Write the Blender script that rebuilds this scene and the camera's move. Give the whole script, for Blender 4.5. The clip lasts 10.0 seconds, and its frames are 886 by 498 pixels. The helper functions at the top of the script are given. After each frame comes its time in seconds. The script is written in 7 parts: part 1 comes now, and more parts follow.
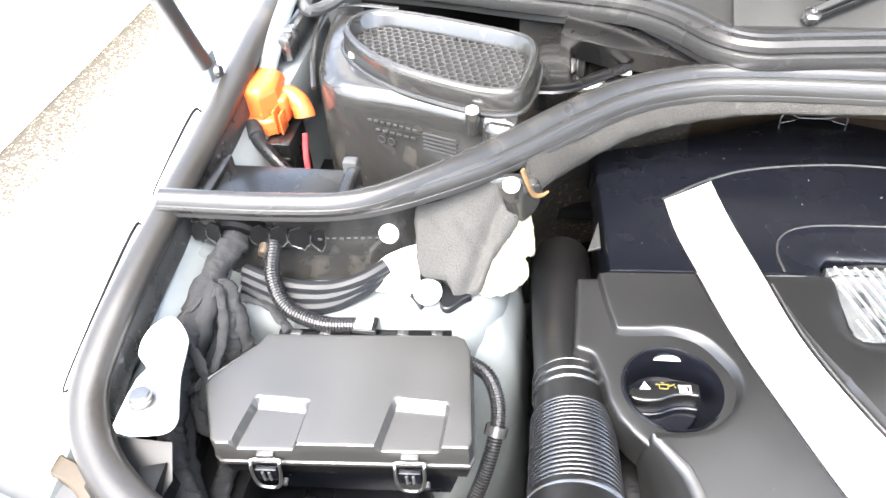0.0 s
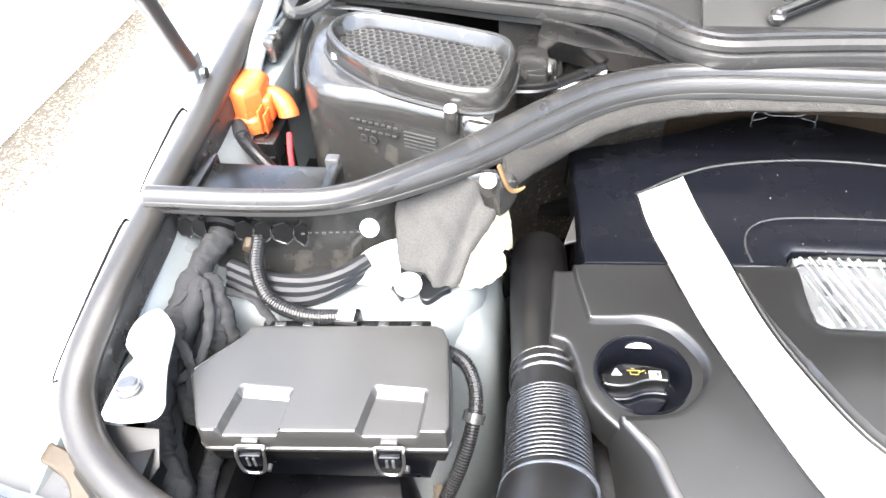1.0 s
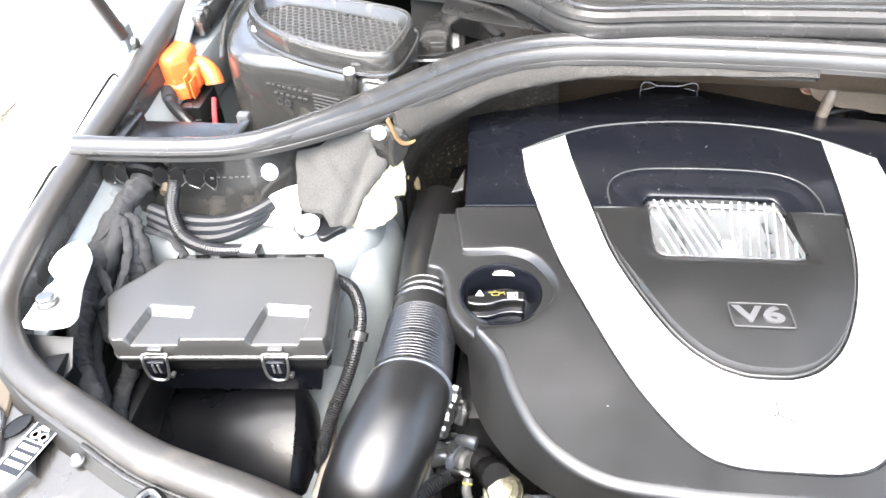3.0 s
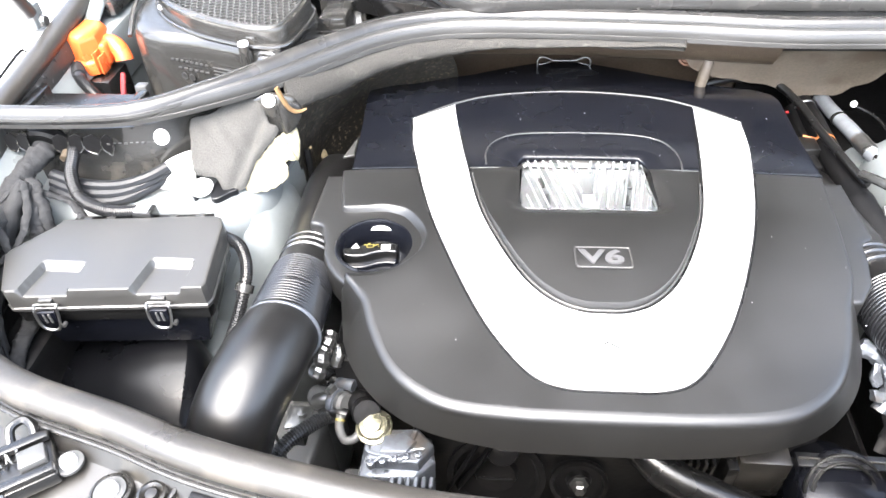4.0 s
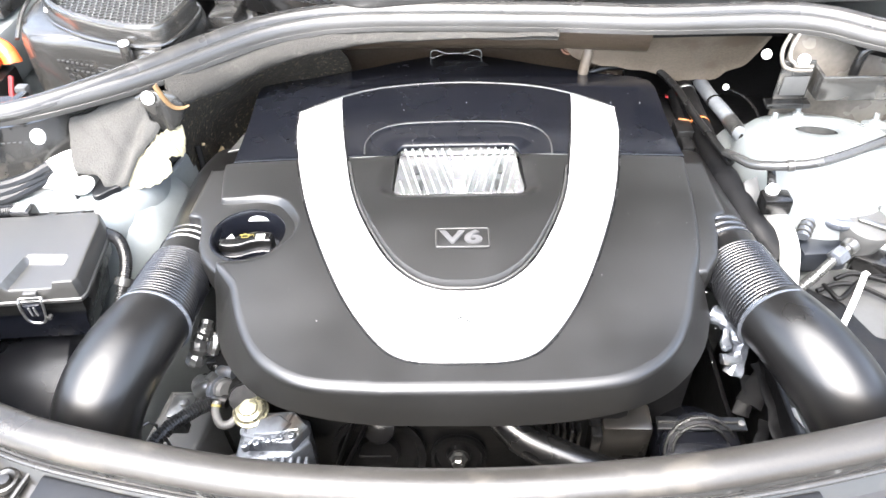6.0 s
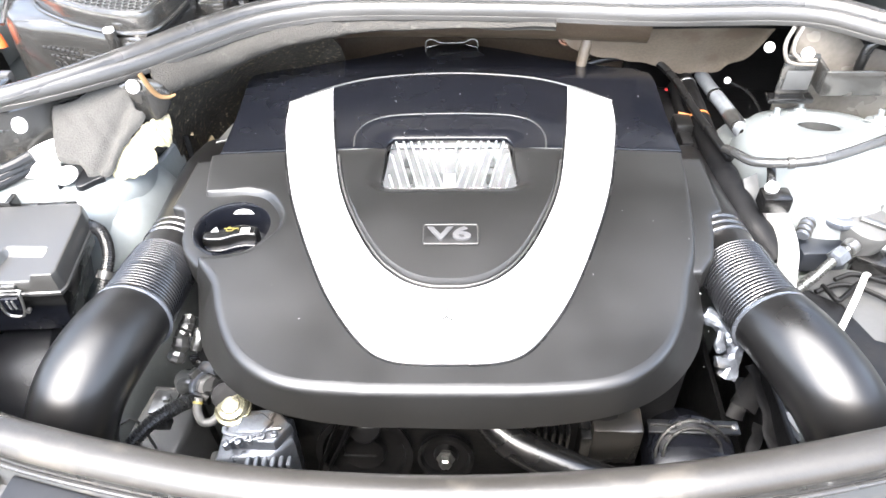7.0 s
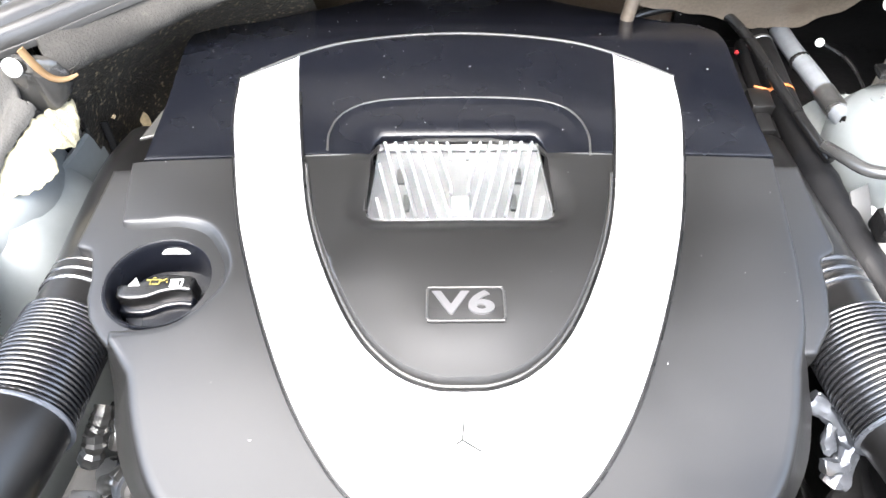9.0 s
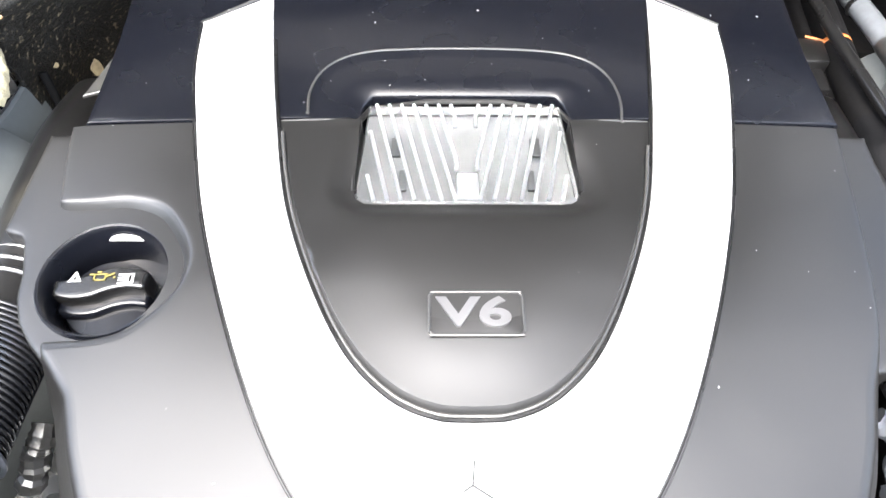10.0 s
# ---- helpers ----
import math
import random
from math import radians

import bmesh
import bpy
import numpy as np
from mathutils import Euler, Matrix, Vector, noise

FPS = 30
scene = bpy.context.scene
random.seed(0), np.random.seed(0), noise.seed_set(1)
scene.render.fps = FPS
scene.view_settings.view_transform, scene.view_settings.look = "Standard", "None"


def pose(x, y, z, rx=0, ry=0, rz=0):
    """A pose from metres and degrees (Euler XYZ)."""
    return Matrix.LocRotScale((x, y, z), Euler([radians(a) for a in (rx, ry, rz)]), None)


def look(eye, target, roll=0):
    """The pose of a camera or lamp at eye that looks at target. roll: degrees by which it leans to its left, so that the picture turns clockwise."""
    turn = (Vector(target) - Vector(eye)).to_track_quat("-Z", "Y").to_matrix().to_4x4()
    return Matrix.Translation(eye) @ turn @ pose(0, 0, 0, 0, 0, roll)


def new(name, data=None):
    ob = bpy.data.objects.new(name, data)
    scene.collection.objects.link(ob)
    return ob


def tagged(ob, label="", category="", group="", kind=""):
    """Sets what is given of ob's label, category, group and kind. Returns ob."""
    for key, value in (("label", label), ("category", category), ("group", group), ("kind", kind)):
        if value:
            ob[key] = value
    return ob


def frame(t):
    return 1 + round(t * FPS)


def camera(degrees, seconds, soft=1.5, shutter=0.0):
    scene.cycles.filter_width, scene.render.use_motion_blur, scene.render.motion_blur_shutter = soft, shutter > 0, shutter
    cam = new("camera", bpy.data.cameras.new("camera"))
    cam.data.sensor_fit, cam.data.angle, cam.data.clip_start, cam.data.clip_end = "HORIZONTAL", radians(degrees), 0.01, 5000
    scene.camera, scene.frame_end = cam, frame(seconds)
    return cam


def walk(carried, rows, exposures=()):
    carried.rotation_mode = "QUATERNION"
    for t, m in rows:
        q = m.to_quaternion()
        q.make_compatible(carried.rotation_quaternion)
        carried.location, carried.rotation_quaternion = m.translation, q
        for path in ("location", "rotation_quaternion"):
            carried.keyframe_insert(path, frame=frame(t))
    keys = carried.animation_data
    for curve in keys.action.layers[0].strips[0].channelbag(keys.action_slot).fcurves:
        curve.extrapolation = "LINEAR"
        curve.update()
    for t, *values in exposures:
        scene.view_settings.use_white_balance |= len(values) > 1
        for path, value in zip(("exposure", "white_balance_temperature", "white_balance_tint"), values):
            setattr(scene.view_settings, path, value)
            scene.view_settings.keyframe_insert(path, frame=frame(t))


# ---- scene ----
cam = camera(65.1, 10.0)
PATH = [
    (0, (-0.385, -0.543, 1.504), (-0.653, 0.876, 0.12), -3.9),
    (0.5, (-0.38, -0.547, 1.506), (-0.635, 0.872, 0.12), -3.7),
    (1, (-0.367, -0.566, 1.512), (-0.614, 0.863, 0.135), -3.7),
    (1.5, (-0.354, -0.589, 1.517), (-0.593, 0.852, 0.151), -3.6),
    (2, (-0.334, -0.617, 1.519), (-0.552, 0.832, 0.158), -3.4),
    (2.5, (-0.29, -0.644, 1.52), (-0.524, 0.8, 0.156), -3.4),
    (4, (-0.088, -0.743, 1.513), (-0.279, 0.707, 0.148), -3.1),
    (4.5, (-0.032, -0.762, 1.509), (-0.195, 0.687, 0.14), -3.2),
    (5, (-0.008, -0.77, 1.505), (-0.167, 0.672, 0.128), -3.4),
    (5.5, (0.017, -0.769, 1.511), (-0.102, 0.688, 0.146), -3.2),
    (5.7, (0.027, -0.77, 1.513), (-0.083, 0.69, 0.15), -3.1),
    (7, (0.056, -0.747, 1.505), (-0.068, 0.687, 0.116), -2.8),
    (7.5, (0.061, -0.696, 1.494), (-0.05, 0.721, 0.086), -2.3),
    (8, (0.054, -0.628, 1.481), (-0.043, 0.749, 0.034), -2.0),
    (8.5, (0.036, -0.552, 1.46), (-0.055, 0.761, -0.045), -2.1),
    (9, (0.021, -0.479, 1.432), (-0.065, 0.755, -0.139), -2.3),
    (9.5, (0.01, -0.417, 1.402), (-0.048, 0.736, -0.231), -1.5),
    (10, (0.005, -0.384, 1.375), (-0.047, 0.702, -0.304), -0.9),
]
walk(cam, [(t, look(eye, target, roll)) for t, eye, target, roll in PATH], exposures=[(0.0, 3.38), (2.5, 3.44), (4.5, 3.54), (8.5, 3.49), (9.5, 3.34), (10.0, 3.26)])

# ---- light: a bright hazy sky in front of the open hood ----
SUN_AZ, SUN_EL = 200.0, 63.0
world = bpy.data.worlds.new("sky")
world.use_nodes = True
scene.world = world
wn, wl = world.node_tree.nodes, world.node_tree.links
sky = wn.new("ShaderNodeTexSky")
sky.sky_type = "NISHITA"
sky.sun_disc = False
sky.sun_elevation, sky.sun_rotation = radians(SUN_EL), radians(SUN_AZ)
sky.air_density, sky.dust_density = 1.0, 4.0
wn["Background"].inputs["Strength"].default_value = 0.12
haze = wn.new("ShaderNodeHueSaturation")
haze.inputs["Saturation"].default_value = 0.7
wl.new(sky.outputs["Color"], haze.inputs["Color"])
cloud, sky_at = wn.new("ShaderNodeTexNoise"), wn.new("ShaderNodeTexCoord")
cloud.inputs["Scale"].default_value, cloud.inputs["Detail"].default_value = 2.3, 6
thick = wn.new("ShaderNodeMapRange")
thick.inputs[1].default_value, thick.inputs[2].default_value = 0.40, 0.64
thick.inputs[3].default_value, thick.inputs[4].default_value = 0.62, 1.6
broken = wn.new("ShaderNodeVectorMath")
broken.operation = "SCALE"
wl.new(sky_at.outputs["Generated"], cloud.inputs["Vector"])
wl.new(cloud.outputs["Fac"], thick.inputs[0])
wl.new(haze.outputs["Color"], broken.inputs[0])
wl.new(thick.outputs[0], broken.inputs["Scale"])
wl.new(broken.outputs[0], wn["Background"].inputs["Color"])
sun = new("sun", bpy.data.lights.new("sun", "SUN"))
sun.data.energy, sun.data.angle, sun.data.color = 1.5, radians(76), (1.0, 0.98, 0.96)
az, el = radians(SUN_AZ), radians(SUN_EL)
sun.matrix_world = look((0, 0, 8), Vector((0, 0, 8)) - Vector((math.sin(az) * math.cos(el), math.cos(az) * math.cos(el), math.sin(el))))


# ---- materials ----
def mat(name, base, rough=0.5, metal=0.0, var=0.12, scale=12.0, fine=140.0, bump=0.08, coat=0.0, spec=0.5, dirt=None, dirt_at=0.62, dirt_scale=25.0):
    m = bpy.data.materials.new(name)
    m.use_nodes = True
    n, l = m.node_tree.nodes, m.node_tree.links
    p = n["Principled BSDF"]
    co = n.new("ShaderNodeTexCoord")
    big, small = n.new("ShaderNodeTexNoise"), n.new("ShaderNodeTexNoise")
    big.inputs["Scale"].default_value, small.inputs["Scale"].default_value = scale, fine
    big.inputs["Detail"].default_value, small.inputs["Detail"].default_value = 4, 3
    for t in (big, small):
        l.new(co.outputs["Object"], t.inputs["Vector"])
    ramp = n.new("ShaderNodeMapRange")
    ramp.inputs[1].default_value, ramp.inputs[2].default_value = 0.2, 0.8
    ramp.inputs[3].default_value, ramp.inputs[4].default_value = 1 - var, 1 + var
    mul = n.new("ShaderNodeMath")
    mul.operation = "ADD"
    half = n.new("ShaderNodeMath")
    half.operation, half.inputs[1].default_value = "MULTIPLY", 0.5
    l.new(big.outputs["Fac"], mul.inputs[0])
    l.new(small.outputs["Fac"], mul.inputs[1])
    l.new(mul.outputs[0], half.inputs[0])
    l.new(half.outputs[0], ramp.inputs[0])
    hue = n.new("ShaderNodeHueSaturation")
    hue.inputs["Color"].default_value = (*base, 1)
    l.new(ramp.outputs[0], hue.inputs["Value"])
    colour = hue.outputs["Color"]
    if dirt:
        dn = n.new("ShaderNodeTexNoise")
        dn.inputs["Scale"].default_value, dn.inputs["Detail"].default_value = dirt_scale, 8
        l.new(co.outputs["Object"], dn.inputs["Vector"])
        dr = n.new("ShaderNodeMapRange")
        dr.inputs[1].default_value, dr.inputs[2].default_value = dirt_at, dirt_at + 0.09
        l.new(dn.outputs["Fac"], dr.inputs[0])
        mix = n.new("ShaderNodeMix")
        mix.data_type = "RGBA"
        mix.inputs["B"].default_value = (*dirt, 1)
        l.new(dr.outputs[0], mix.inputs["Factor"])
        l.new(colour, mix.inputs["A"])
        colour = mix.outputs["Result"]
    l.new(colour, p.inputs["Base Color"])
    rr = n.new("ShaderNodeMapRange")
    rr.interpolation_type = ramp.interpolation_type = "SMOOTHSTEP"
    rr.inputs[1].default_value, rr.inputs[2].default_value = 0.15, 0.85
    rr.inputs[3].default_value, rr.inputs[4].default_value = rough * 0.7, min(1, rough * 1.3)
    l.new(big.outputs["Fac"], rr.inputs[0])
    l.new(rr.outputs[0], p.inputs["Roughness"])
    p.inputs["Metallic"].default_value = metal
    p.inputs["Specular IOR Level"].default_value = spec
    p.inputs["Coat Weight"].default_value = coat
    if bump:
        b = n.new("ShaderNodeBump")
        b.inputs["Strength"].default_value, b.inputs["Distance"].default_value = bump, 0.002
        l.new(small.outputs["Fac"], b.inputs["Height"])
        l.new(b.outputs["Normal"], p.inputs["Normal"])
    return m


GRAINED = mat("grained_black_plastic", (0.0078, 0.0078, 0.0076), 0.37, fine=1500, bump=0.045, scale=9, dirt=(0.08, 0.08, 0.075), dirt_at=0.74, dirt_scale=130, spec=0.72)
GLOSSY = mat("smooth_black_plastic", (0.0035, 0.004, 0.006), 0.24, fine=500, bump=0.04, dirt=(0.3, 0.3, 0.3), dirt_at=0.725, dirt_scale=260)
BLACK = mat("moulded_black_plastic", (0.005, 0.005, 0.005), 0.26, fine=400, bump=0.06, spec=0.7)
SHEEN = mat("dusty_semi_gloss_plastic", (0.026, 0.0255, 0.024), 0.18, var=0.2, fine=300, bump=0.05, dirt=(0.05, 0.047, 0.042), dirt_at=0.58, spec=0.95)
DUCT = mat("satin_duct_plastic", (0.005, 0.0049, 0.0049), 0.35, fine=300, bump=0.04, spec=0.55)
SLEEVE = mat("ribbed_gloss_plastic", (0.011, 0.0115, 0.013), 0.24, bump=0.0, spec=1.0)
LID = mat("satin_grey_black_plastic", (0.031, 0.0305, 0.029), 0.38, var=0.05, fine=700, bump=0.08, spec=0.8)
SILVER = mat("silver_painted_plastic", (0.6, 0.6, 0.61), 0.3, 0.3, var=0.03, bump=0.03, fine=900)
LETTER = mat("satin_metal_letter", (0.21, 0.21, 0.215), 0.35, 0.75, var=0.05, bump=0.02)
SILVER_DIM = mat("dim_metal_film", (0.22, 0.222, 0.222), 0.35, 0.0, bump=0.03)
MESH = mat("grey_mesh_plastic", (0.052, 0.052, 0.051), 0.35, bump=0.05)
MARK = mat("raised_print", (0.04, 0.04, 0.04), 0.35, bump=0.0)
RUBBER = mat("weathered_rubber", (0.027, 0.0267, 0.026), 0.26, var=0.16, scale=7, fine=300, bump=0.06, spec=0.5, dirt=(0.04, 0.039, 0.037), dirt_at=0.6, dirt_scale=35)
SKIRT = mat("dull_skirt_rubber", (0.026, 0.0255, 0.0245), 0.38, var=0.18, scale=10, fine=300, bump=0.08, spec=0.7)
FRONT_RUBBER = mat("dusty_front_rubber", (0.024, 0.022, 0.0195), 0.36, var=0.2, scale=9, fine=260, bump=0.1, spec=0.6, dirt=(0.048, 0.043, 0.036), dirt_at=0.57, dirt_scale=18)
LOOM = mat("corrugated_loom_plastic", (0.015, 0.0152, 0.016), 0.26, fine=300, bump=0.03, spec=0.5)
SATIN = mat("satin_black_flange", (0.006, 0.0065, 0.0075), 0.32, bump=0.04, spec=0.4)
WALL = mat("greasy_brown_wall", (0.072, 0.055, 0.039), 0.36, var=0.35, scale=11, fine=240, bump=0.25, spec=0.5, dirt=(0.105, 0.088, 0.066), dirt_at=0.58, dirt_scale=14)
STRIP_GREY = mat("grey_felt_strip", (0.040, 0.0385, 0.0355), 0.85, var=0.3, scale=25, fine=420, bump=0.6, spec=0.15, dirt=(0.068, 0.065, 0.059), dirt_at=0.60, dirt_scale=45)
CARRIER = mat("scuffed_carrier_strip", (0.03, 0.03, 0.029), 0.3, var=0.3, scale=30, bump=0.1, dirt=(0.12, 0.12, 0.12), dirt_at=0.62, dirt_scale=80)
RUBBER_DARK = mat("black_rubber", (0.0026, 0.0026, 0.0028), 0.55, var=0.2, fine=200, bump=0.1, spec=0.22)
PAINT = mat("white_car_paint", (0.8, 0.8, 0.8), 0.25, var=0.02, bump=0.0, coat=1.0)
PRIMER = mat("pale_silver_body_paint", (0.165, 0.18, 0.182), 0.35, 0.15, var=0.06, bump=0.03, dirt=(0.2, 0.19, 0.17), dirt_at=0.70)
FELT = mat("grey_felt_insulation", (0.056, 0.055, 0.052), 0.9, var=0.25, scale=30, fine=500, bump=0.5, spec=0.1)
DIRTY = mat("dusty_brown_insulation", (0.098, 0.081, 0.063), 0.42, var=0.3, scale=14, fine=260, bump=0.18, dirt=(0.075, 0.058, 0.043), dirt_at=0.55, dirt_scale=16)
FOAM = mat("torn_yellow_foam", (0.33, 0.30, 0.20), 0.9, var=0.25, scale=60, fine=400, bump=0.6, dirt=(0.25, 0.18, 0.1), dirt_at=0.62, dirt_scale=60)
RUST = mat("rusty_brown_metal", (0.10, 0.045, 0.025), 0.6, var=0.4, scale=60, bump=0.3)
GREYPIPE = mat("satin_grey_pipe", (0.034, 0.0345, 0.034), 0.24, var=0.15, bump=0.03, spec=0.7)
PIPE = mat("grey_alloy_pipe", (0.13, 0.14, 0.15), 0.4, 0.2, var=0.15, scale=60, bump=0.1)
BACKPLATE = mat("brown_gloss_panel", (0.11, 0.10, 0.087), 0.25, var=0.25, scale=10, bump=0.1, spec=0.8)
CRUMB = mat("tan_foam_crumb", (0.34, 0.27, 0.16), 0.9, var=0.3, scale=200, bump=0.4)
ORANGE = mat("orange_plastic", (0.62, 0.12, 0.03), 0.25, var=0.06, bump=0.03)
STEEL = mat("zinc_plated_steel", (0.2, 0.2, 0.195), 0.3, 0.9, var=0.2, bump=0.05)
CAST = mat("cast_aluminium", (0.125, 0.137, 0.158), 0.34, 0.6, var=0.25, scale=40, bump=0.25, dirt=(0.12, 0.11, 0.1), dirt_at=0.6)
PLATED = mat("yellow_passivated_steel", (0.27, 0.26, 0.19), 0.3, 0.8, var=0.2, bump=0.05)
CHROME = mat("bright_metal_edge", (0.8, 0.8, 0.8), 0.2, 1.0, var=0.05, bump=0.0)
WHITE = mat("white_nylon", (0.6, 0.6, 0.58), 0.5, var=0.05, bump=0.03)
CLOTH = mat("black_cloth_tape", (0.022, 0.0225, 0.0235), 0.8, var=0.3, scale=60, fine=600, bump=0.4, spec=0.2)
# Near-black for parts deep in the bay: their shade is in this colour.
SHADOW_BLACK = mat("deep_shade_oily_black", (0.0055, 0.0055, 0.0058), 0.4, var=0.4, scale=25, bump=0.2, spec=0.25)
YELLOW = mat("yellow_mark", (0.18, 0.145, 0.035), 0.5, bump=0.0)
RED = mat("red_cable", (0.2, 0.012, 0.015), 0.45, bump=0.02)
COPPER = mat("orange_tie", (0.4, 0.13, 0.035), 0.45, bump=0.02)
ASPHALT = mat("asphalt", (0.034, 0.027, 0.017), 0.9, var=0.4, scale=3, fine=110, bump=0.8, dirt=(0.062, 0.054, 0.040), dirt_at=0.53, dirt_scale=190)


def glare_grains(m):
    """Pale stones in the asphalt, packed ever denser towards the car: sunlit glare put into the colour."""
    n, l = m.node_tree.nodes, m.node_tree.links
    p = n["Principled BSDF"]
    old = p.inputs["Base Color"].links[0].from_socket
    co, xyz = n.new("ShaderNodeTexCoord"), n.new("ShaderNodeSeparateXYZ")
    l.new(co.outputs["Object"], xyz.inputs[0])
    coarse, cell, rgb = n.new("ShaderNodeTexNoise"), n.new("ShaderNodeTexVoronoi"), n.new("ShaderNodeSeparateColor")
    coarse.inputs["Scale"].default_value, coarse.inputs["Detail"].default_value = 14, 8
    cell.inputs["Scale"].default_value = 120
    for t in (coarse, cell):
        l.new(co.outputs["Object"], t.inputs["Vector"])
    l.new(cell.outputs["Color"], rgb.inputs[0])
    shift = n.new("ShaderNodeMath")
    shift.operation, shift.inputs[1].default_value = "MULTIPLY_ADD", 0.22
    l.new(coarse.outputs["Fac"], shift.inputs[0])
    l.new(xyz.outputs["X"], shift.inputs[2])
    near, far, add, both = n.new("ShaderNodeMapRange"), n.new("ShaderNodeMapRange"), n.new("ShaderNodeMath"), n.new("ShaderNodeMath")
    near.inputs[1].default_value, near.inputs[2].default_value = -2.36, -1.97
    near.inputs[3].default_value, near.inputs[4].default_value = 0.06, 1.1
    far.inputs[1].default_value, far.inputs[2].default_value = -1.0, -0.8
    far.inputs[3].default_value, far.inputs[4].default_value = 1.0, 0.0
    l.new(shift.outputs[0], near.inputs[0])
    l.new(shift.outputs[0], far.inputs[0])
    both.operation, add.operation = "MULTIPLY", "LESS_THAN"
    l.new(near.outputs[0], both.inputs[0])
    l.new(far.outputs[0], both.inputs[1])
    l.new(rgb.outputs[0], add.inputs[0])
    l.new(both.outputs[0], add.inputs[1])
    # dusty holds the sun-glare factor, which turns the ground pale near the car.
    dusty, pick = n.new("ShaderNodeMapRange"), n.new("ShaderNodeMath")
    dusty.inputs[1].default_value, dusty.inputs[2].default_value = -2.17, -1.93
    pick.operation = "LESS_THAN"
    l.new(shift.outputs[0], dusty.inputs[0])
    l.new(rgb.outputs[1], pick.inputs[0])
    kept = n.new("ShaderNodeMath")
    kept.operation = "MULTIPLY"
    l.new(dusty.outputs[0], kept.inputs[0])
    l.new(far.outputs[0], kept.inputs[1])
    l.new(kept.outputs[0], pick.inputs[1])
    for factor, tone in ((add, (0.15, 0.128, 0.09, 1)), (pick, (0.56, 0.53, 0.46, 1))):
        mix = n.new("ShaderNodeMix")
        mix.data_type = "RGBA"
        mix.inputs["B"].default_value = tone
        l.new(factor.outputs[0], mix.inputs["Factor"])
        l.new(old, mix.inputs["A"])
        old = mix.outputs["Result"]
    l.new(old, p.inputs["Base Color"])


glare_grains(ASPHALT)
CONCRETE = mat("pale_concrete", (0.7, 0.69, 0.66), 0.85, var=0.08, scale=4, fine=120, bump=0.2)
FPANEL = mat("grey_brown_panel_plastic", (0.013, 0.0122, 0.011), 0.30, var=0.25, scale=8, bump=0.08, spec=0.7, dirt=(0.03, 0.027, 0.022), dirt_at=0.6, dirt_scale=20)
SLEEVE_CLOTH = mat("soft_black_sleeve", (0.0030, 0.0032, 0.0038), 0.62, var=0.25, scale=25, fine=500, bump=0.15, spec=0.18)
FLANGE = mat("stepped_satin_flange", (0.010, 0.011, 0.013), 0.5, var=0.2, bump=0.06, spec=0.3)
DARK_STRAP = mat("dull_dark_strap", (0.0045, 0.0046, 0.005), 0.6, var=0.4, scale=30, bump=0.2, spec=0.15)
TANK = mat("glossy_tank_plastic", (0.0025, 0.0027, 0.0034), 0.30, var=0.3, fine=200, bump=0.03, spec=0.25)
TAN = mat("tan_rubber", (0.16, 0.098, 0.045), 0.35, var=0.15, bump=0.05)
GOLD = mat("bronze_film_paint", (0.07, 0.055, 0.038), 0.4, 0.3, var=0.15, bump=0.05)
PALE = mat("pale_grey_plastic", (0.055, 0.056, 0.056), 0.45, var=0.1, bump=0.05)
LABEL = mat("label_print", (0.35, 0.35, 0.34), 0.6, bump=0.0, var=0.05)
DARKGLASS = mat("dark_tinted_glass", (0.05, 0.055, 0.06), 0.05, var=0.02, bump=0.0)


def clear(name, rough, through_part=1.0):
    m = bpy.data.materials.new(name)
    m.use_nodes = True
    p = m.node_tree.nodes["Principled BSDF"]
    p.inputs["Base Color"].default_value = (0.95, 0.97, 0.98, 1)
    p.inputs["Transmission Weight"].default_value = through_part
    p.inputs["Roughness"].default_value = rough
    p.inputs["IOR"].default_value = 1.45
    return m


CLEAR = clear("clear_ribbed_plastic", 0.05)
FROST = clear("frosted_clear_plastic", 0.35, 0.965)
COWL_GREY = mat("grey_cowl_plastic", (0.03, 0.03, 0.029), 0.35, var=0.1, bump=0.05, spec=0.9)


# ---- building helpers ----
BASE = {}


def thing(name, label, category, at=(0, 0, 0), group="", kind=""):
    """An empty at the base of a thing; its parts are given in world places."""
    ob = new(name)
    ob.location = at
    ob.empty_display_size = 0.05
    BASE[ob.name] = Matrix.Translation(-Vector(at))
    return tagged(ob, label, category, group, kind)


def mesh_of(name, bm, material, sharp=32):
    bmesh.ops.recalc_face_normals(bm, faces=bm.faces)
    me = bpy.data.meshes.new(name)
    bm.to_mesh(me)
    bm.free()
    me.materials.append(material)
    me.shade_smooth()
    me.set_sharp_from_angle(angle=radians(sharp))
    return me


def part(name, bm, material, parent, label="", sharp=32):
    ob = new(name, mesh_of(name, bm, material, sharp))
    ob.parent = parent
    if parent.name in BASE:
        ob.matrix_parent_inverse = BASE[parent.name]
    if label:
        ob["label"] = label
    return ob


def solo(name, bm, material, label, category, group="", kind="", sharp=32):
    return tagged(new(name, mesh_of(name, bm, material, sharp)), label, category, group, kind)


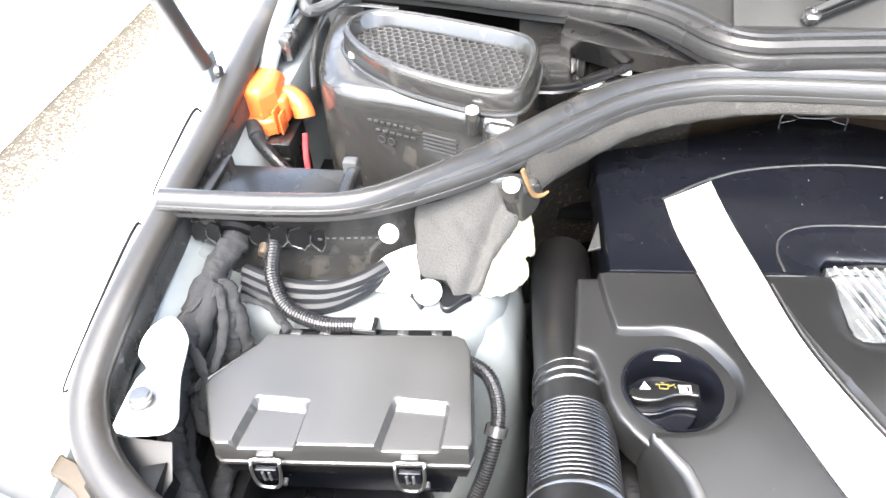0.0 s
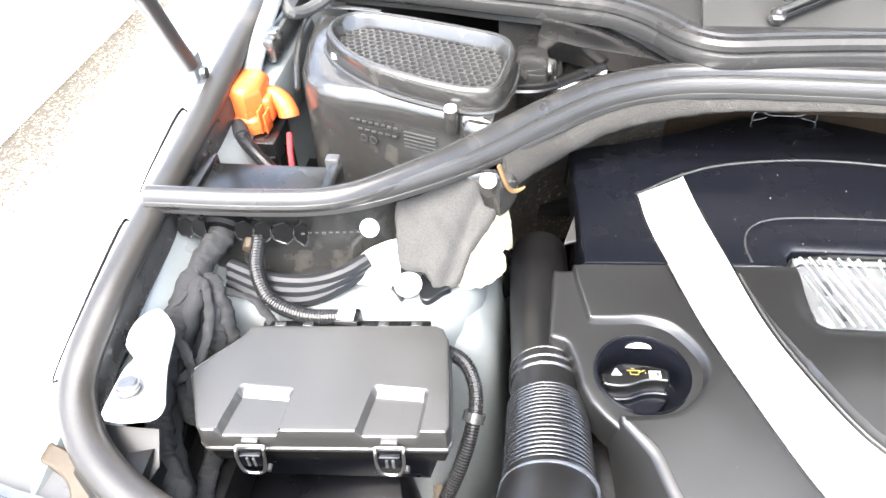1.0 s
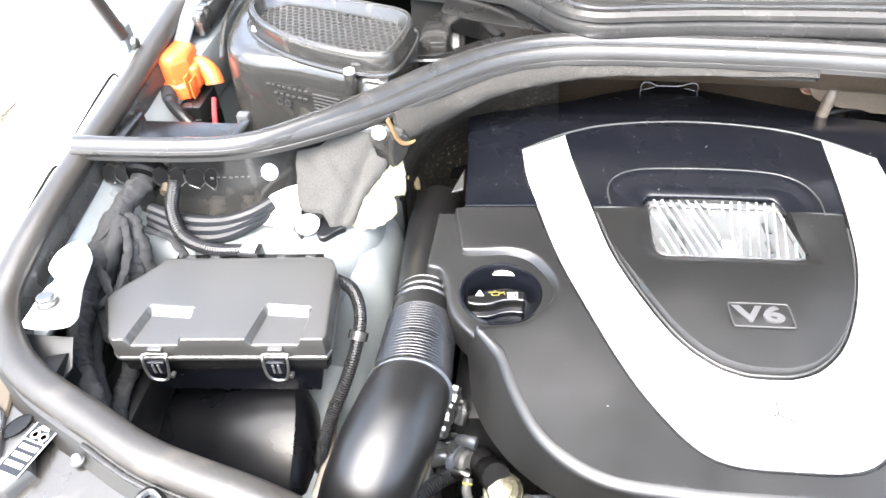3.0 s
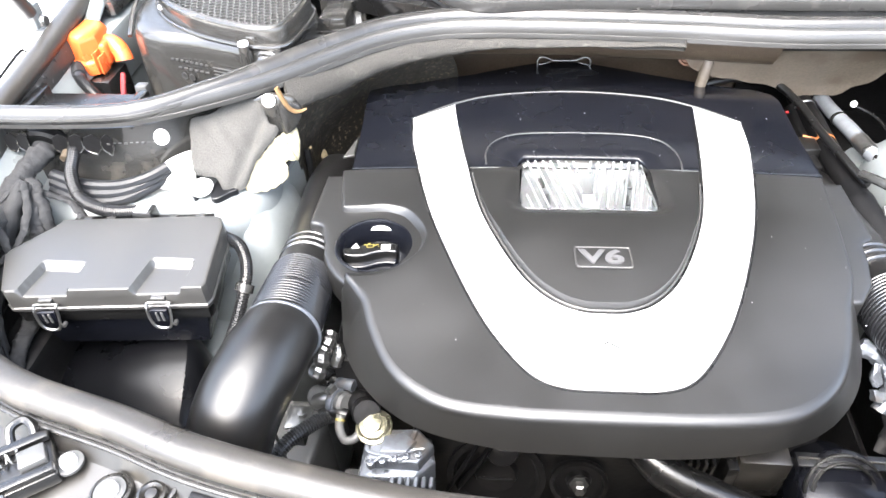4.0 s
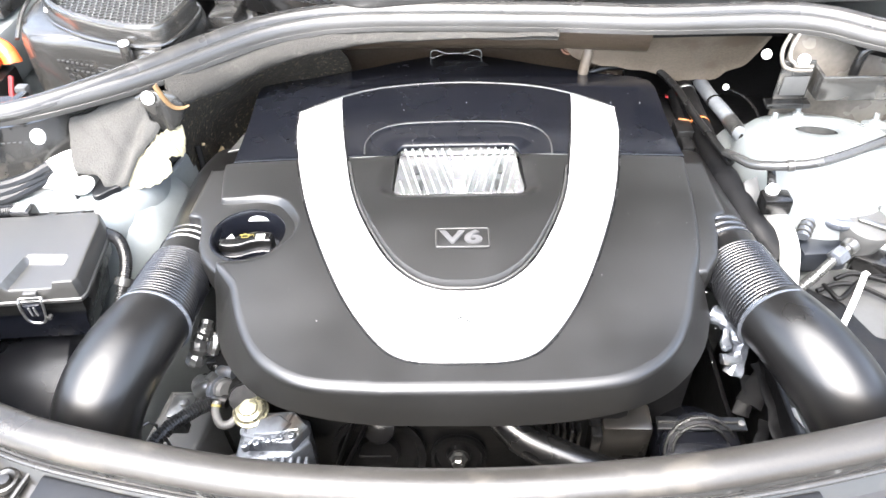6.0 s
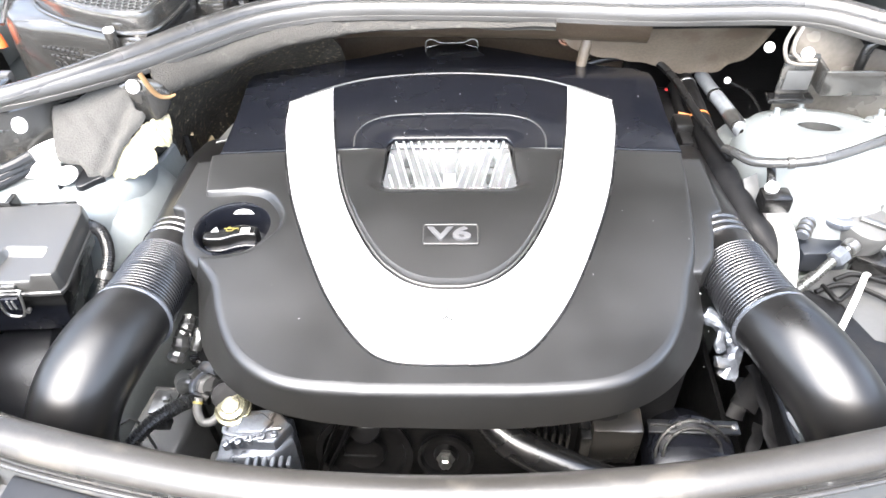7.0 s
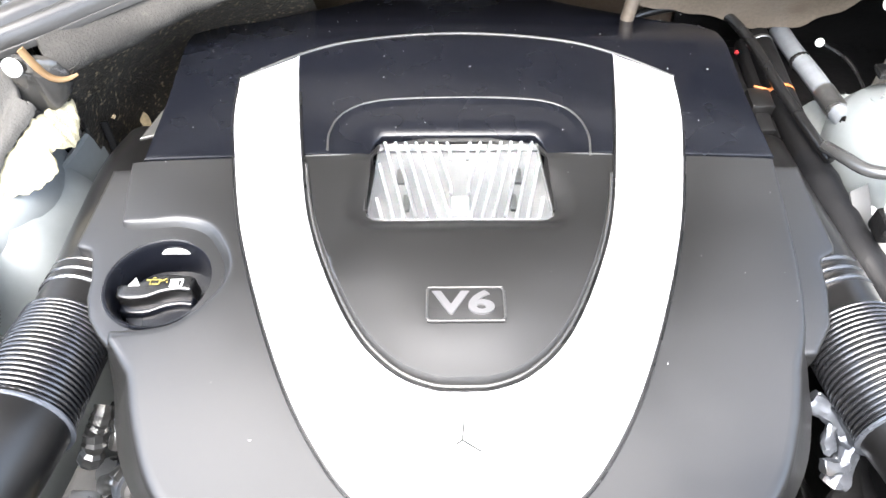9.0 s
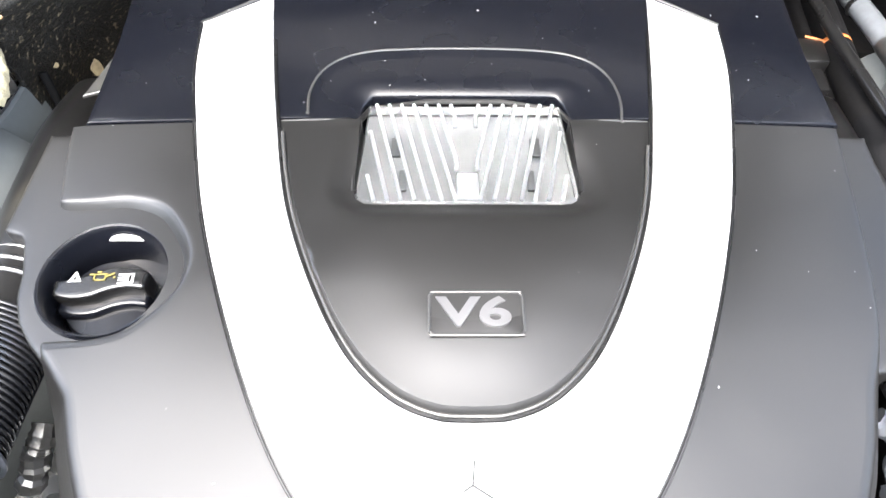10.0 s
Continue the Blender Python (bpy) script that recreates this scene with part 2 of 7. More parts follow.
def smooth_path(pts, res=8, closed=False):
    pts = [Vector(p) for p in pts]
    if len(pts) == 2:
        return [pts[0].lerp(pts[1], i / res) for i in range(res + 1)]
    n, out = len(pts), []
    for i in range(n if closed else n - 1):
        if closed:
            a, b, c, d = (pts[(i + k) % n] for k in (-1, 0, 1, 2))
        else:
            b, c = pts[i], pts[i + 1]
            a = pts[i - 1] if i else b * 2 - c
            d = pts[i + 2] if i + 2 < n else c * 2 - b
        for k in range(res):
            t = k / res
            out.append(0.5 * ((2 * b) + (c - a) * t + (2 * a - 5 * b + 4 * c - d) * t * t + (3 * b - a - 3 * c + d) * t ** 3))
    if not closed:
        out.append(pts[-1])
    return out


def skin(rings, caps=True, closed=False, bm=None):
    bm = bm or bmesh.new()
    vs = [[bm.verts.new(p) for p in r] for r in rings]
    m = len(vs)
    for i in range(m if closed else m - 1):
        a, b = vs[i], vs[(i + 1) % m]
        for k in range(len(a)):
            j = (k + 1) % len(a)
            bm.faces.new((a[k], a[j], b[j], b[k]))
    if caps and not closed:
        bm.faces.new(vs[0][::-1])
        bm.faces.new(vs[-1])
    return bm


def tube(pts, r, seg=14, res=8, rf=None, caps=True, flat=1.0, bm=None, steps=None):
    """A round hose through pts; rf(s) scales its radius at s, 0 to 1."""
    path = smooth_path(pts, res)
    if steps:
        lens = np.cumsum([0] + [(b - a).length for a, b in zip(path, path[1:])])
        at = np.linspace(0, lens[-1], steps)
        path = [Vector([float(np.interp(a, lens, [p[k] for p in path])) for k in range(3)]) for a in at]
    rings, side = [], None
    for i, p in enumerate(path):
        d = (path[min(i + 1, len(path) - 1)] - path[max(i - 1, 0)]).normalized()
        if side is None:
            side = d.cross(Vector((0, 0, 1)))
            if side.length < 0.1:
                side = d.cross(Vector((0, 1, 0)))
        side = (side - d * side.dot(d)).normalized()
        up = side.cross(d)
        q = r * (rf(i / (len(path) - 1)) if rf else 1)
        rings.append([p + (side * math.cos(a) + up * math.sin(a) * flat) * q for a in (2 * math.pi * k / seg for k in range(seg))])
    return skin(rings, caps, bm=bm)


def sweep(pts, profile, res=8, closed=False):
    """A profile of (out, up) swept along pts; out is to the right of the way, level."""
    path = smooth_path(pts, res, closed)
    rings, n = [], len(path)
    for i, p in enumerate(path):
        d = (path[(i + 1) % n if closed else min(i + 1, n - 1)] - path[i - 1 if closed else max(i - 1, 0)])
        d.z = 0
        d.normalize()
        out = Vector((d.y, -d.x, 0))
        rings.append([p + out * u + Vector((0, 0, v)) for u, v in profile])
    return skin(rings, True, closed)


def box(x0, x1, y0, y1, z0, z1, bev=0.003, seg=2, bm=None, m=None):
    b = bmesh.new()
    bmesh.ops.create_cube(b, size=1)
    for v in b.verts:
        v.co = Vector((x0 + (v.co.x + 0.5) * (x1 - x0), y0 + (v.co.y + 0.5) * (y1 - y0), z0 + (v.co.z + 0.5) * (z1 - z0)))
    if bev:
        bmesh.ops.bevel(b, geom=b.edges[:], offset=bev, segments=seg, profile=0.5, affect="EDGES")
    if m:
        bmesh.ops.transform(b, matrix=m, verts=b.verts)
    return join(bm, b) if bm else b


def join(bm, other):
    me = bpy.data.meshes.new("tmp")
    other.to_mesh(me)
    other.free()
    bm.from_mesh(me)
    bpy.data.meshes.remove(me)
    return bm


def prism(poly, z0, z1, bev=0.004, seg=3, taper=0.0, low_bev=0.0):
    """A polygon raised from z0 to z1; its top edge rounded, its foot narrower by taper."""
    b = bmesh.new()
    c = Vector((sum(p[0] for p in poly) / len(poly), sum(p[1] for p in poly) / len(poly)))
    lo, hi = [], []
    for p in poly:
        q = Vector(p[:2]) - c
        f = 1 - taper / max(q.length, 1e-6)
        lo.append(b.verts.new((c.x + q.x * f, c.y + q.y * f, z0)))
        hi.append(b.verts.new((p[0], p[1], z1)))
    n = len(poly)
    for i in range(n):
        j = (i + 1) % n
        b.faces.new((lo[i], lo[j], hi[j], hi[i]))
    top, bottom = b.faces.new(hi), b.faces.new(lo[::-1])
    if bev:
        bmesh.ops.bevel(b, geom=list(top.edges), offset=bev, segments=seg, profile=0.5, affect="EDGES")
    return b


def lathe(profile, seg=32, m=None, bm=None, caps=True):
    """A profile of (radius, height) turned round the z axis, then moved by m."""
    rings = [[Vector((r * math.cos(2 * math.pi * k / seg), r * math.sin(2 * math.pi * k / seg), h)) for k in range(seg)] for r, h in profile]
    b = skin(rings, caps)
    if m:
        bmesh.ops.transform(b, matrix=m, verts=b.verts)
    return join(bm, b) if bm else b


def along(a, b):
    """The pose at a whose z axis points to b."""
    a, b = Vector(a), Vector(b)
    return Matrix.Translation(a) @ (b - a).to_track_quat("Z", "Y").to_matrix().to_4x4()


def inside(px, py, poly):
    """Which of the points lie in the polygon."""
    hit = np.zeros(len(px), bool)
    n = len(poly)
    for i in range(n):
        (x0, y0), (x1, y1) = poly[i][:2], poly[(i + 1) % n][:2]
        if y0 == y1:
            continue
        c = ((y0 > py) != (y1 > py)) & (px < (x1 - x0) * (py - y0) / (y1 - y0) + x0)
        hit ^= c
    return hit


def edge_dist(px, py, poly):
    d = np.full(len(px), 9.0)
    n = len(poly)
    for i in range(n):
        (x0, y0), (x1, y1) = poly[i][:2], poly[(i + 1) % n][:2]
        ex, ey = x1 - x0, y1 - y0
        t = np.clip(((px - x0) * ex + (py - y0) * ey) / (ex * ex + ey * ey + 1e-12), 0, 1)
        d = np.minimum(d, np.hypot(px - x0 - t * ex, py - y0 - t * ey))
    return d


def dense(poly, step):
    out = []
    for i in range(len(poly)):
        a, b = Vector(poly[i][:2]), Vector(poly[(i + 1) % len(poly)][:2])
        k = max(1, round((b - a).length / step))
        out += [a.lerp(b, j / k) for j in range(k)]
    return out


def curve2(pts, res=6, closed=True):
    return [(p.x, p.y) for p in smooth_path([(*p, 0) for p in pts], res, closed)]


def shrink(poly, d):
    """The polygon (counter-clockwise) moved inwards by d."""
    out, n = [], len(poly)
    for i in range(n):
        a, b, c = (Vector(poly[(i + k) % n][:2]) for k in (-1, 0, 1))
        t = ((b - a).normalized() + (c - b).normalized())
        t = t.normalized() if t.length > 1e-6 else (c - b).normalized()
        out.append(b + Vector((-t.y, t.x)) * d)
    return out


def ccw(poly):
    area = sum(poly[i - 1][0] * poly[i][1] - poly[i][0] * poly[i - 1][1] for i in range(len(poly)))
    return poly if area > 0 else poly[::-1]


def sheet(outline, height, step=0.006, rings=((0.0, 0.0),), holes=(), creases=(), flush=None):
    """A moulded skin over an outline. height(x, y) takes arrays. rings: (inset, drop below height) from the rim inwards; the
    first may have an absolute level as a third value. holes: polygons left open. creases: lines kept as edges. flush(x, y):
    where the rim butts against a neighbour and stays level."""
    from mathutils.geometry import delaunay_2d_cdt
    base = dense(ccw(list(outline)), step)
    loops = []
    bx, by = np.array([p.x for p in base]), np.array([p.y for p in base])
    w = 1 - flush(bx, by) if flush else np.ones(len(base))
    for k, ring in enumerate(rings):
        full, thin = shrink(base, ring[0]), shrink(base, 0.0004 * k)
        lp = [q.lerp(p, float(u)) for p, q, u in zip(full, thin, w)]
        h = height(np.array([p.x for p in lp]), np.array([p.y for p in lp]))
        z = w * (h - ring[1]) + (1 - w) * (h - (0.02 if k == 0 else 0))
        if len(ring) > 2:
            z = w * ring[2] + (1 - w) * (h - (0.02 if k == 0 else 0))
        loops.append([Vector((p.x, p.y, float(q))) for p, q in zip(lp, z)])
    inner = [(p.x, p.y) for p in loops[-1]]
    xs, ys = [p[0] for p in inner], [p[1] for p in inner]
    gx, gy = np.meshgrid(np.arange(min(xs), max(xs), step), np.arange(min(ys), max(ys), step))
    gx[::2] += step * 0.5
    gx, gy = gx.ravel(), gy.ravel()
    keep = inside(gx, gy, inner) & (edge_dist(gx, gy, inner) > step * 0.5)
    verts = [Vector(p) for p in inner]
    edges = [(i, (i + 1) % len(inner)) for i in range(len(inner))]
    hole_loops = [dense(ccw(list(h)), step) for h in holes]
    for lp in hole_loops:
        keep &= ~inside(gx, gy, [tuple(p) for p in lp]) & (edge_dist(gx, gy, [tuple(p) for p in lp]) > step * 0.5)
        k = len(verts)
        verts += [Vector(p) for p in lp]
        edges += [(k + i, k + (i + 1) % len(lp)) for i in range(len(lp))]
    for line in creases:
        k = len(verts)
        verts += [Vector(p[:2]) for p in line]
        edges += [(k + i, k + i + 1) for i in range(len(line) - 1)]
    verts += [Vector((float(a), float(b))) for a, b in zip(gx[keep], gy[keep])]
    vs, _, fs, *_ = delaunay_2d_cdt(verts, edges, [], 1, 1e-6)
    px, py = np.array([v.x for v in vs]), np.array([v.y for v in vs])
    z = height(px, py) - rings[-1][1]
    cx = np.array([sum(vs[i].x for i in f) / len(f) for f in fs])
    cy = np.array([sum(vs[i].y for i in f) / len(f) for f in fs])
    gone = np.zeros(len(fs), bool)
    for lp in hole_loops:
        gone |= inside(cx, cy, [tuple(p) for p in lp])
    bm = bmesh.new()
    bv = [bm.verts.new((v.x, v.y, float(h))) for v, h in zip(vs, z)]
    for f, g in zip(fs, gone):
        if not g:
            try:
                bm.faces.new([bv[i] for i in f])
            except ValueError:
                pass
    if len(loops) > 1:
        rv = [[bm.verts.new(p) for p in lp] for lp in loops]
        n = len(base)
        for a, b in zip(rv, rv[1:]):
            for i in range(n):
                bm.faces.new((a[i], a[(i + 1) % n], b[(i + 1) % n], b[i]))
    bmesh.ops.remove_doubles(bm, verts=bm.verts, dist=1e-5)
    bmesh.ops.delete(bm, geom=[v for v in bm.verts if not v.link_faces], context="VERTS")
    return bm


def ramp(x, a, b):
    t = np.clip((x - a) / (b - a), 0, 1)
    return t * t * (3 - 2 * t)


# ---- ground ----
def slab(x0, x1, y0, y1, z0, z1):
    return box(x0, x1, y0, y1, z0, z1, 0)


bm = bmesh.new()
bmesh.ops.create_grid(bm, x_segments=8, y_segments=8, size=400)
solo("ground", bm, ASPHALT, "worn grey-brown asphalt with pale stones, sunlit glare painted in near the car", "ground", kind="structure")
solo("pavement", box(-30, -2.46, -25, 40, -0.05, 0.03, 0.01), CONCRETE, "pale bare concrete pavement beside the car", "pavement", kind="structure")

# ---- car body ----
car = thing("car", "white car with its hood open, standing on asphalt", "car", (0, 0.6, 0))


def fender_z(y):
    return 1.03 + 0.17 * y - 0.12 * y * y if y < 0.4 else 1.079 + 0.03 * (y - 0.4)


def fender(side):
    rings = []
    for y in np.linspace(-0.30, 1.5, 40):
        z = fender_z(y)
        nose = max(0.0, -0.1 - y)
        prof = [(0.79, -0.03), (0.793, 0.0), (0.80, 0.006), (0.84, 0.014), (0.88, 0.013), (0.91, 0.006), (0.935, -0.008), (0.948, -0.035), (0.955, -0.2), (0.958, -0.55), (0.94, -0.55), (0.935, -0.2), (0.9, -0.07), (0.84, -0.03)]
        rings.append([Vector((side * (u - nose * 0.25 * (u - 0.79) / 0.16), y, z + v - nose * 0.12 * (u - 0.79) / 0.16)) for u, v in prof])
    return skin(rings)


part("fender", fender(-1), PAINT, car, "glossy white fender")
part("fender", fender(1), PAINT, car, "glossy white fender")
# panel edges along the fender's inner flange
for y0, y1 in ((-0.23, -0.05), (-0.01, 0.13)):
    part("flange_lip", sweep([(-0.798, y0, fender_z(y0) + 0.004), (-0.806, y0 + 0.012, fender_z(y0) + 0.007), (-0.806, y1 - 0.012, fender_z(y1) + 0.007), (-0.798, y1, fender_z(y1) + 0.004)],
                             [(-0.001, 0), (0.001, 0), (0.0008, 0.003), (-0.0008, 0.003)], 5), RUBBER_DARK, car)

# doors and flanks behind, the cabin's front and the far underside close the car


for side in (-1, 1):
    part("door", box(side * 0.925 - 0.025, side * 0.925 + 0.025, 1.5, 3.4, 0.32, 1.06, 0.03), PAINT, car)
    part("sill", box(side * 0.90 - 0.03, side * 0.90 + 0.03, 0.6, 2.6, 0.25, 0.36, 0.02), PAINT, car)
    part("pillar", tube([(side * 0.80, 0.80, 1.10), (side * 0.76, 1.1, 1.42), (side * 0.70, 1.42, 1.74)], 0.035, 12, 5), PAINT, car)
    part("pillar", tube([(side * 0.86, 2.3, 1.05), (side * 0.80, 2.32, 1.4), (side * 0.70, 2.35, 1.75)], 0.035, 12, 5), PAINT, car)
    part("pillar", tube([(side * 0.86, 3.75, 1.05), (side * 0.78, 3.6, 1.4), (side * 0.68, 3.4, 1.75)], 0.05, 12, 5), PAINT, car)
    part("side_glass", skin([[Vector((side * 0.865, y0, 1.05)), Vector((side * 0.855, y0, 1.05)), Vector((side * 0.69, y1, 1.73)), Vector((side * 0.70, y1, 1.73))] for y0, y1 in ((0.9, 1.42), (2.3, 2.3), (3.75, 3.4))]), DARKGLASS, car)
    part("quarter", box(side * 0.915 - 0.03, side * 0.915 + 0.03, 3.4, 4.0, 0.35, 1.06, 0.04), PAINT, car)
part("tail", box(-0.9, 0.9, 3.92, 4.0, 0.35, 1.08, 0.04), PAINT, car)
part("rear_glass", skin([[Vector((x, 3.96, 1.06)), Vector((x, 3.95, 1.05)), Vector((x * 0.82, 3.42, 1.73)), Vector((x * 0.82, 3.43, 1.74))] for x in (-0.84, 0.84)]), DARKGLASS, car)
part("cabin_floor", box(-0.88, 0.88, 0.66, 3.95, 0.28, 0.40, 0.02), SHADOW_BLACK, car)
part("bumper", sweep([(-0.93, -0.30, 0.55), (-0.85, -0.55, 0.55), (-0.55, -0.72, 0.55), (0, -0.78, 0.55), (0.55, -0.72, 0.55), (0.85, -0.55, 0.55), (0.93, -0.30, 0.55)], [(-0.04, -0.20), (0.0, -0.20), (0.03, -0.05), (0.03, 0.08), (0.0, 0.14), (-0.04, 0.14)], 6), PAINT, car, "white front bumper")


def wheel(x, y):
    m = pose(x, y, 0.36, 0, 90, 0)
    w = part("wheel", lathe([(0.12, -0.1), (0.25, -0.11), (0.25, 0.11), (0.12, 0.1)], 40, m), STEEL, car, "alloy wheel")
    part("tyre", lathe([(0.25, -0.12), (0.33, -0.125), (0.36, -0.09), (0.36, 0.09), (0.33, 0.125), (0.25, 0.12)], 48, m), RUBBER_DARK, w)


for wx in (-0.8, 0.8):
    for wy in (0.1, 3.0):
        wheel(wx, wy)
part("windscreen", box(-0.72, 0.72, -0.01, 0.01, 0, 0.95, 0.004, m=pose(0, 0.80, 1.24, -55, 0, 0)), DARKGLASS, car, "raked windscreen glass")
part("roof", box(-0.68, 0.68, 1.35, 3.4, 1.72, 1.78, 0.03), PAINT, car)

# open hood: a thick pressed panel with a felt lining, hinged behind the cowl
hood_m = pose(0, 0.62, 1.24, -57, 0, 0)
hood = part("hood", box(-0.8, 0.8, -1.18, 0.0, 0.0, 0.04, 0.015, m=hood_m), PAINT, car, "open white hood")
part("hood_lining", box(-0.66, 0.66, -1.08, -0.08, -0.03, -0.002, 0.01, m=hood_m), FELT, hood, "dark grey felt hood lining")

# inner wings: shelf, strut tower and the rail beside the engine
def wing(side):
    s = side
    b = bmesh.new()
    rings = []
    for y in np.linspace(-0.42, 0.62, 53):
        k = float((ramp(np.array([y]), -0.15 if s < 0 else 0.0, -0.06 if s < 0 else 0.08) * (1 - ramp(np.array([y]), 0.04 if s < 0 else 0.2, 0.09 if s < 0 else 0.25)))[0])
        top = (0.79 + 0.14 * k) if s < 0 else (0.79 + 0.09 * k)
        rail = 0.397 + 0.017 * float(ramp(np.array([-y]), 0.10, 0.20)[0]) if s < 0 else 0.414
        soft = 1.7 if s < 0 else 1.0
        e = float(ramp(np.array([-y]), 0.10, 0.16)[0]) if s < 0 else 0.0
        prof = [(0.80, 0.35), (0.80, 1.02), (0.785, 1.025), (0.745 + 0.03 * e, 1.0), (0.725 + 0.047 * e, 0.96), (0.70 + 0.07 * e, top + 0.02), (0.67 + 0.07 * e, top), (rail + 0.05 * soft, top), (rail + 0.030 * soft, top - 0.003 * soft), (rail + 0.015 * soft, top - 0.011 * soft), (rail + 0.005 * soft, top - 0.024 * soft), (rail, top - 0.045 * soft), (rail - 0.004, top - 0.11), (rail - 0.03, 0.35)]
        rings.append([Vector((s * u, y, v + ((0.06 * y if y > 0 else 0.22 * y) if u > 0.72 else 0))) for u, v in prof])
    skin(rings, bm=b)
    return b


part("inner_wing", wing(-1), PRIMER, car, "pale painted inner wing")
part("inner_wing", wing(1), PRIMER, car, "pale painted inner wing")


def tower(cx, cy, z, k=1.0, lean=0.0):
    tip = Matrix.Translation((cx, cy, z)) @ pose(0, 0, 0, lean, 0, 0) @ Matrix.Translation((0, 0, -z))
    t = part("strut_tower", lathe([(0.140 * k, z - 0.25), (0.134 * k, z - 0.07), (0.130 * k, z - 0.035), (0.122 * k, z - 0.014), (0.108 * k, z - 0.002), (0.09 * k, z + 0.002), (0.06, z + 0.003), (0.033, z + 0.003), (0.0305, z + 0.0015), (0.0292, z - 0.003)], 56, tip, caps=False), PRIMER, car, "pale painted strut tower")
    # Dark cup and near-black top put the hole's shade into their colour.
    part("damper_cup", lathe([(0.0292, z - 0.003), (0.0286, z - 0.010), (0.0284, z - 0.035)], 40, tip, caps=False), GREYPIPE, t, "cup of the damper, darkened for the hole's shade")
    part("damper_top", lathe([(0.028, z - 0.035), (0.026, z - 0.03), (0.012, z - 0.028), (0.010, z - 0.018), (0.001, z - 0.017)], 28, tip), SHADOW_BLACK, t, "damper top, near-black for the hole's shade")
    return t


tower(-0.545, 0.0, 0.943)
tower(0.529, 0.114, 0.924, 0.86, -16)

part("strut_mount", lathe([(0.071, 0.885), (0.070, 0.955), (0.062, 0.966), (0.040, 0.972), (0.001, 0.974)], 40, Matrix.Translation((-0.548, 0.056, 0)), caps=False), PRIMER, car, "pale domed strut mount behind the seal")

flank = [(-0.485, -0.002), (-0.462, 0.004), (-0.440, 0.012), (-0.425, 0.024), (-0.417, 0.042), (-0.4125, 0.066), (-0.4105, 0.099)]
part("tower_flank", skin([[Vector((p.x - a, p.y + b, z)) for a, b, z in ((0.012, 0.012, 0.60), (0.012, 0.012, 0.905), (0.004, 0.003, 0.911), (0.0008, 0.0, 0.909), (0.0, 0.0, 0.905), (-0.002, -0.001, 0.86), (-0.006, -0.004, 0.60))] for p in smooth_path([Vector((x, y, 0)) for x, y in flank], 5)]), PRIMER, car, "pale curved flank of the strut tower")

# bulkhead below the cowl seal, its floor, and the bay's bottom; near-black pieces hold depth shade in their colour
COWL = [(-0.792, -0.022, 1.05), (-0.65, -0.022, 1.052), (-0.565, -0.010, 1.053), (-0.49, 0.038, 1.055), (-0.425, 0.095, 1.056), (-0.36, 0.160, 1.057), (-0.295, 0.213, 1.058), (-0.225, 0.245, 1.058),
        (-0.155, 0.257, 1.058), (-0.03, 0.258, 1.057), (0.14, 0.250, 1.056), (0.30, 0.236, 1.055), (0.465, 0.236, 1.055), (0.54, 0.222, 1.053), (0.60, 0.185, 1.05), (0.70, 0.12, 1.05), (0.775, 0.09, 1.05)]


def lower_edge(rows, dz, dy=0.0):
    return [(x, y + dy, z + dz) for x, y, z in rows]


part("bulkhead", sweep(lower_edge(COWL[:5], -0.03), [(0.0, 0.005), (-0.012, 0.005), (-0.012, -0.40), (0.02, -0.40), (0.012, -0.07), (0.0, -0.045)], 6), SHEEN, car, "black plastic bulkhead")
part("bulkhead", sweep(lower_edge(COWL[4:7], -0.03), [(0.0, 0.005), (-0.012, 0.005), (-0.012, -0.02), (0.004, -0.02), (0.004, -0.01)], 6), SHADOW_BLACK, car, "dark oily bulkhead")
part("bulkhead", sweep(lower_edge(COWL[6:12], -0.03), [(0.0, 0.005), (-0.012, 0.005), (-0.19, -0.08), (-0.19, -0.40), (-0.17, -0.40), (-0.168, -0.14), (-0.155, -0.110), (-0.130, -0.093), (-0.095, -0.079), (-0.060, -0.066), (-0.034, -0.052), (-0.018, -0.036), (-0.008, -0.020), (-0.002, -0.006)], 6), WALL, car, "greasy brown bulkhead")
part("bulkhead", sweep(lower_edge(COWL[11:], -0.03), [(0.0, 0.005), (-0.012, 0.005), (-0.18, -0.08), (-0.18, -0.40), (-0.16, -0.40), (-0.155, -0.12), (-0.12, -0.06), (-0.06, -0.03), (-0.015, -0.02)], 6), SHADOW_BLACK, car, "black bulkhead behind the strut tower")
part("bay_floor", slab(-0.8, 0.8, -0.6, 0.62, 0.3, 0.34), SHADOW_BLACK, car, "near-black bay bottom with its shade in the colour")
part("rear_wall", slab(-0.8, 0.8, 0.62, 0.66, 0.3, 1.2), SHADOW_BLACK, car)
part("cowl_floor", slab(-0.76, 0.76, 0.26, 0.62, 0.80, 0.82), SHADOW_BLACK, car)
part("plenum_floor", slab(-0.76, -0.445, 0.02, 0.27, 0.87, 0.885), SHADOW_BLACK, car)

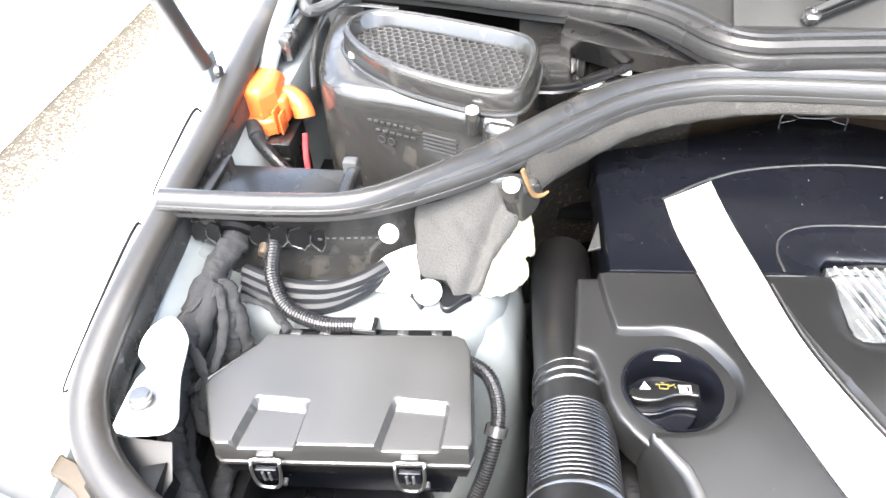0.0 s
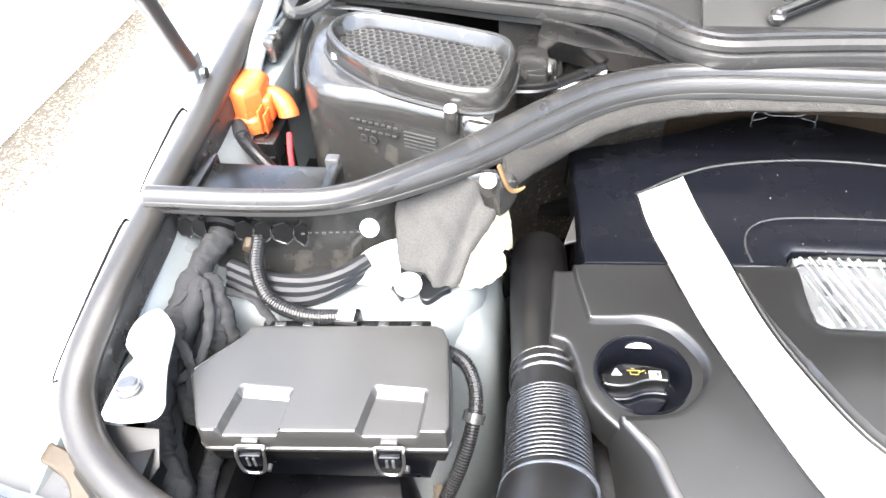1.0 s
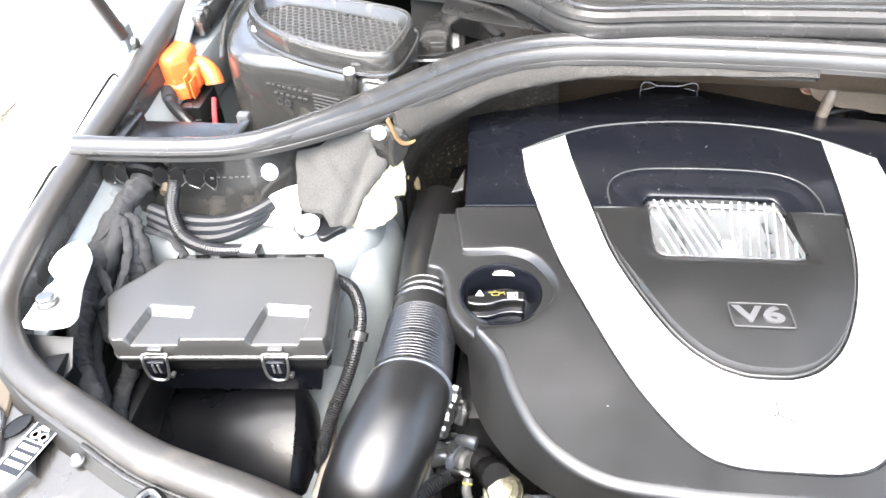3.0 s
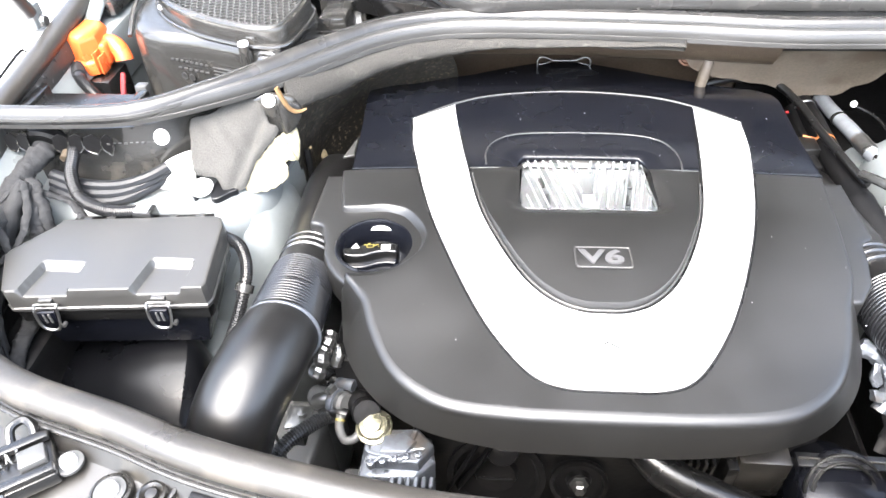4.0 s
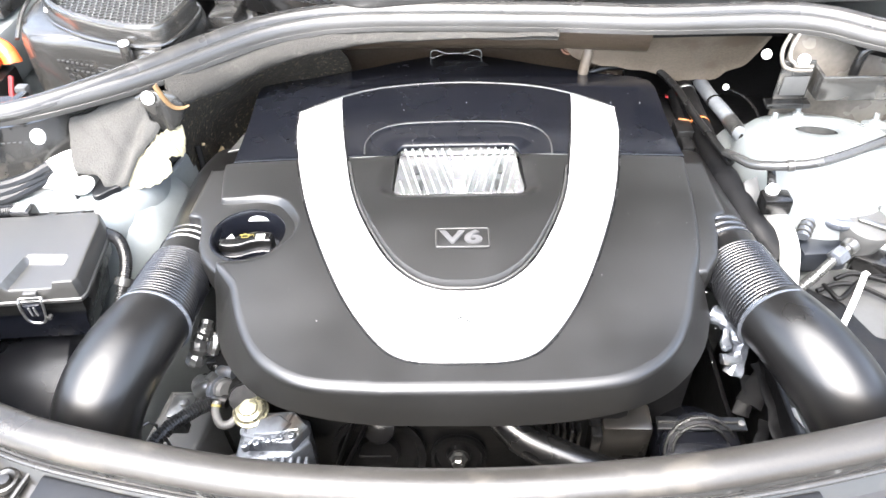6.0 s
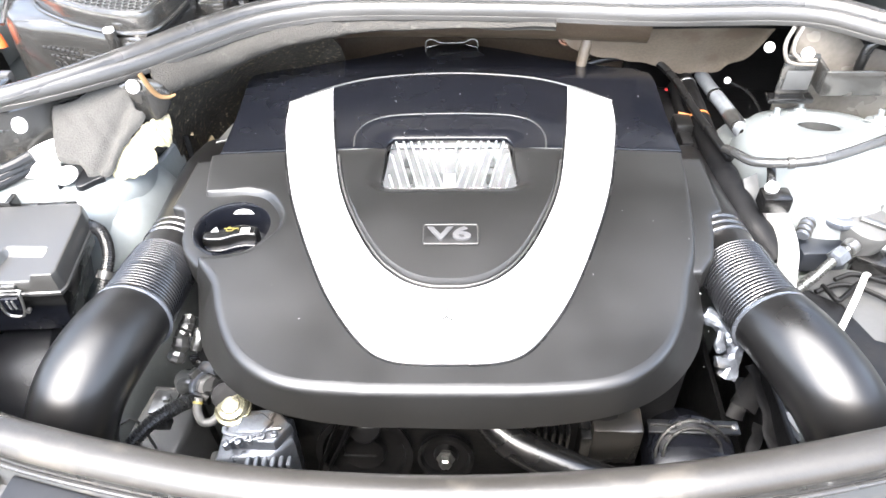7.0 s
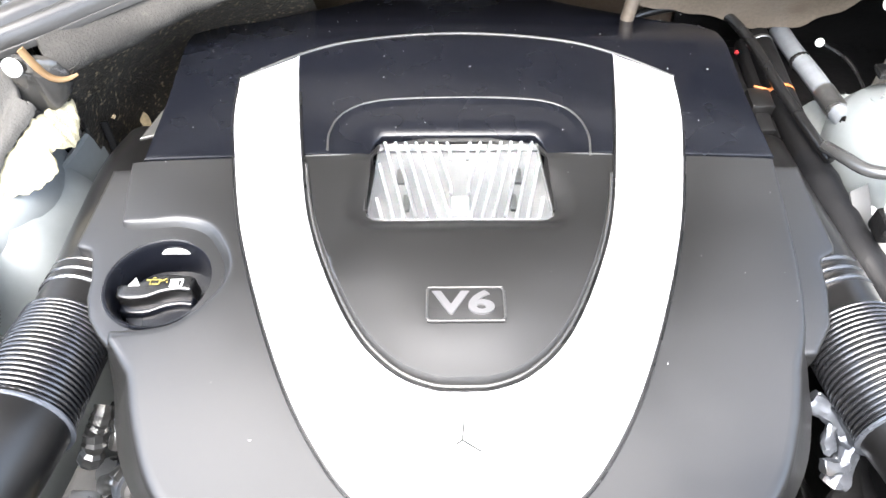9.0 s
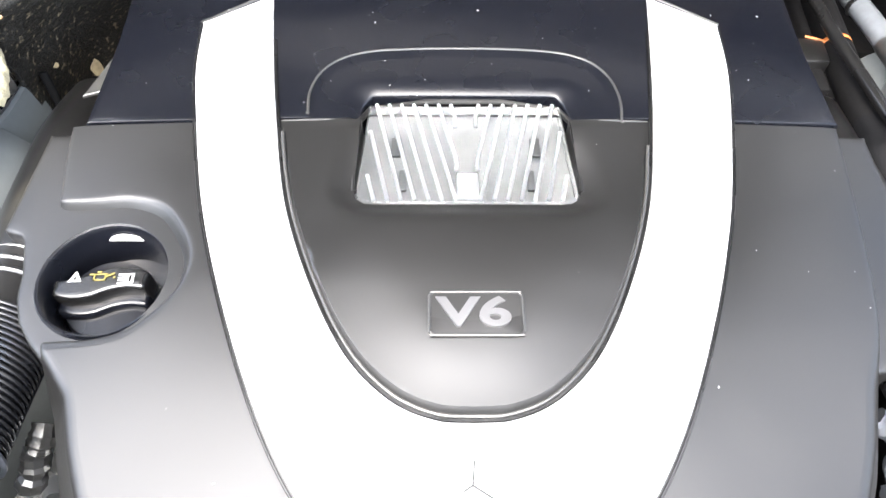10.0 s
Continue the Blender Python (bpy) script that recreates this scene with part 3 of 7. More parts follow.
# cowl panel behind the seal
cp = [(-0.70, 0.44, 1.09), (-0.55, 0.412, 1.09), (-0.443, 0.385, 1.09), (-0.339, 0.366, 1.088), (-0.274, 0.347, 1.088), (-0.228, 0.312, 1.088), (-0.189, 0.266, 1.087), (-0.144, 0.247, 1.086), (-0.076, 0.252, 1.086), (0.02, 0.258, 1.086), (0.15, 0.258, 1.086), (0.3, 0.254, 1.086), (0.5, 0.254, 1.086), (0.7, 0.254, 1.086)]
cowl_panel = part("cowl_panel", sweep(cp, [(0, 0), (-0.02, 0.012), (-0.05, 0.018), (-0.2, 0.10), (-0.3, 0.16), (-0.3, 0.14), (-0.05, 0.0), (-0.01, -0.03), (0, -0.03)], 6), COWL_GREY, car, "grey plastic cowl panel")
part("scuttle", skin([[Vector((x, y, 1.090 + 0.568 * (y - 0.25) + dz)) for y, dz in ((0.272, 0.006), (0.30, 0.006), (0.60, 0.006), (0.60, -0.004), (0.272, -0.004))] for x in (-0.17, 0.1, 0.4, 0.72)]), COWL_GREY, cowl_panel, "smooth grey scuttle")
part("cowl_lip", sweep(cp, [(0.004, -0.020), (0.010, -0.016), (0.012, -0.008), (0.010, -0.001), (0.006, 0.002), (0.009, 0.006), (0.008, 0.012), (0.002, 0.017), (-0.006, 0.018), (-0.012, 0.014), (-0.014, 0.018), (-0.020, 0.020), (-0.024, 0.014), (-0.012, 0.004), (-0.004, -0.020)], 6), RUBBER, cowl_panel, "grey rubber lip")

# front panel ahead of the seal
FRONT = [(-0.776, 0.10, 1.052), (-0.777, -0.10, 1.03), (-0.778, -0.19, 1.012), (-0.770, -0.245, 0.998), (-0.742, -0.287, 0.988), (-0.695, -0.322, 0.982), (-0.62, -0.357, 0.978), (-0.55, -0.388, 0.975), (-0.445, -0.415, 0.972),
         (-0.363, -0.440, 0.970), (-0.26, -0.461, 0.970), (-0.155, -0.477, 0.970), (-0.057, -0.482, 0.970), (0.038, -0.481, 0.970), (0.133, -0.474, 0.970), (0.228, -0.462, 0.970), (0.328, -0.442, 0.970),
         (0.44, -0.415, 0.972), (0.55, -0.388, 0.975), (0.62, -0.357, 0.978), (0.695, -0.322, 0.982), (0.742, -0.287, 0.988), (0.770, -0.245, 0.998), (0.778, -0.19, 1.012), (0.777, -0.10, 1.03), (0.776, 0.10, 1.052)]
part("front_panel", sweep([(x, y, z - 0.035) for x, y, z in FRONT[4:22]], [(-0.012, 0.012), (0.0, 0.018), (0.018, 0.014), (0.03, 0.0), (0.2, -0.03), (0.25, -0.12), (0.26, -0.4), (0.2, -0.4), (0.0, -0.05), (-0.012, -0.05)], 4), FPANEL, car, "grey-brown front cross panel")

# ---- seals ----
def oval(cx, cz, rx, rz, n=22):
    return [(cx + rx * math.cos(a), cz - rz * math.sin(a)) for a in np.linspace(0, 2 * math.pi, n, endpoint=False)]


cowl_seal = thing("cowl_seal", "weathered grey rubber seal along the bulkhead", "seal", (0, 0.2, 1.0))
cowl_way = [(-0.778, -0.034, 1.044)] + [(x, y - 0.012, z - 0.006) for x, y, z in COWL[1:]]
part("bulb", sweep(cowl_way, [(-0.0150, 0.006), (-0.0146, 0.011), (-0.0125, 0.0155), (-0.0090, 0.0188), (-0.0045, 0.0203), (0.0, 0.0198), (0.0042, 0.0172), (0.0072, 0.0130), (0.0086, 0.0098), (0.0100, 0.0092), (0.0110, 0.0060), (0.0090, 0.0005), (0.0, -0.0015), (-0.0110, 0.001)], 8), RUBBER, cowl_seal, "rounded sealing bulb")
def tucked(p):
    """Towards the outer end the skirt draws back under the bulb."""
    s = min(1.0, max(0.0, (-0.40 - p[0]) / 0.17))
    return (p[0], p[1] + 0.013 * s, p[2] + 0.010 * s)


part("skirt", sweep([tucked(p) for p in cowl_way], [(0.0085, 0.0085), (0.0120, 0.0074), (0.0150, 0.0048), (0.0158, 0.0034), (0.0166, 0.0036), (0.0182, 0.0010), (0.0194, -0.0030), (0.0200, -0.0075), (0.0198, -0.0090), (0.0208, -0.0096), (0.0214, -0.0130), (0.0212, -0.0158), (0.0190, -0.0170), (0.015, -0.017), (0.012, -0.010), (0.006, 0.001)], 8), SKIRT, cowl_seal, "hanging rubber skirt")
front_seal = thing("front_seal", "weathered grey rubber seal round the bay edge", "seal", (0, -0.4, 0.95))
front_way = [(-0.776, 0.5, 1.09), (-0.776, 0.3, 1.075)] + [(x, y, z - 0.004) for x, y, z in FRONT] + [(0.776, 0.3, 1.075), (0.776, 0.5, 1.09)]
part("bulb", sweep(front_way, oval(0.0, 0.002, 0.0172, 0.0138), 8), FRONT_RUBBER, front_seal, "dusty rounded sealing bulb")
part("carrier", sweep(front_way, [(-0.0125, -0.006), (-0.016, -0.012), (-0.0165, -0.034), (-0.013, -0.036), (0.008, -0.030), (0.015, -0.030), (0.016, -0.022), (0.011, -0.008)], 8), CARRIER, front_seal, "black carrier strip")
part("outer_lip", sweep([(x, y, z - 0.004) for x, y, z in FRONT[6:21]], oval(0.0188, -0.016, 0.0030, 0.0030, 10), 6), RUBBER, front_seal, "thin outer lip")

# ---- engine cover ----
cover = thing("engine_cover", "black plastic engine cover with a silver V-shaped trim", "engine cover")
cover.matrix_world = Matrix.Translation((0.0064, 0, 0.953)) @ pose(0, 0, 0, 0, 1.2, 2.4) @ Matrix.Translation((0, 0, -0.953))
del BASE[cover.name]
WELL, WELL_R = (-0.262, -0.129), 0.0455
EAR_Z = 0.008


def cover_base(x, y):
    z = 0.957 - 0.005 * (x / 0.24) ** 2 - 0.005 * ramp(y, 0.0, 0.14)
    z = z - 0.013 * ramp(-y, 0.13, 0.34)
    return z - 0.30 * np.maximum(y - 0.20, 0) * ramp(y, 0.18, 0.26)


V_IN = [(0.176, 0.180), (0.166, 0.10), (0.152, 0.012), (0.136, -0.07), (0.112, -0.138), (0.084, -0.192), (0.054, -0.223), (0.025, -0.236), (0, -0.238)]
V_OUT = [(0, -0.334), (0.045, -0.3325), (0.078, -0.320), (0.108, -0.286), (0.138, -0.236), (0.170, -0.162), (0.200, -0.075), (0.222, 0.018), (0.234, 0.08), (0.239, 0.140)]
v_in = curve2(V_IN, 6, False)
v_out = curve2(V_OUT, 6, False)
bowl = [(x, y) for x, y in v_in] + [(-x, y) for x, y in v_in[::-1] if x > 0]
LENS = [(0.079, 0.034), (0.0855, -0.061), (0.0835, -0.068), (0.077, -0.073), (0.070, -0.074), (-0.070, -0.074), (-0.077, -0.073), (-0.0835, -0.068), (-0.0855, -0.061), (-0.079, 0.034)]
half = curve2([(0, -0.371), (0.07, -0.3705), (0.14, -0.362), (0.20, -0.344), (0.245, -0.312), (0.275, -0.272), (0.293, -0.228), (0.302, -0.205), (0.313, -0.175), (0.322, -0.14)], 4, False)
body_out = [(0, -0.371)] + half[1:] + [(0.33, 0.0125), (-0.33, 0.0125)] + [(-x, y) for x, y in half[1:][::-1]]


def in_bowl(x, y):
    """How far the panel inside the trim stands proud: a steep wall all round its front, then a gentle crown."""
    d = inside(x, y, bowl) * edge_dist(x, y, bowl)
    return 0.0125 * ramp(-y, -0.01, 0.15) * np.clip((d - 0.0030) / 0.0024, 0, 1) + 0.0035 * ramp(d, 0.0, 0.06) * ramp(-y, -0.02, 0.0)


def front_height(x, y):
    z = cover_base(x, y) + in_bowl(x, y)
    lens_d = np.where(inside(x, y, LENS), 0, edge_dist(x, y, LENS))
    return z - 0.008 * (1 - ramp(lens_d, 0.0, 0.022)) * ramp(-y, 0.0, 0.05)


# the raised field: (x, y, width of its flank, 1 on the outer body wall or 0 above a lower ear)
FIELD = [(0, -0.3665, 0, 1), (0.0845, -0.3655, 0, 1), (0.156, -0.3575, 0, 1), (0.198, -0.338, 0, 1), (0.231, -0.306, 0, 1), (0.254, -0.261, 0, 1), (0.268, -0.2186, 0, 1), (0.281, -0.172, 0.006, 0), (0.294, -0.104, 0.005, 0), (0.303, -0.04, 0.005, 0), (0.3095, 0.0125, 0.004, 0)]
WELL_SIDE = [(-0.322, 0.0125, 0.004, 0), (-0.317, -0.0249, 0.004, 0), (-0.3095, -0.0640, 0.005, 0), (-0.302, -0.0650, 0.006, 0), (-0.281, -0.0645, 0.007, 0), (-0.255, -0.0630, 0.009, 0), (-0.228, -0.0720, 0.012, 0), (-0.2095, -0.0950, 0.012, 0), (-0.2010, -0.1170, 0.010, 0), (-0.2030, -0.1380, 0.008, 0), (-0.2140, -0.1560, 0.003, 0), (-0.2330, -0.1730, 0.002, 0), (-0.2540, -0.1795, 0.0015, 0), (-0.2790, -0.1810, 0.0015, 0), (-0.2885, -0.1818, 0.0015, 0), (-0.2885, -0.1900, 0.004, 0.4)]


def field_rows():
    """The field's edge as dense rows, counter-clockwise; the seam and the window's notch carry no flank."""
    def run(rows, res=5):
        a = smooth_path([(x, y, 0) for x, y, _, _ in rows], res)
        b = smooth_path([(w, k, 0) for _, _, w, k in rows], res)
        return [(p.x, p.y, max(0.0, q.x), min(1.0, max(0.0, q.y))) for p, q in zip(a, b)]
    notch = [(0.0845, 0.0125), (0.0865, -0.061), (0.0845, -0.0685), (0.078, -0.074), (0.070, -0.075)]
    seam = [(x, 0.0125) for x in np.linspace(0.30, 0.0885, 50)]
    inner = seam + notch + [(-x, y) for x, y in notch[::-1]] + [(-x, y) for x, y in seam[::-1]] + [(-0.31, 0.0125)]
    left = run([(-x, y, w, k) for x, y, w, k in FIELD[1:7]][::-1])
    return run(FIELD) + [(x, y, -1, 0) for x, y in inner] + run(WELL_SIDE[:3])[:-1] + run(WELL_SIDE[2:]) + left


def field_shell():
    rows = field_rows()
    base = [Vector(r[:2]) for r in rows]
    n = len(base)
    nor = []
    for i in range(n):
        t = (base[(i + 1) % n] - base[i - 1])
        t = t.normalized() if t.length > 1e-7 else Vector((1, 0))
        nor.append(Vector((t.y, -t.x)))
    gap = edge_dist(np.array([p.x for p in base]), np.array([p.y for p in base]), body_out)
    loops = []
    # (share of the flank outwards, drop on the body wall, drop above an ear)
    for f, drop, small in ((1.0, None, 0.03), (0.75, None, 0.012), (0.5, None, 0.0075), (0.25, None, 0.0040), (0.10, None, 0.0022), (0.0, 0.0085, 0.0014), (-0.0007, 0.0066, 0.0010), (-0.0019, 0.0045, 0.0007), (-0.0036, 0.0027, 0.0004), (-0.0056, 0.0013, 0.0002), (-0.0082, 0.0004, 0.0001), (-0.0112, 0.0, 0.0)):
        loop = []
        for p, q, r, g in zip(base, nor, rows, gap):
            z0 = float(front_height(np.array([p.x]), np.array([p.y]))[0])
            if r[2] < 0:
                out = 0.0003 * f if f > 0 else 0.02 * f
                z = z0 - (0.03 * f if f > 0 else 0)
                o = p + q * out
                loop.append(Vector((o.x, o.y, z if f > 0 else float(front_height(np.array([o.x]), np.array([o.y]))[0]))))
                continue
            k = r[3]
            wide = (k * g + (1 - k) * r[2]) if f > 0 else 1.0
            sink = drop if drop is not None else 0.0085 + (z0 - 0.8965) * f ** 1.05
            o = p + q * (wide * f if f > 0 else f * (k + (1 - k) * 0.5))
            loop.append(Vector((o.x, o.y, z0 - k * sink - (1 - k) * small)))
        loops.append(loop)
    inner = [(p.x, p.y) for p in loops[-1]]
    folds = []
    for d in (0.0030, 0.0054):
        line = [tuple(p) for p in shrink(bowl_ccw, d)]
        folds.append([p for p in line if p[1] < -0.005])
    b = sheet(inner, front_height, 0.0036, ((0.0, 0.0),), creases=folds)
    vs = [[b.verts.new(p) for p in lp] for lp in loops]
    for a, c in zip(vs, vs[1:]):
        for i in range(n):
            b.faces.new((a[i], a[(i + 1) % n], c[(i + 1) % n], c[i]))
    bmesh.ops.remove_doubles(b, verts=b.verts, dist=2e-5)
    return b


bowl_ccw = ccw(list(bowl))
well = [(WELL[0] + WELL_R * math.cos(a), WELL[1] + WELL_R * math.sin(a)) for a in np.linspace(0, 2 * math.pi, 40, endpoint=False)]
part("front_shell", field_shell(), GRAINED, cover, "grained satin black shell", 50)
EAR_LIP = ((0.0, 0.04), (0.0004, 0.006), (0.0012, 0.0022), (0.0026, 0.0006), (0.0045, 0.0))


def ear_height(x, y):
    return cover_base(x, y) - EAR_Z


LEFT_EAR = [(-0.345, 0.0125), (-0.352, -0.083), (-0.349, -0.0865), (-0.337, -0.0905), (-0.3335, -0.095), (-0.3255, -0.123), (-0.3235, -0.143), (-0.3155, -0.1635), (-0.3040, -0.179), (-0.2880, -0.1955), (-0.27, -0.197), (-0.20, -0.19), (-0.192, -0.05), (-0.30, -0.045), (-0.305, 0.0125)]
RIGHT_EAR = [(0.339, 0.0125), (0.3395, -0.090), (0.337, -0.097), (0.3235, -0.1045), (0.321, -0.109), (0.3165, -0.140), (0.3065, -0.175), (0.2870, -0.2010), (0.27, -0.203), (0.25, -0.20), (0.26, 0.0125)]
part("ear", sheet(LEFT_EAR, ear_height, 0.005, EAR_LIP, holes=(well,)), GRAINED, cover, "lower ear round the filler well", 40)
part("ear", sheet(RIGHT_EAR, ear_height, 0.005, EAR_LIP), GRAINED, cover, "lower side ear", 40)
rear_half = [(0.312, 0.016), (0.313, 0.10), (0.318, 0.245), (0.30, 0.264), (0.24, 0.276), (0.19, 0.298), (0.15, 0.315), (0.10, 0.343), (0.05, 0.368), (0.025, 0.375), (0.0, 0.377)]
SCOOP = curve2([(0.128, 0.010), (0.130, 0.045), (0.118, 0.078), (0.09, 0.095), (0.05, 0.10), (0, 0.101), (-0.05, 0.10), (-0.09, 0.095), (-0.118, 0.078), (-0.130, 0.045), (-0.128, 0.010)], 4, False)


def rear_height(x, y):
    s = inside(x, y, SCOOP) * ramp(edge_dist(x, y, SCOOP), 0.0, 0.006)
    return cover_base(x, y) + 0.001 + 0.116 * np.maximum(y - 0.22, 0) * ramp(y, 0.20, 0.27) + (-0.0025 * s) - 0.008 * s * (1 - ramp(edge_dist(x, y, LENS), 0.0, 0.03))


rear_poly = [(0.088, 0.0135), (0.312, 0.0135)] + rear_half[1:] + [(-x, y) for x, y in rear_half[1:][::-1] if x > 0] + [(-0.312, 0.0135), (-0.088, 0.0135), (-0.083, 0.038), (-0.077, 0.046), (0.077, 0.046), (0.083, 0.038)]
part("rear_shell", sheet(rear_poly, rear_height, 0.005, ((0.0, 0.05), (0.0006, 0.012), (0.0012, 0.002), (0.002, 0.0004), (0.003, 0.0))), GLOSSY, cover, "smooth glossy black rear panel", 40)
part("scoop_edge", tube([(x, y, float(cover_base(np.array([x]), np.array([y]))[0]) + 0.001) for x, y in SCOOP[::3]], 0.0011, 6, 3), LID, cover)
part("arch_edge", tube([(x, y, float(cover_base(np.array([x]), np.array([y]))[0]) + 0.001) for x, y in [(0.239, 0.141), (0.176, 0.182), (0.11, 0.206), (0, 0.221), (-0.11, 0.206), (-0.176, 0.182), (-0.239, 0.141)]], 0.0016, 6, 6), LID, cover)

# silver trim
# the loop runs out along one arm, back along its inner edge and over to the other arm
v_loop = v_out + [(0.176, 0.178)] + v_in[1:-1] + [(0.0, -0.238)] + [(-x, y) for x, y in v_in[1:-1][::-1]] + [(-0.176, 0.178)] + [(-x, y) for x, y in v_out[1:][::-1]]
part("silver_trim", sheet(v_loop, lambda x, y: cover_base(x, y) + 0.0035, 0.006, ((0.0015, 0.006), (0.0018, 0.001), (0.003, 0.0))), SILVER, cover, "silver painted V trim")
v_rim = v_in[4:] + [(-x, y) for x, y in v_in[4:-1][::-1]]


def laid(pts, lift):
    return [(x, y, float(cover_base(np.array([x]), np.array([y]))[0]) + lift) for x, y in pts]


part("trim_groove", tube(laid(v_rim[::3], 0.0012), 0.0017, 6, 3), BLACK, cover)
v_bead = [tuple(p) for p in shrink(bowl_ccw, 0.0026) if p.y < 0.0]
part("trim_bead", tube(laid(v_bead[::3], 0.0022), 0.0015, 8, 3), LID, cover, "thin bright bead round the badge panel")
for sx in (-1, 1):
    part("trim_groove", tube(laid([(sx * (x + 0.0006), y - 0.0006) for x, y in v_out[::3]], 0.0006), 0.0010, 6, 3), BLACK, cover)


# clear ribbed window
def lens_z(x, y):
    return 0.952 + 0.0055 * ramp(-y, -0.03, 0.08)


lens = part("lens", sheet(shrink(ccw(LENS), 0.001), lens_z, 0.008, ((0.0, 0.02), (0.0, 0.002), (0.002, 0.0))), CLEAR, cover, "clear ribbed plastic window")
part("lens_well", sheet(shrink(ccw(LENS), -0.001), lambda x, y: 0.0 * x + 0.925, 0.02, ((0.0, -0.024), (0.0005, 0.0))), SILVER_DIM, cover, "bright tray under the window")
lens_edge = [tuple(p) for p in shrink(ccw(LENS), -0.0012)]
part("lens_frame", tube([(x, y, 0.0005 + float((rear_height if y > 0.0125 else front_height)(np.array([x]), np.array([y]))[0]) - 0.002) for x, y in sorted((p for p in lens_edge if p[1] > -0.062), key=lambda p: math.atan2(p[0], p[1] + 0.03))], 0.0026, 8, 3), GRAINED, cover, "rounded edge of the window opening")
for side in (-1, 1):
    for i in range(9):
        xt, yt = 0.0115 + 0.0103 * i, 0.033
        xb, yb = xt - 0.023, -0.071
        if xt > 0.077:
            yt -= (xt - 0.077) / 0.023 * 0.107
            xt = 0.077
        if xb < 0.0085:
            yb = yt - (xt - 0.0085) / 0.023 * 0.107
            xb = 0.0085
        way = [(xt, yt), ((xt + xb) / 2, (yt + yb) / 2), (xb, yb)]
        if yb > -0.065:
            way += [(0.0085, yb - 0.012)]
        part("rib", tube([(side * x, y, float(lens_z(0.0, np.array([y]))[0]) + 0.0012) for x, y in way], 0.0016, 8, 4, flat=0.8), FROST, lens)
part("centre_web", box(-0.0085, 0.0085, -0.070, -0.045, 0.955, 0.9605, 0.002), FROST, lens)
for sx in (-1, 1):
    part("dark_slot", box(sx * 0.056 - 0.004, sx * 0.056 + 0.004, -0.02, 0.0, 0.940, 0.946, 0.001), PALE, lens)
    part("dark_slot", box(sx * 0.050 - 0.003, sx * 0.050 + 0.003, -0.055, -0.035, 0.940, 0.946, 0.001), PALE, lens)
for sx in (-1, 1):
    part("seam_edge", tube([(sx * 0.086, 0.0130, 0.9555), (sx * 0.12, 0.0130, 0.9562), (sx * 0.150, 0.0130, 0.9545)], 0.0009, 6, 3), LID, cover)
    part("seam_edge", tube([(sx * 0.226, 0.0130, 0.9478), (sx * 0.27, 0.0130, 0.9445), (sx * 0.304, 0.0130, 0.9405)], 0.0007, 6, 3), BLACK, cover)

# badge
BADGE = mat("smooth_badge_plastic", (0.018, 0.018, 0.018), 0.34, bump=0.03)
bz = 0.9725
BX, BY, BW, BH = 0.002, -0.173, 0.0307, 0.0158
ring_b = []
for cx, cy, a0 in ((1, 1, 0), (-1, 1, 90), (-1, -1, 180), (1, -1, 270)):
    for k in range(5):
        a = radians(a0 + 22.5 * k)
        ring_b.append((BX + cx * (BW - 0.0045) + 0.0045 * math.cos(a), BY + cy * (BH - 0.0045) + 0.0045 * math.sin(a)))
badge = part("badge", prism(ring_b, bz - 0.010, bz - 0.0012, 0.001), BADGE, cover, "engine badge with raised letters")
part("badge_rim", tube([(x, y, bz) for x, y in ring_b + ring_b[:1]], 0.0010, 8, 2), LID, badge)


def letters(text, size, m, material, parent, name="lettering", depth=0.001, wide=1.0, bold=0.0):
    cu = bpy.data.curves.new("text", "FONT")
    cu.body, cu.size, cu.extrude, cu.align_x, cu.align_y = text, size, depth, "CENTER", "CENTER"
    cu.offset = bold
    tmp = bpy.data.objects.new("text", cu)
    scene.collection.objects.link(tmp)
    me = bpy.data.meshes.new_from_object(tmp.evaluated_get(bpy.context.evaluated_depsgraph_get()))
    bpy.data.objects.remove(tmp)
    b = bmesh.new()
    b.from_mesh(me)
    bpy.data.meshes.remove(me)
    bmesh.ops.transform(b, matrix=m @ Matrix.Diagonal((wide, 1, 1, 1)), verts=b.verts)
    return part(name, b, material, parent)


letters("V6", 0.029, pose(0.001, -0.173, bz), LETTER, badge, wide=1.5, bold=0.0008)

# filler well and cap
part("filler_well", lathe([(WELL_R + 0.003, 0.9415), (WELL_R + 0.0015, 0.9440), (WELL_R - 0.0003, 0.9435), (WELL_R - 0.002, 0.94), (WELL_R - 0.003, 0.90), (0.001, 0.895)], 40, Matrix.Translation((*WELL, 0)), caps=False), GLOSSY, cover)
cap = thing("oil_filler_cap", "black oil filler cap with printed symbols in the cover's well", "filler cap", (-0.259, -0.14, 0.90))
cm = pose(-0.257, -0.142, 0)
part("cap_body", lathe([(0.033, 0.897), (0.034, 0.915), (0.032, 0.922), (0.001, 0.923)], 36, cm), GLOSSY, cap)
wave = curve2([(-0.033, 0.002), (-0.020, 0.004), (-0.006, 0.008), (0.008, 0.013), (0.020, 0.012), (0.033, 0.008), (0.0335, 0.0), (0.032, -0.007), (0.020, -0.006), (0.007, -0.008), (-0.006, -0.013), (-0.020, -0.014), (-0.032, -0.011), (-0.0335, -0.004)], 4)
edge = ((0, 0.02), (0.0002, 0.004), (0.0009, 0.0014), (0.0018, 0.0004), (0.003, 0))
part("grip", sheet(wave, lambda x, y: 0.941 + 0 * x, 0.004, edge), BLACK, cap).matrix_basis = pose(-0.257, -0.138, 0, 0, 0, 4)
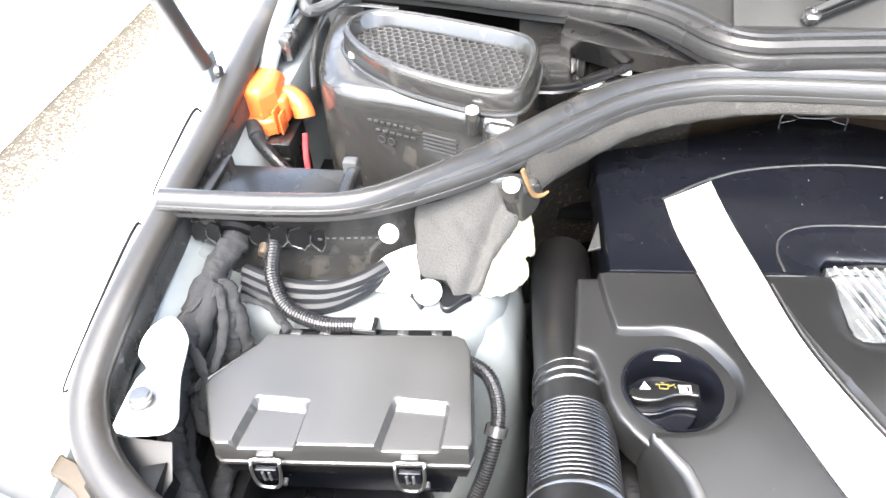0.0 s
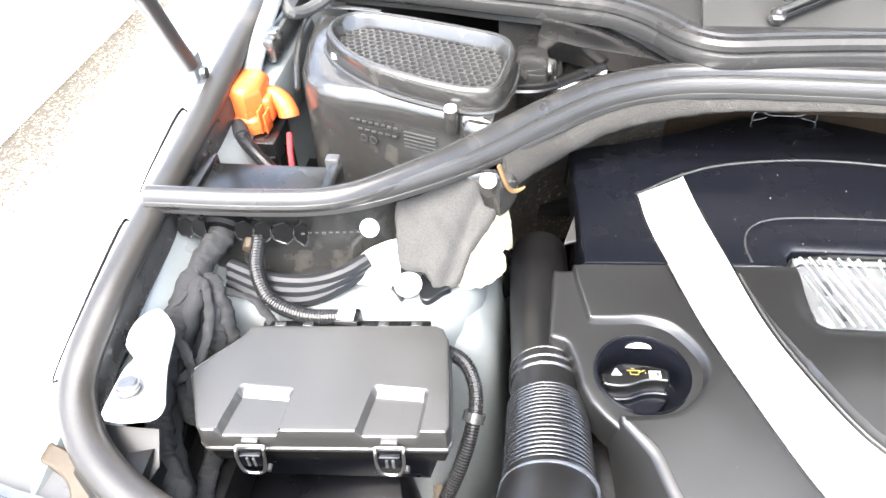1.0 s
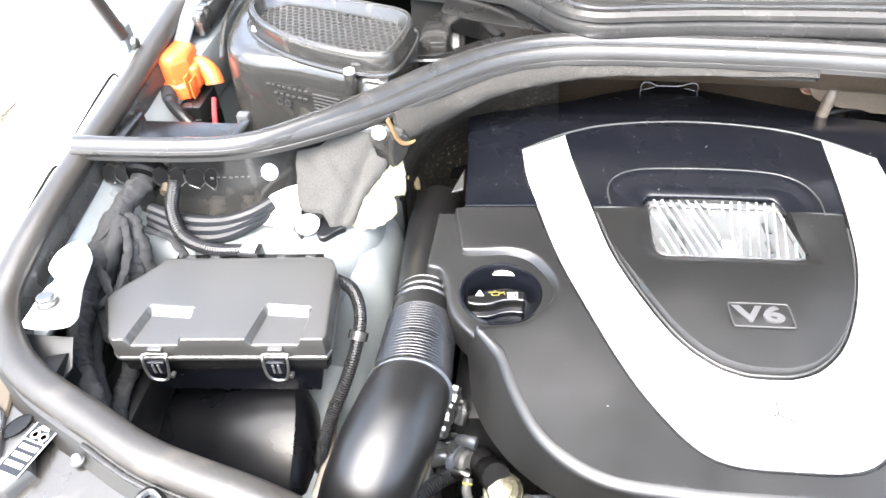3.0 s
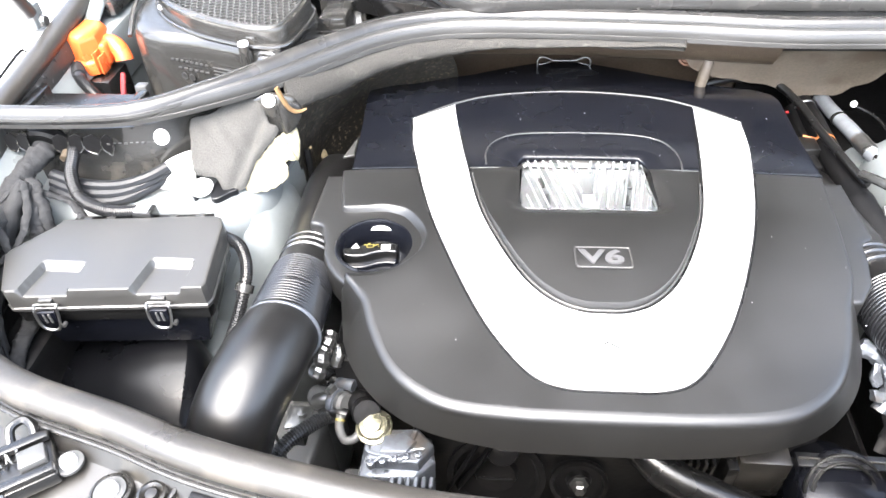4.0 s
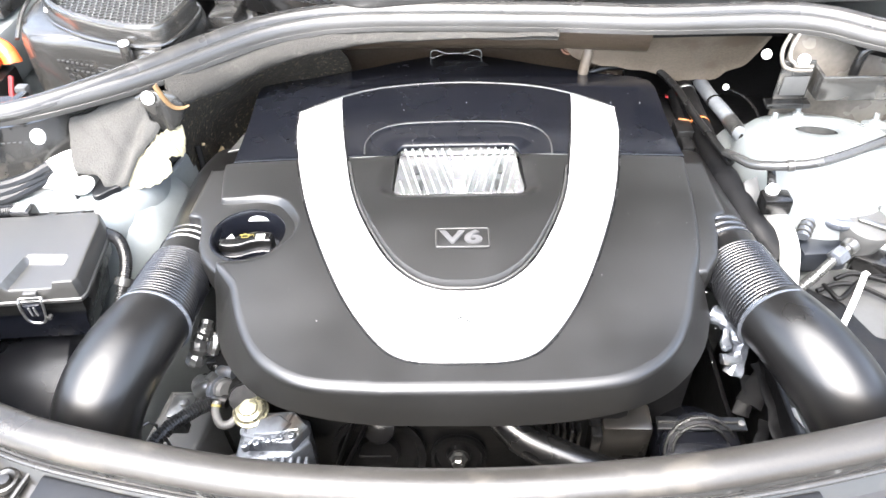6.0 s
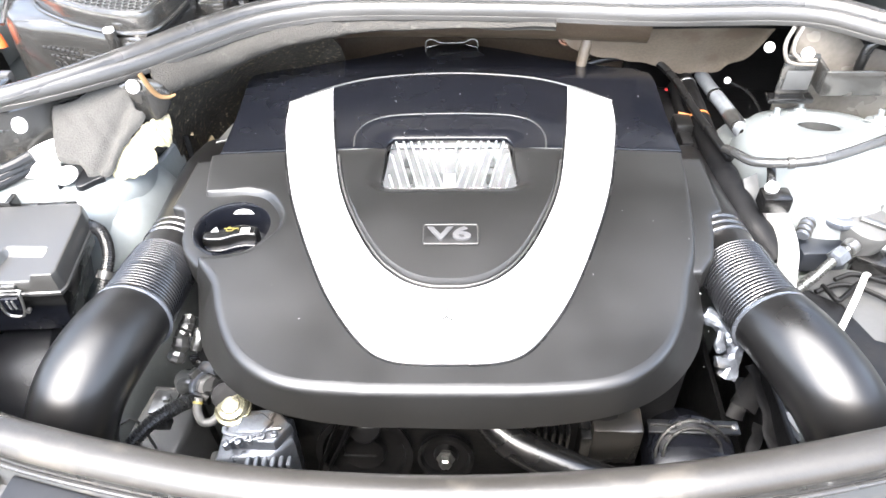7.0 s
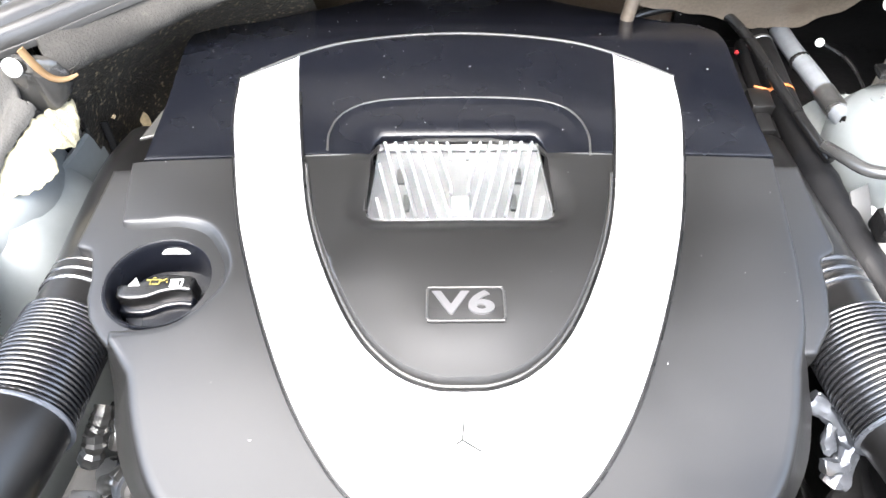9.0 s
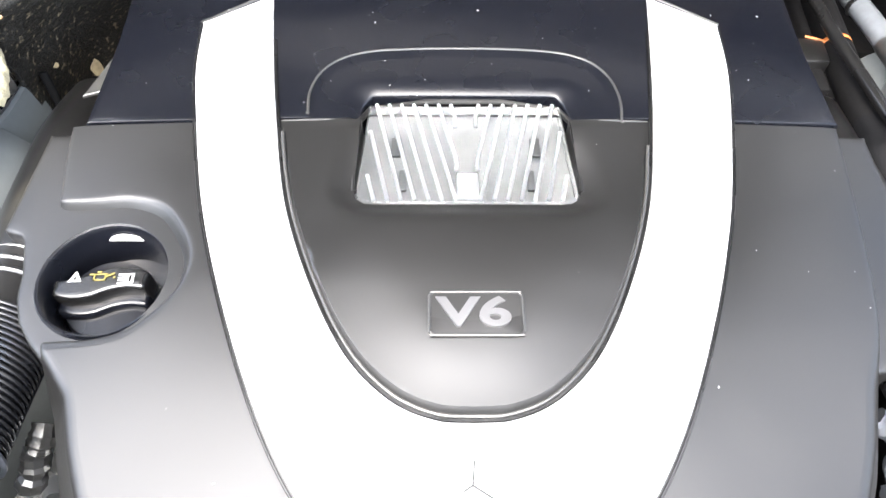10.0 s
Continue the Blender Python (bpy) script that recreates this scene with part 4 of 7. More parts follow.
part("grip_foot", sheet([(x * 0.98, y - 0.008) for x, y in wave], lambda x, y: 0.929 + 0 * x, 0.004, edge), GLOSSY, cap).matrix_basis = pose(-0.257, -0.138, 0, 0, 0, 4)

# printed marks on the cap: a triangle, an oil can and a small book
for k, (mx, my) in enumerate(((-0.018, 0.001), (0.0, 0.003), (0.019, 0.002))):
    m = pose(-0.257 + mx, -0.138 + my, 0.9415, 0, 0, 4)
    if k == 0:
        b = lathe([(0.006, 0), (0.006, 0.0004), (0.0022, 0.0004), (0.0022, 0)], 3, m @ pose(0, 0, 0, 0, 0, 90))
        part("warning_mark", b, LABEL, cap)
    elif k == 1:
        b = bmesh.new()
        for x0, x1, y0, y1 in ((-0.005, 0.004, -0.0032, -0.0022), (-0.005, 0.005, 0.0016, 0.0026), (-0.005, -0.004, -0.0032, 0.0026), (0.003, 0.004, -0.0032, 0.001), (-0.008, -0.005, 0.0014, 0.0028), (-0.003, 0.0, 0.0036, 0.0046), (0.0095, 0.0108, -0.0016, 0.0)):
            box(x0, x1, y0, y1, 0, 0.0004, 0, bm=b, m=m)
        box(0.003, 0.010, -0.0022, -0.0010, 0, 0.0004, 0, bm=b, m=m @ pose(0, 0, 0, 0, 0, 24))
        part("oil_can_mark", b, YELLOW, cap)
    else:
        b = bmesh.new()
        for x0, x1, y0, y1 in ((-0.0058, -0.0004, -0.0042, -0.0030), (-0.0058, -0.0004, -0.0018, -0.0008), (-0.0058, -0.0004, 0.0004, 0.0014), (-0.0058, -0.0004, 0.0026, 0.0042), (-0.0004, 0.0004, -0.0036, 0.0038),
                               (0.0004, 0.0058, -0.0042, -0.0030), (0.0004, 0.0058, 0.0030, 0.0042), (0.0004, 0.0020, -0.0030, 0.0030), (0.0040, 0.0058, -0.0030, 0.0030)):
            box(x0, x1, y0, y1, 0, 0.0004, 0, bm=b, m=m)
        part("book_mark", b, LABEL, cap)
# White half-round patch on the rear wall of the well.
part("well_half_round", prism([(-0.0135, 0), (0.0135, 0), (0.010, 0.0045), (0.005, 0.0066), (0, 0.0072), (-0.005, 0.0066), (-0.010, 0.0045)], 0, 0.0006, 0), WHITE, cover, "white half-round patch").matrix_basis = pose(WELL[0] + 0.002, WELL[1] + WELL_R - 0.0045, 0.930, 82, 0, 0)
# plain mark at the tip of the trim; its grey carries the shading of the embossing
b = bmesh.new()
for x, y in ((-0.001, -0.262), (-0.008, -0.281), (0.011, -0.286)):
    d = Vector((x + 0.0025, y + 0.2774))
    box(0.0, d.length, -0.0007, 0.0007, 0, 0.0008, 0, bm=b, m=pose(-0.0025, -0.2774, 0.9512, 0, 0, math.degrees(math.atan2(d.y, d.x))))
part("trim_mark", b, GREYPIPE, cover, "small plain mark, grey for the shade of its relief")
# wire clip on the bulkhead behind the cover
part("wire_clip", tube([(-0.0515, 0.356, 0.922), (-0.0515, 0.357, 0.930), (-0.048, 0.358, 0.9345), (-0.042, 0.358, 0.936), (-0.034, 0.358, 0.933), (-0.026, 0.358, 0.930), (-0.007, 0.358, 0.9295), (0.012, 0.358, 0.930), (0.020, 0.358, 0.933), (0.028, 0.358, 0.936), (0.034, 0.358, 0.9345), (0.0378, 0.357, 0.930), (0.0378, 0.356, 0.922)], 0.0012, 8, 6), STEEL, car, "bent wire clip")
for side in (-1, 1):
    part("wire_foot", tube([(-0.007 + side * 0.0445, 0.355, 0.922), (-0.007 + side * 0.034, 0.355, 0.925), (-0.007 + side * 0.024, 0.356, 0.9275)], 0.0007, 6, 4), GREYPIPE, car, "thin foot of the wire clip")
# side fin of the cover seen past the rear panel
part("fin", prism([(-0.316, 0.110), (-0.331, 0.058), (-0.316, 0.064)], 0.934, 0.937, 0.0008, 1), LID, cover, "thin pale-edged fin")

# dust flakes lying on the cover
dust = bmesh.new()
rng = random.Random(4)
for k in range(90):
    x, y = rng.uniform(-0.30, 0.30), rng.uniform(-0.34, 0.30)
    if math.hypot(x - WELL[0], y - WELL[1]) < 0.075 or (abs(x) < 0.1 and y < 0.04) or (abs(x) < 0.25 and y < 0 and k % 3):
        continue
    z = float((rear_height if y > 0.015 else front_height)(np.array([x]), np.array([y]))[0])
    if inside(np.array([x]), np.array([y]), v_loop)[0]:
        z += 0.004
    r = rng.choice((0.00022, 0.0003, 0.0004, 0.0006))
    box(-r * rng.uniform(1, 2.2), r, -r * 0.6, r * 0.6, -0.0002, 0.0005, 0, bm=dust, m=pose(x, y, z, 0, 0, rng.uniform(0, 180)))
part("dust_flakes", dust, LABEL, cover, "pale dust flakes")["kind"] = "stuff"

# ---- fuse box ----
fuse = thing("fuse_box", "black plastic fuse box with a clipped lid", "fuse box", (-0.56, -0.18, 0.80))
FB = [(-0.661, -0.251), (-0.433, -0.231), (-0.430, -0.222), (-0.443, -0.122), (-0.450, -0.108), (-0.459, -0.104), (-0.654, -0.121), (-0.659, -0.134), (-0.694, -0.180), (-0.696, -0.190), (-0.668, -0.246)]
POCKETS = [(-0.618, -0.247), (-0.487, -0.236)]


def lid_height(x, y):
    z = 0.957 + 0 * x
    for cx, cy in POCKETS:
        u, v = x - cx - 0.088 * (y - cy), y - cy
        k = (1 - ramp(np.abs(u) + 0.05 * v, 0.0255, 0.0300)) * (1 - ramp(v, 0.042, 0.052))
        z = z - 0.0095 * k
    return z


folds = []
for cx, cy in POCKETS:
    for side in (-1, 1):
        for w in (0.0255, 0.0300):
            folds.append([(cx + side * (w - 0.05 * v) + 0.088 * v, cy + v) for v in np.linspace(0.004, 0.050, 15)])
    for v in (0.042, 0.052):
        folds.append([(cx + u + 0.088 * v, cy + v) for u in np.linspace(-0.0270, 0.0270, 19)])
lid = part("lid", sheet(FB, lid_height, 0.003, ((-0.0016, 0.0, 0.926), (-0.0018, 0.0, 0.9300), (0.0, 0.0, 0.9315), (0.0005, 0.0, 0.944), (0.0009, 0.0024), (0.0016, 0.0008), (0.0028, 0.0001), (0.0040, 0.0)), creases=folds), LID, fuse, "satin black lid", 30)
part("base", prism(shrink(FB, 0.006), 0.85, 0.93, 0.002, 2, 0.02), GLOSSY, fuse, "glossy black lower box")
part("base_step", prism(shrink(FB, 0.001), 0.905, 0.927, 0.002, 2, 0.003), BLACK, fuse)
part("side_flange", tube([(-0.700, -0.176, 0.944), (-0.664, -0.131, 0.944)], 0.004, 8, 3), BLACK, fuse)
part("rear_flange", box(-0.645, -0.465, -0.118, -0.106, 0.944, 0.951, 0.001, m=pose(0, 0, 0) @ Matrix.Translation((-0.55, -0.11, 0)) @ pose(0, 0, 0, 0, 0, 5) @ Matrix.Translation((0.55, 0.115, 0))), BLACK, fuse)
outlet = part("cable_outlet", box(-0.567, -0.541, -0.113, -0.093, 0.943, 0.962, 0.002), BLACK, fuse, "black cable outlet with a white cap")
part("outlet_cap", box(-0.564, -0.546, -0.111, -0.096, 0.962, 0.9645, 0.0008), WHITE, outlet)
for rx in (-0.625, -0.595, -0.515, -0.480):
    part("rear_clip", box(rx - 0.006, rx + 0.006, -0.112 + 0.09 * (rx + 0.55), -0.105 + 0.09 * (rx + 0.55), 0.944, 0.955, 0.001), SHEEN, fuse)
for cx, cy in POCKETS:
    m = pose(cx + 0.001, cy, 0, 0, 0, 5)
    tongue = part("latch", box(-0.008, 0.008, -0.004, 0.020, 0.940, 0.9455, 0.001, m=m), LID, fuse, "ribbed latch with a wire bail")
    for k in range(5):
        part("latch_rib", box(-0.0075, 0.0075, 0.001 + k * 0.0035, 0.0025 + k * 0.0035, 0.945, 0.9468, 0.0004, 1, m=m), PALE, tongue)
    part("bail", tube([m @ Vector(p) for p in ((-0.013, -0.004, 0.938), (-0.013, -0.010, 0.936), (-0.012, -0.013, 0.918), (-0.007, -0.014, 0.909), (0.004, -0.014, 0.907), (0.010, -0.014, 0.912), (0.013, -0.012, 0.925), (0.013, -0.008, 0.938), (0.012, -0.004, 0.939), (-0.012, -0.004, 0.939), (-0.013, -0.008, 0.938))], 0.0017, 6, 4), STEEL, tongue)
    part("catch", box(-0.010, 0.010, -0.012, -0.006, 0.916, 0.934, 0.001, m=m), GLOSSY, tongue)
    part("catch_rib", box(-0.004, -0.0015, -0.0135, -0.011, 0.918, 0.932, 0.0004, 1, m=m), PALE, tongue)
    part("catch_rib", box(0.002, 0.0045, -0.0135, -0.011, 0.918, 0.932, 0.0004, 1, m=m), PALE, tongue)
    part("hinge_pin", lathe([(0.0025, -0.003), (0.0025, 0.003)], 10, m @ pose(0.015, -0.012, 0.914, 90, 0, 0)), STEEL, tongue)


# ---- corrugated looms and hoses ----
def loom(name, pts, r, pitch, material, label, group=""):
    length = sum((b - a).length for a, b in zip(smooth_path(pts, 8), smooth_path(pts, 8)[1:]))
    n = int(length / pitch)
    return solo(name, tube(pts, r, 12, 8, rf=lambda q: 1.0 if int(round(q * (4 * n))) % 4 < 2 else 0.84, steps=4 * n + 1), material, label, "cable", group, sharp=25)


loom("cable_loom", [(-0.672, -0.018, 1.01), (-0.663, -0.038, 1.003), (-0.660, -0.067, 0.985), (-0.641, -0.092, 0.966), (-0.602, -0.104, 0.958), (-0.562, -0.102, 0.957)], 0.0088, 0.0031, LOOM, "black corrugated cable loom running into the fuse box")
loom("cable_loom", [(-0.452, -0.115, 0.93), (-0.428, -0.128, 0.928), (-0.415, -0.150, 0.915), (-0.414, -0.176, 0.898), (-0.424, -0.208, 0.865), (-0.444, -0.243, 0.82), (-0.454, -0.277, 0.78), (-0.455, -0.33, 0.72)], 0.0080, 0.0031, LOOM, "black corrugated cable loom beside the fuse box")
solo("loom_clip", lathe([(0.0105, -0.005), (0.0115, -0.005), (0.0115, 0.005), (0.0105, 0.005)], 16, along((-0.414, -0.174, 0.899), (-0.418, -0.190, 0.885))), GREYPIPE, "grey plastic clip round the loom", "clip")
loom("cable_loom", [(-0.353, -0.355, 0.80), (-0.335, -0.325, 0.805), (-0.31, -0.295, 0.80), (-0.29, -0.275, 0.79)], 0.0092, 0.0034, LOOM, "black corrugated cable loom near the front")

# cloth-taped harness
harness = thing("wiring_harness", "thick cloth-taped wiring harness with loose branches", "wiring", (-0.72, -0.1, 0.85))


def lumpy(seed):
    return lambda q: 1 + 0.20 * noise.noise((q * 9, seed, 0)) + 0.16 * noise.noise((q * 41, seed, 4))


def crumple(b, seed, big=0.0026, fine=0.0011):
    """Wrinkles of wound cloth tape."""
    for v in b.verts:
        q = v.co + Vector((seed * 3.1, 0, seed))
        v.co += Vector(noise.noise_vector(q * 52)) * big + Vector(noise.noise_vector(q * 170)) * fine
    return b


def wound(turns, seed):
    return lambda q: (0.94 + 0.10 * ((q * turns) % 1.0)) * (1 + 0.14 * noise.noise((q * 9, seed, 0)))


part("trunk", crumple(tube([(-0.700, 0.005, 1.004), (-0.708, -0.023, 1.0), (-0.722, -0.070, 0.988), (-0.733, -0.115, 0.966), (-0.735, -0.173, 0.943), (-0.720, -0.232, 0.925), (-0.686, -0.284, 0.912), (-0.664, -0.312, 0.885)], 0.0138, 30, 10, wound(26, 1), steps=210), 1, 0.0042, 0.0018), CLOTH, harness, "", 60)
for k, (pts, r) in enumerate((
        ([(-0.715, -0.085, 0.985), (-0.722, -0.120, 0.962), (-0.733, -0.150, 0.925), (-0.732, -0.185, 0.905), (-0.718, -0.225, 0.90), (-0.70, -0.262, 0.885), (-0.682, -0.295, 0.87), (-0.665, -0.325, 0.84)], 0.0125),
        ([(-0.712, -0.080, 0.987), (-0.700, -0.110, 0.965), (-0.694, -0.135, 0.93), (-0.70, -0.155, 0.88)], 0.010),
        ([(-0.708, -0.080, 0.985), (-0.688, -0.110, 0.955), (-0.683, -0.13, 0.91), (-0.69, -0.15, 0.86)], 0.010),
        ([(-0.72, -0.10, 0.985), (-0.742, -0.125, 0.975), (-0.725, -0.150, 0.965), (-0.705, -0.170, 0.95), (-0.71, -0.2, 0.90)], 0.006),
        ([(-0.715, -0.10, 0.985), (-0.708, -0.098, 0.992), (-0.697, -0.118, 0.972), (-0.700, -0.165, 0.945), (-0.73, -0.19, 0.93)], 0.005),
        ([(-0.71, -0.09, 0.98), (-0.665, -0.085, 0.955), (-0.635, -0.112, 0.95)], 0.006),
        ([(-0.735, -0.155, 0.93), (-0.715, -0.19, 0.915), (-0.695, -0.21, 0.90), (-0.67, -0.19, 0.89)], 0.007),
        ([(-0.70, -0.16, 0.90), (-0.685, -0.20, 0.88), (-0.68, -0.24, 0.87), (-0.672, -0.29, 0.86)], 0.011))):
    part("branch", crumple(tube(pts, r * 0.94, 14, 8, wound(9 + 2 * k, k + 3), flat=(1.0, 0.62, 0.7, 0.45, 0.5, 0.5, 0.6, 0.8)[k], steps=90), k + 3, 0.0036, 0.0014), CLOTH, harness, "", 60)

# ---- bulkhead fittings ----
felt_lining = thing("felt_insulation", "torn grey felt insulation hanging over the bulkhead", "insulation", (-0.46, -0.02, 0.94))


def drape(rows, material, parent, name, thick=0.008, seed=0, label="", ragged=0.0):
    """A soft sheet through rows of points, with thickness and small lumps."""
    g = [smooth_path(r, 5) for r in rows]
    cols = len(g[0])
    full = [smooth_path([g[i][k] for i in range(len(g))], 5) for k in range(cols)]
    b = bmesh.new()
    grid = [[b.verts.new(p + Vector((0, 0, 1)) * 0.004 * noise.noise(p * 45 + Vector((seed, 0, 0)))) for p in col] for col in full]
    for i in range(cols - 1):
        for j in range(len(full[0]) - 1):
            b.faces.new((grid[i][j], grid[i + 1][j], grid[i + 1][j + 1], grid[i][j + 1]))
    if ragged:
        for j, v in enumerate(grid[-1]):
            v.co.x += ragged * (noise.noise((j * 0.9, seed, 0)) + 0.6 * noise.noise((j * 2.3, seed, 5)))
        for i, col in enumerate(grid):
            col[-1].co.y += ragged * noise.noise((i * 1.1, seed, 9))
    bmesh.ops.recalc_face_normals(b, faces=b.faces)
    bmesh.ops.solidify(b, geom=b.faces[:], thickness=thick)
    return part(name, b, material, parent, label)


def flap_level(x, y):
    """The sloping plane that the insulation hangs in."""
    return 1.0 - (0.2644 * (x + 0.43) - 0.6172 * (y - 0.02)) / 0.7411


flap_line = [(-0.516, 0.012), (-0.514, -0.012), (-0.508, -0.037), (-0.496, -0.0390), (-0.480, -0.0380), (-0.469, -0.0464), (-0.451, -0.0425), (-0.4415, -0.0365), (-0.4345, -0.015), (-0.4265, 0.000), (-0.416, 0.015), (-0.4075, 0.0290), (-0.4085, 0.0335), (-0.4130, 0.0335), (-0.4195, 0.0360), (-0.4253, 0.0480), (-0.4355, 0.0615), (-0.445, 0.066), (-0.47, 0.045), (-0.49, 0.026)]
flap_out = [(p.x + 0.0010 * noise.noise((p.x * 300, p.y * 300, 2.0)), p.y + 0.0010 * noise.noise((p.x * 300, p.y * 300, 5.0))) for p in dense(curve2(flap_line, 4), 0.002)]
part("felt_flap", sheet(flap_out, lambda x, y: flap_level(x, y) + 0.0045 * np.exp(-(((x + 0.478) / 0.028) ** 2 + ((y + 0.005) / 0.03) ** 2)) - 0.007 * np.exp(-((x - 0.35 * y + 0.441) / 0.006) ** 2) + 0.0009 * np.sin(x * 210 + 3 * np.sin(y * 95)), 0.0035, ((0.0, 0.007), (0.0006, 0.0025), (0.002, 0.0006), (0.004, 0.0))), FELT, felt_lining, "grey felt flap", 60)
# bare foam where the felt has torn away, hanging down towards the engine
foam_line = [(-0.412, 0.030), (-0.404, 0.0574), (-0.3957, 0.0721), (-0.3892, 0.053), (-0.387, 0.0282), (-0.3909, 0.0166), (-0.3976, 0.0071), (-0.3935, 0.0012), (-0.3935, -0.0092), (-0.4076, -0.0221), (-0.4262, -0.0321), (-0.445, -0.034), (-0.447, -0.018), (-0.432, 0.000)]
foam_out = [(p.x + 0.0009 * noise.noise((p.x * 330, p.y * 330, 1.0)), p.y + 0.0009 * noise.noise((p.x * 330, p.y * 330, 6.0))) for p in dense(curve2(foam_line, 3), 0.0016)]
part("torn_foam", sheet(foam_out, lambda x, y: flap_level(x, y) - 0.012 - 0.043 * ramp(y + 1.2 * (x + 0.40), 0.005, 0.075) + 0.0010 * np.sin(x * 330 + 2 * np.sin(y * 240)) + 0.0008 * np.sin(y * 510 + x * 300), 0.003, ((0.0, 0.006), (0.0005, 0.0015), (0.0018, 0.0))), FOAM, felt_lining, "torn cream foam", 60)
# White sheet added where the painted body shows white beside the felt.
drape([[(-0.56, -0.03, 0.975), (-0.565, -0.040, 0.962), (-0.57, -0.048, 0.951)],
       [(-0.535, -0.018, 0.985), (-0.535, -0.040, 0.965), (-0.535, -0.050, 0.951)],
       [(-0.508, -0.010, 0.99), (-0.508, -0.036, 0.966), (-0.506, -0.048, 0.951)]], WHITE, felt_lining, "white_paint_patch", 0.005, 9, "added white sheet standing in for white body paint", 0.012)
tab_line = [(-0.443, 1.030), (-0.440, 1.015), (-0.433, 0.995), (-0.427, 0.981), (-0.413, 0.974), (-0.397, 0.977), (-0.387, 0.988), (-0.383, 1.004), (-0.388, 1.022), (-0.40, 1.034), (-0.42, 1.037)]
tab = part("plug_panel", sheet(curve2(tab_line, 4), lambda x, z: 0.002 - 0.9 * np.sqrt(np.maximum(x + 0.407, 0) ** 2 + 0.000016) - 0.30 * np.maximum(z - 1.02, 0), 0.004, ((0.0, 0.006), (0.0008, 0.001), (0.003, 0.0))), SHEEN, felt_lining, "dark smooth panel round the plug")
tab.matrix_basis = tab.matrix_basis @ pose(0, 0.047, 0, 90, 0, 0)

# felt roll below the seal towards the middle
roll = thing("insulation_roll", "grey felt insulation strip under the seal, with a tan band", "insulation", (-0.3, 0.15, 0.98))
rows = []
for k, (x, y, z) in enumerate([(-0.408, 0.098, 1.056)] + COWL[5:11]):
    h = 0.050 - 0.033 * min(1.0, max(0.0, (x + 0.41) / 0.30)) - 0.018 * min(1.0, max(0.0, (x - 0.02) / 0.14)) + 0.002 * math.sin(k * 2.3) - (0.012 if k == 0 else 0.0)
    rows.append([(x + 0.008, y - 0.022, z - 0.014), (x + 0.014, y - 0.036, z - 0.024 - h * 0.25), (x + 0.014, y - 0.038, z - 0.024 - h * 0.65), (x + 0.006, y - 0.026, z - 0.024 - h)])
drape(rows, STRIP_GREY, roll, "felt", 0.010, 3)
part("band", tube([(-0.4056, 0.0540, 1.0469), (-0.400, 0.0530, 1.031), (-0.3955, 0.0545, 1.018), (-0.3905, 0.0585, 1.009), (-0.383, 0.066, 1.004), (-0.376, 0.073, 1.004)], 0.0040, 12, 6, flat=0.5, rf=lambda q: 1.1 - 0.75 * q * q), TAN, roll, "thin tan rubber lip")


def push_plug(x, y, z, tilt, r=0.0155):
    ob = solo("push_plug", lathe([(r * 0.6, -0.005), (r, -0.0015), (r, 0.0), (r * 0.93, 0.0012), (r * 0.5, 0.0016), (0.0005, 0.0018)], 24), WHITE, "round white plastic push plug", "plug", "push plugs of the insulation")
    ob.matrix_world = pose(x, y, z, tilt, 0, 0)
    return ob


for x, y, z, tilt, r in ((-0.536, -0.036, 1.026, 65, 0.0105), (-0.4166, 0.0445, 1.0327, 75, 0.0096), (-0.498, -0.049, 0.957, 18, 0.0155), (0.463, 0.202, 1.000, 60, 0.0078), (0.508, 0.1765, 1.003, 60, 0.0092), (0.433, 0.246, 0.920, 70, 0.0052)):
    push_plug(x, y, z, tilt, r)
for wing_line in ([(-0.534, -0.030), (-0.508, -0.029), (-0.500, -0.046), (-0.503, -0.066), (-0.515, -0.052)], [(-0.487, -0.026), (-0.474, -0.036), (-0.451, -0.043), (-0.460, -0.052), (-0.473, -0.066), (-0.484, -0.060)]):
    solo("plug_socket", sheet(curve2(wing_line, 3), lambda x, y: 0.9515 + 0 * x, 0.006, ((0, 0.008), (0.0006, 0.001), (0.002, 0))), SATIN, "black plastic socket wing beside the plug", "socket", "wings of the plug socket")

# stepped flange at the foot of the black bulkhead
for k in range(3):
    part("flange_step", tube([(-0.70, -0.050 - 0.006 * k, 0.972 - 0.008 * k), (-0.655, -0.062 - 0.007 * k, 0.967 - 0.008 * k), (-0.605, -0.062 - 0.006 * k, 0.966 - 0.008 * k), (-0.570, -0.050 - 0.002 * k, 0.970 - 0.007 * k), (-0.545, -0.032 + 0.002 * k, 0.976 - 0.007 * k)], 0.0078, 10, 6), FLANGE, car)

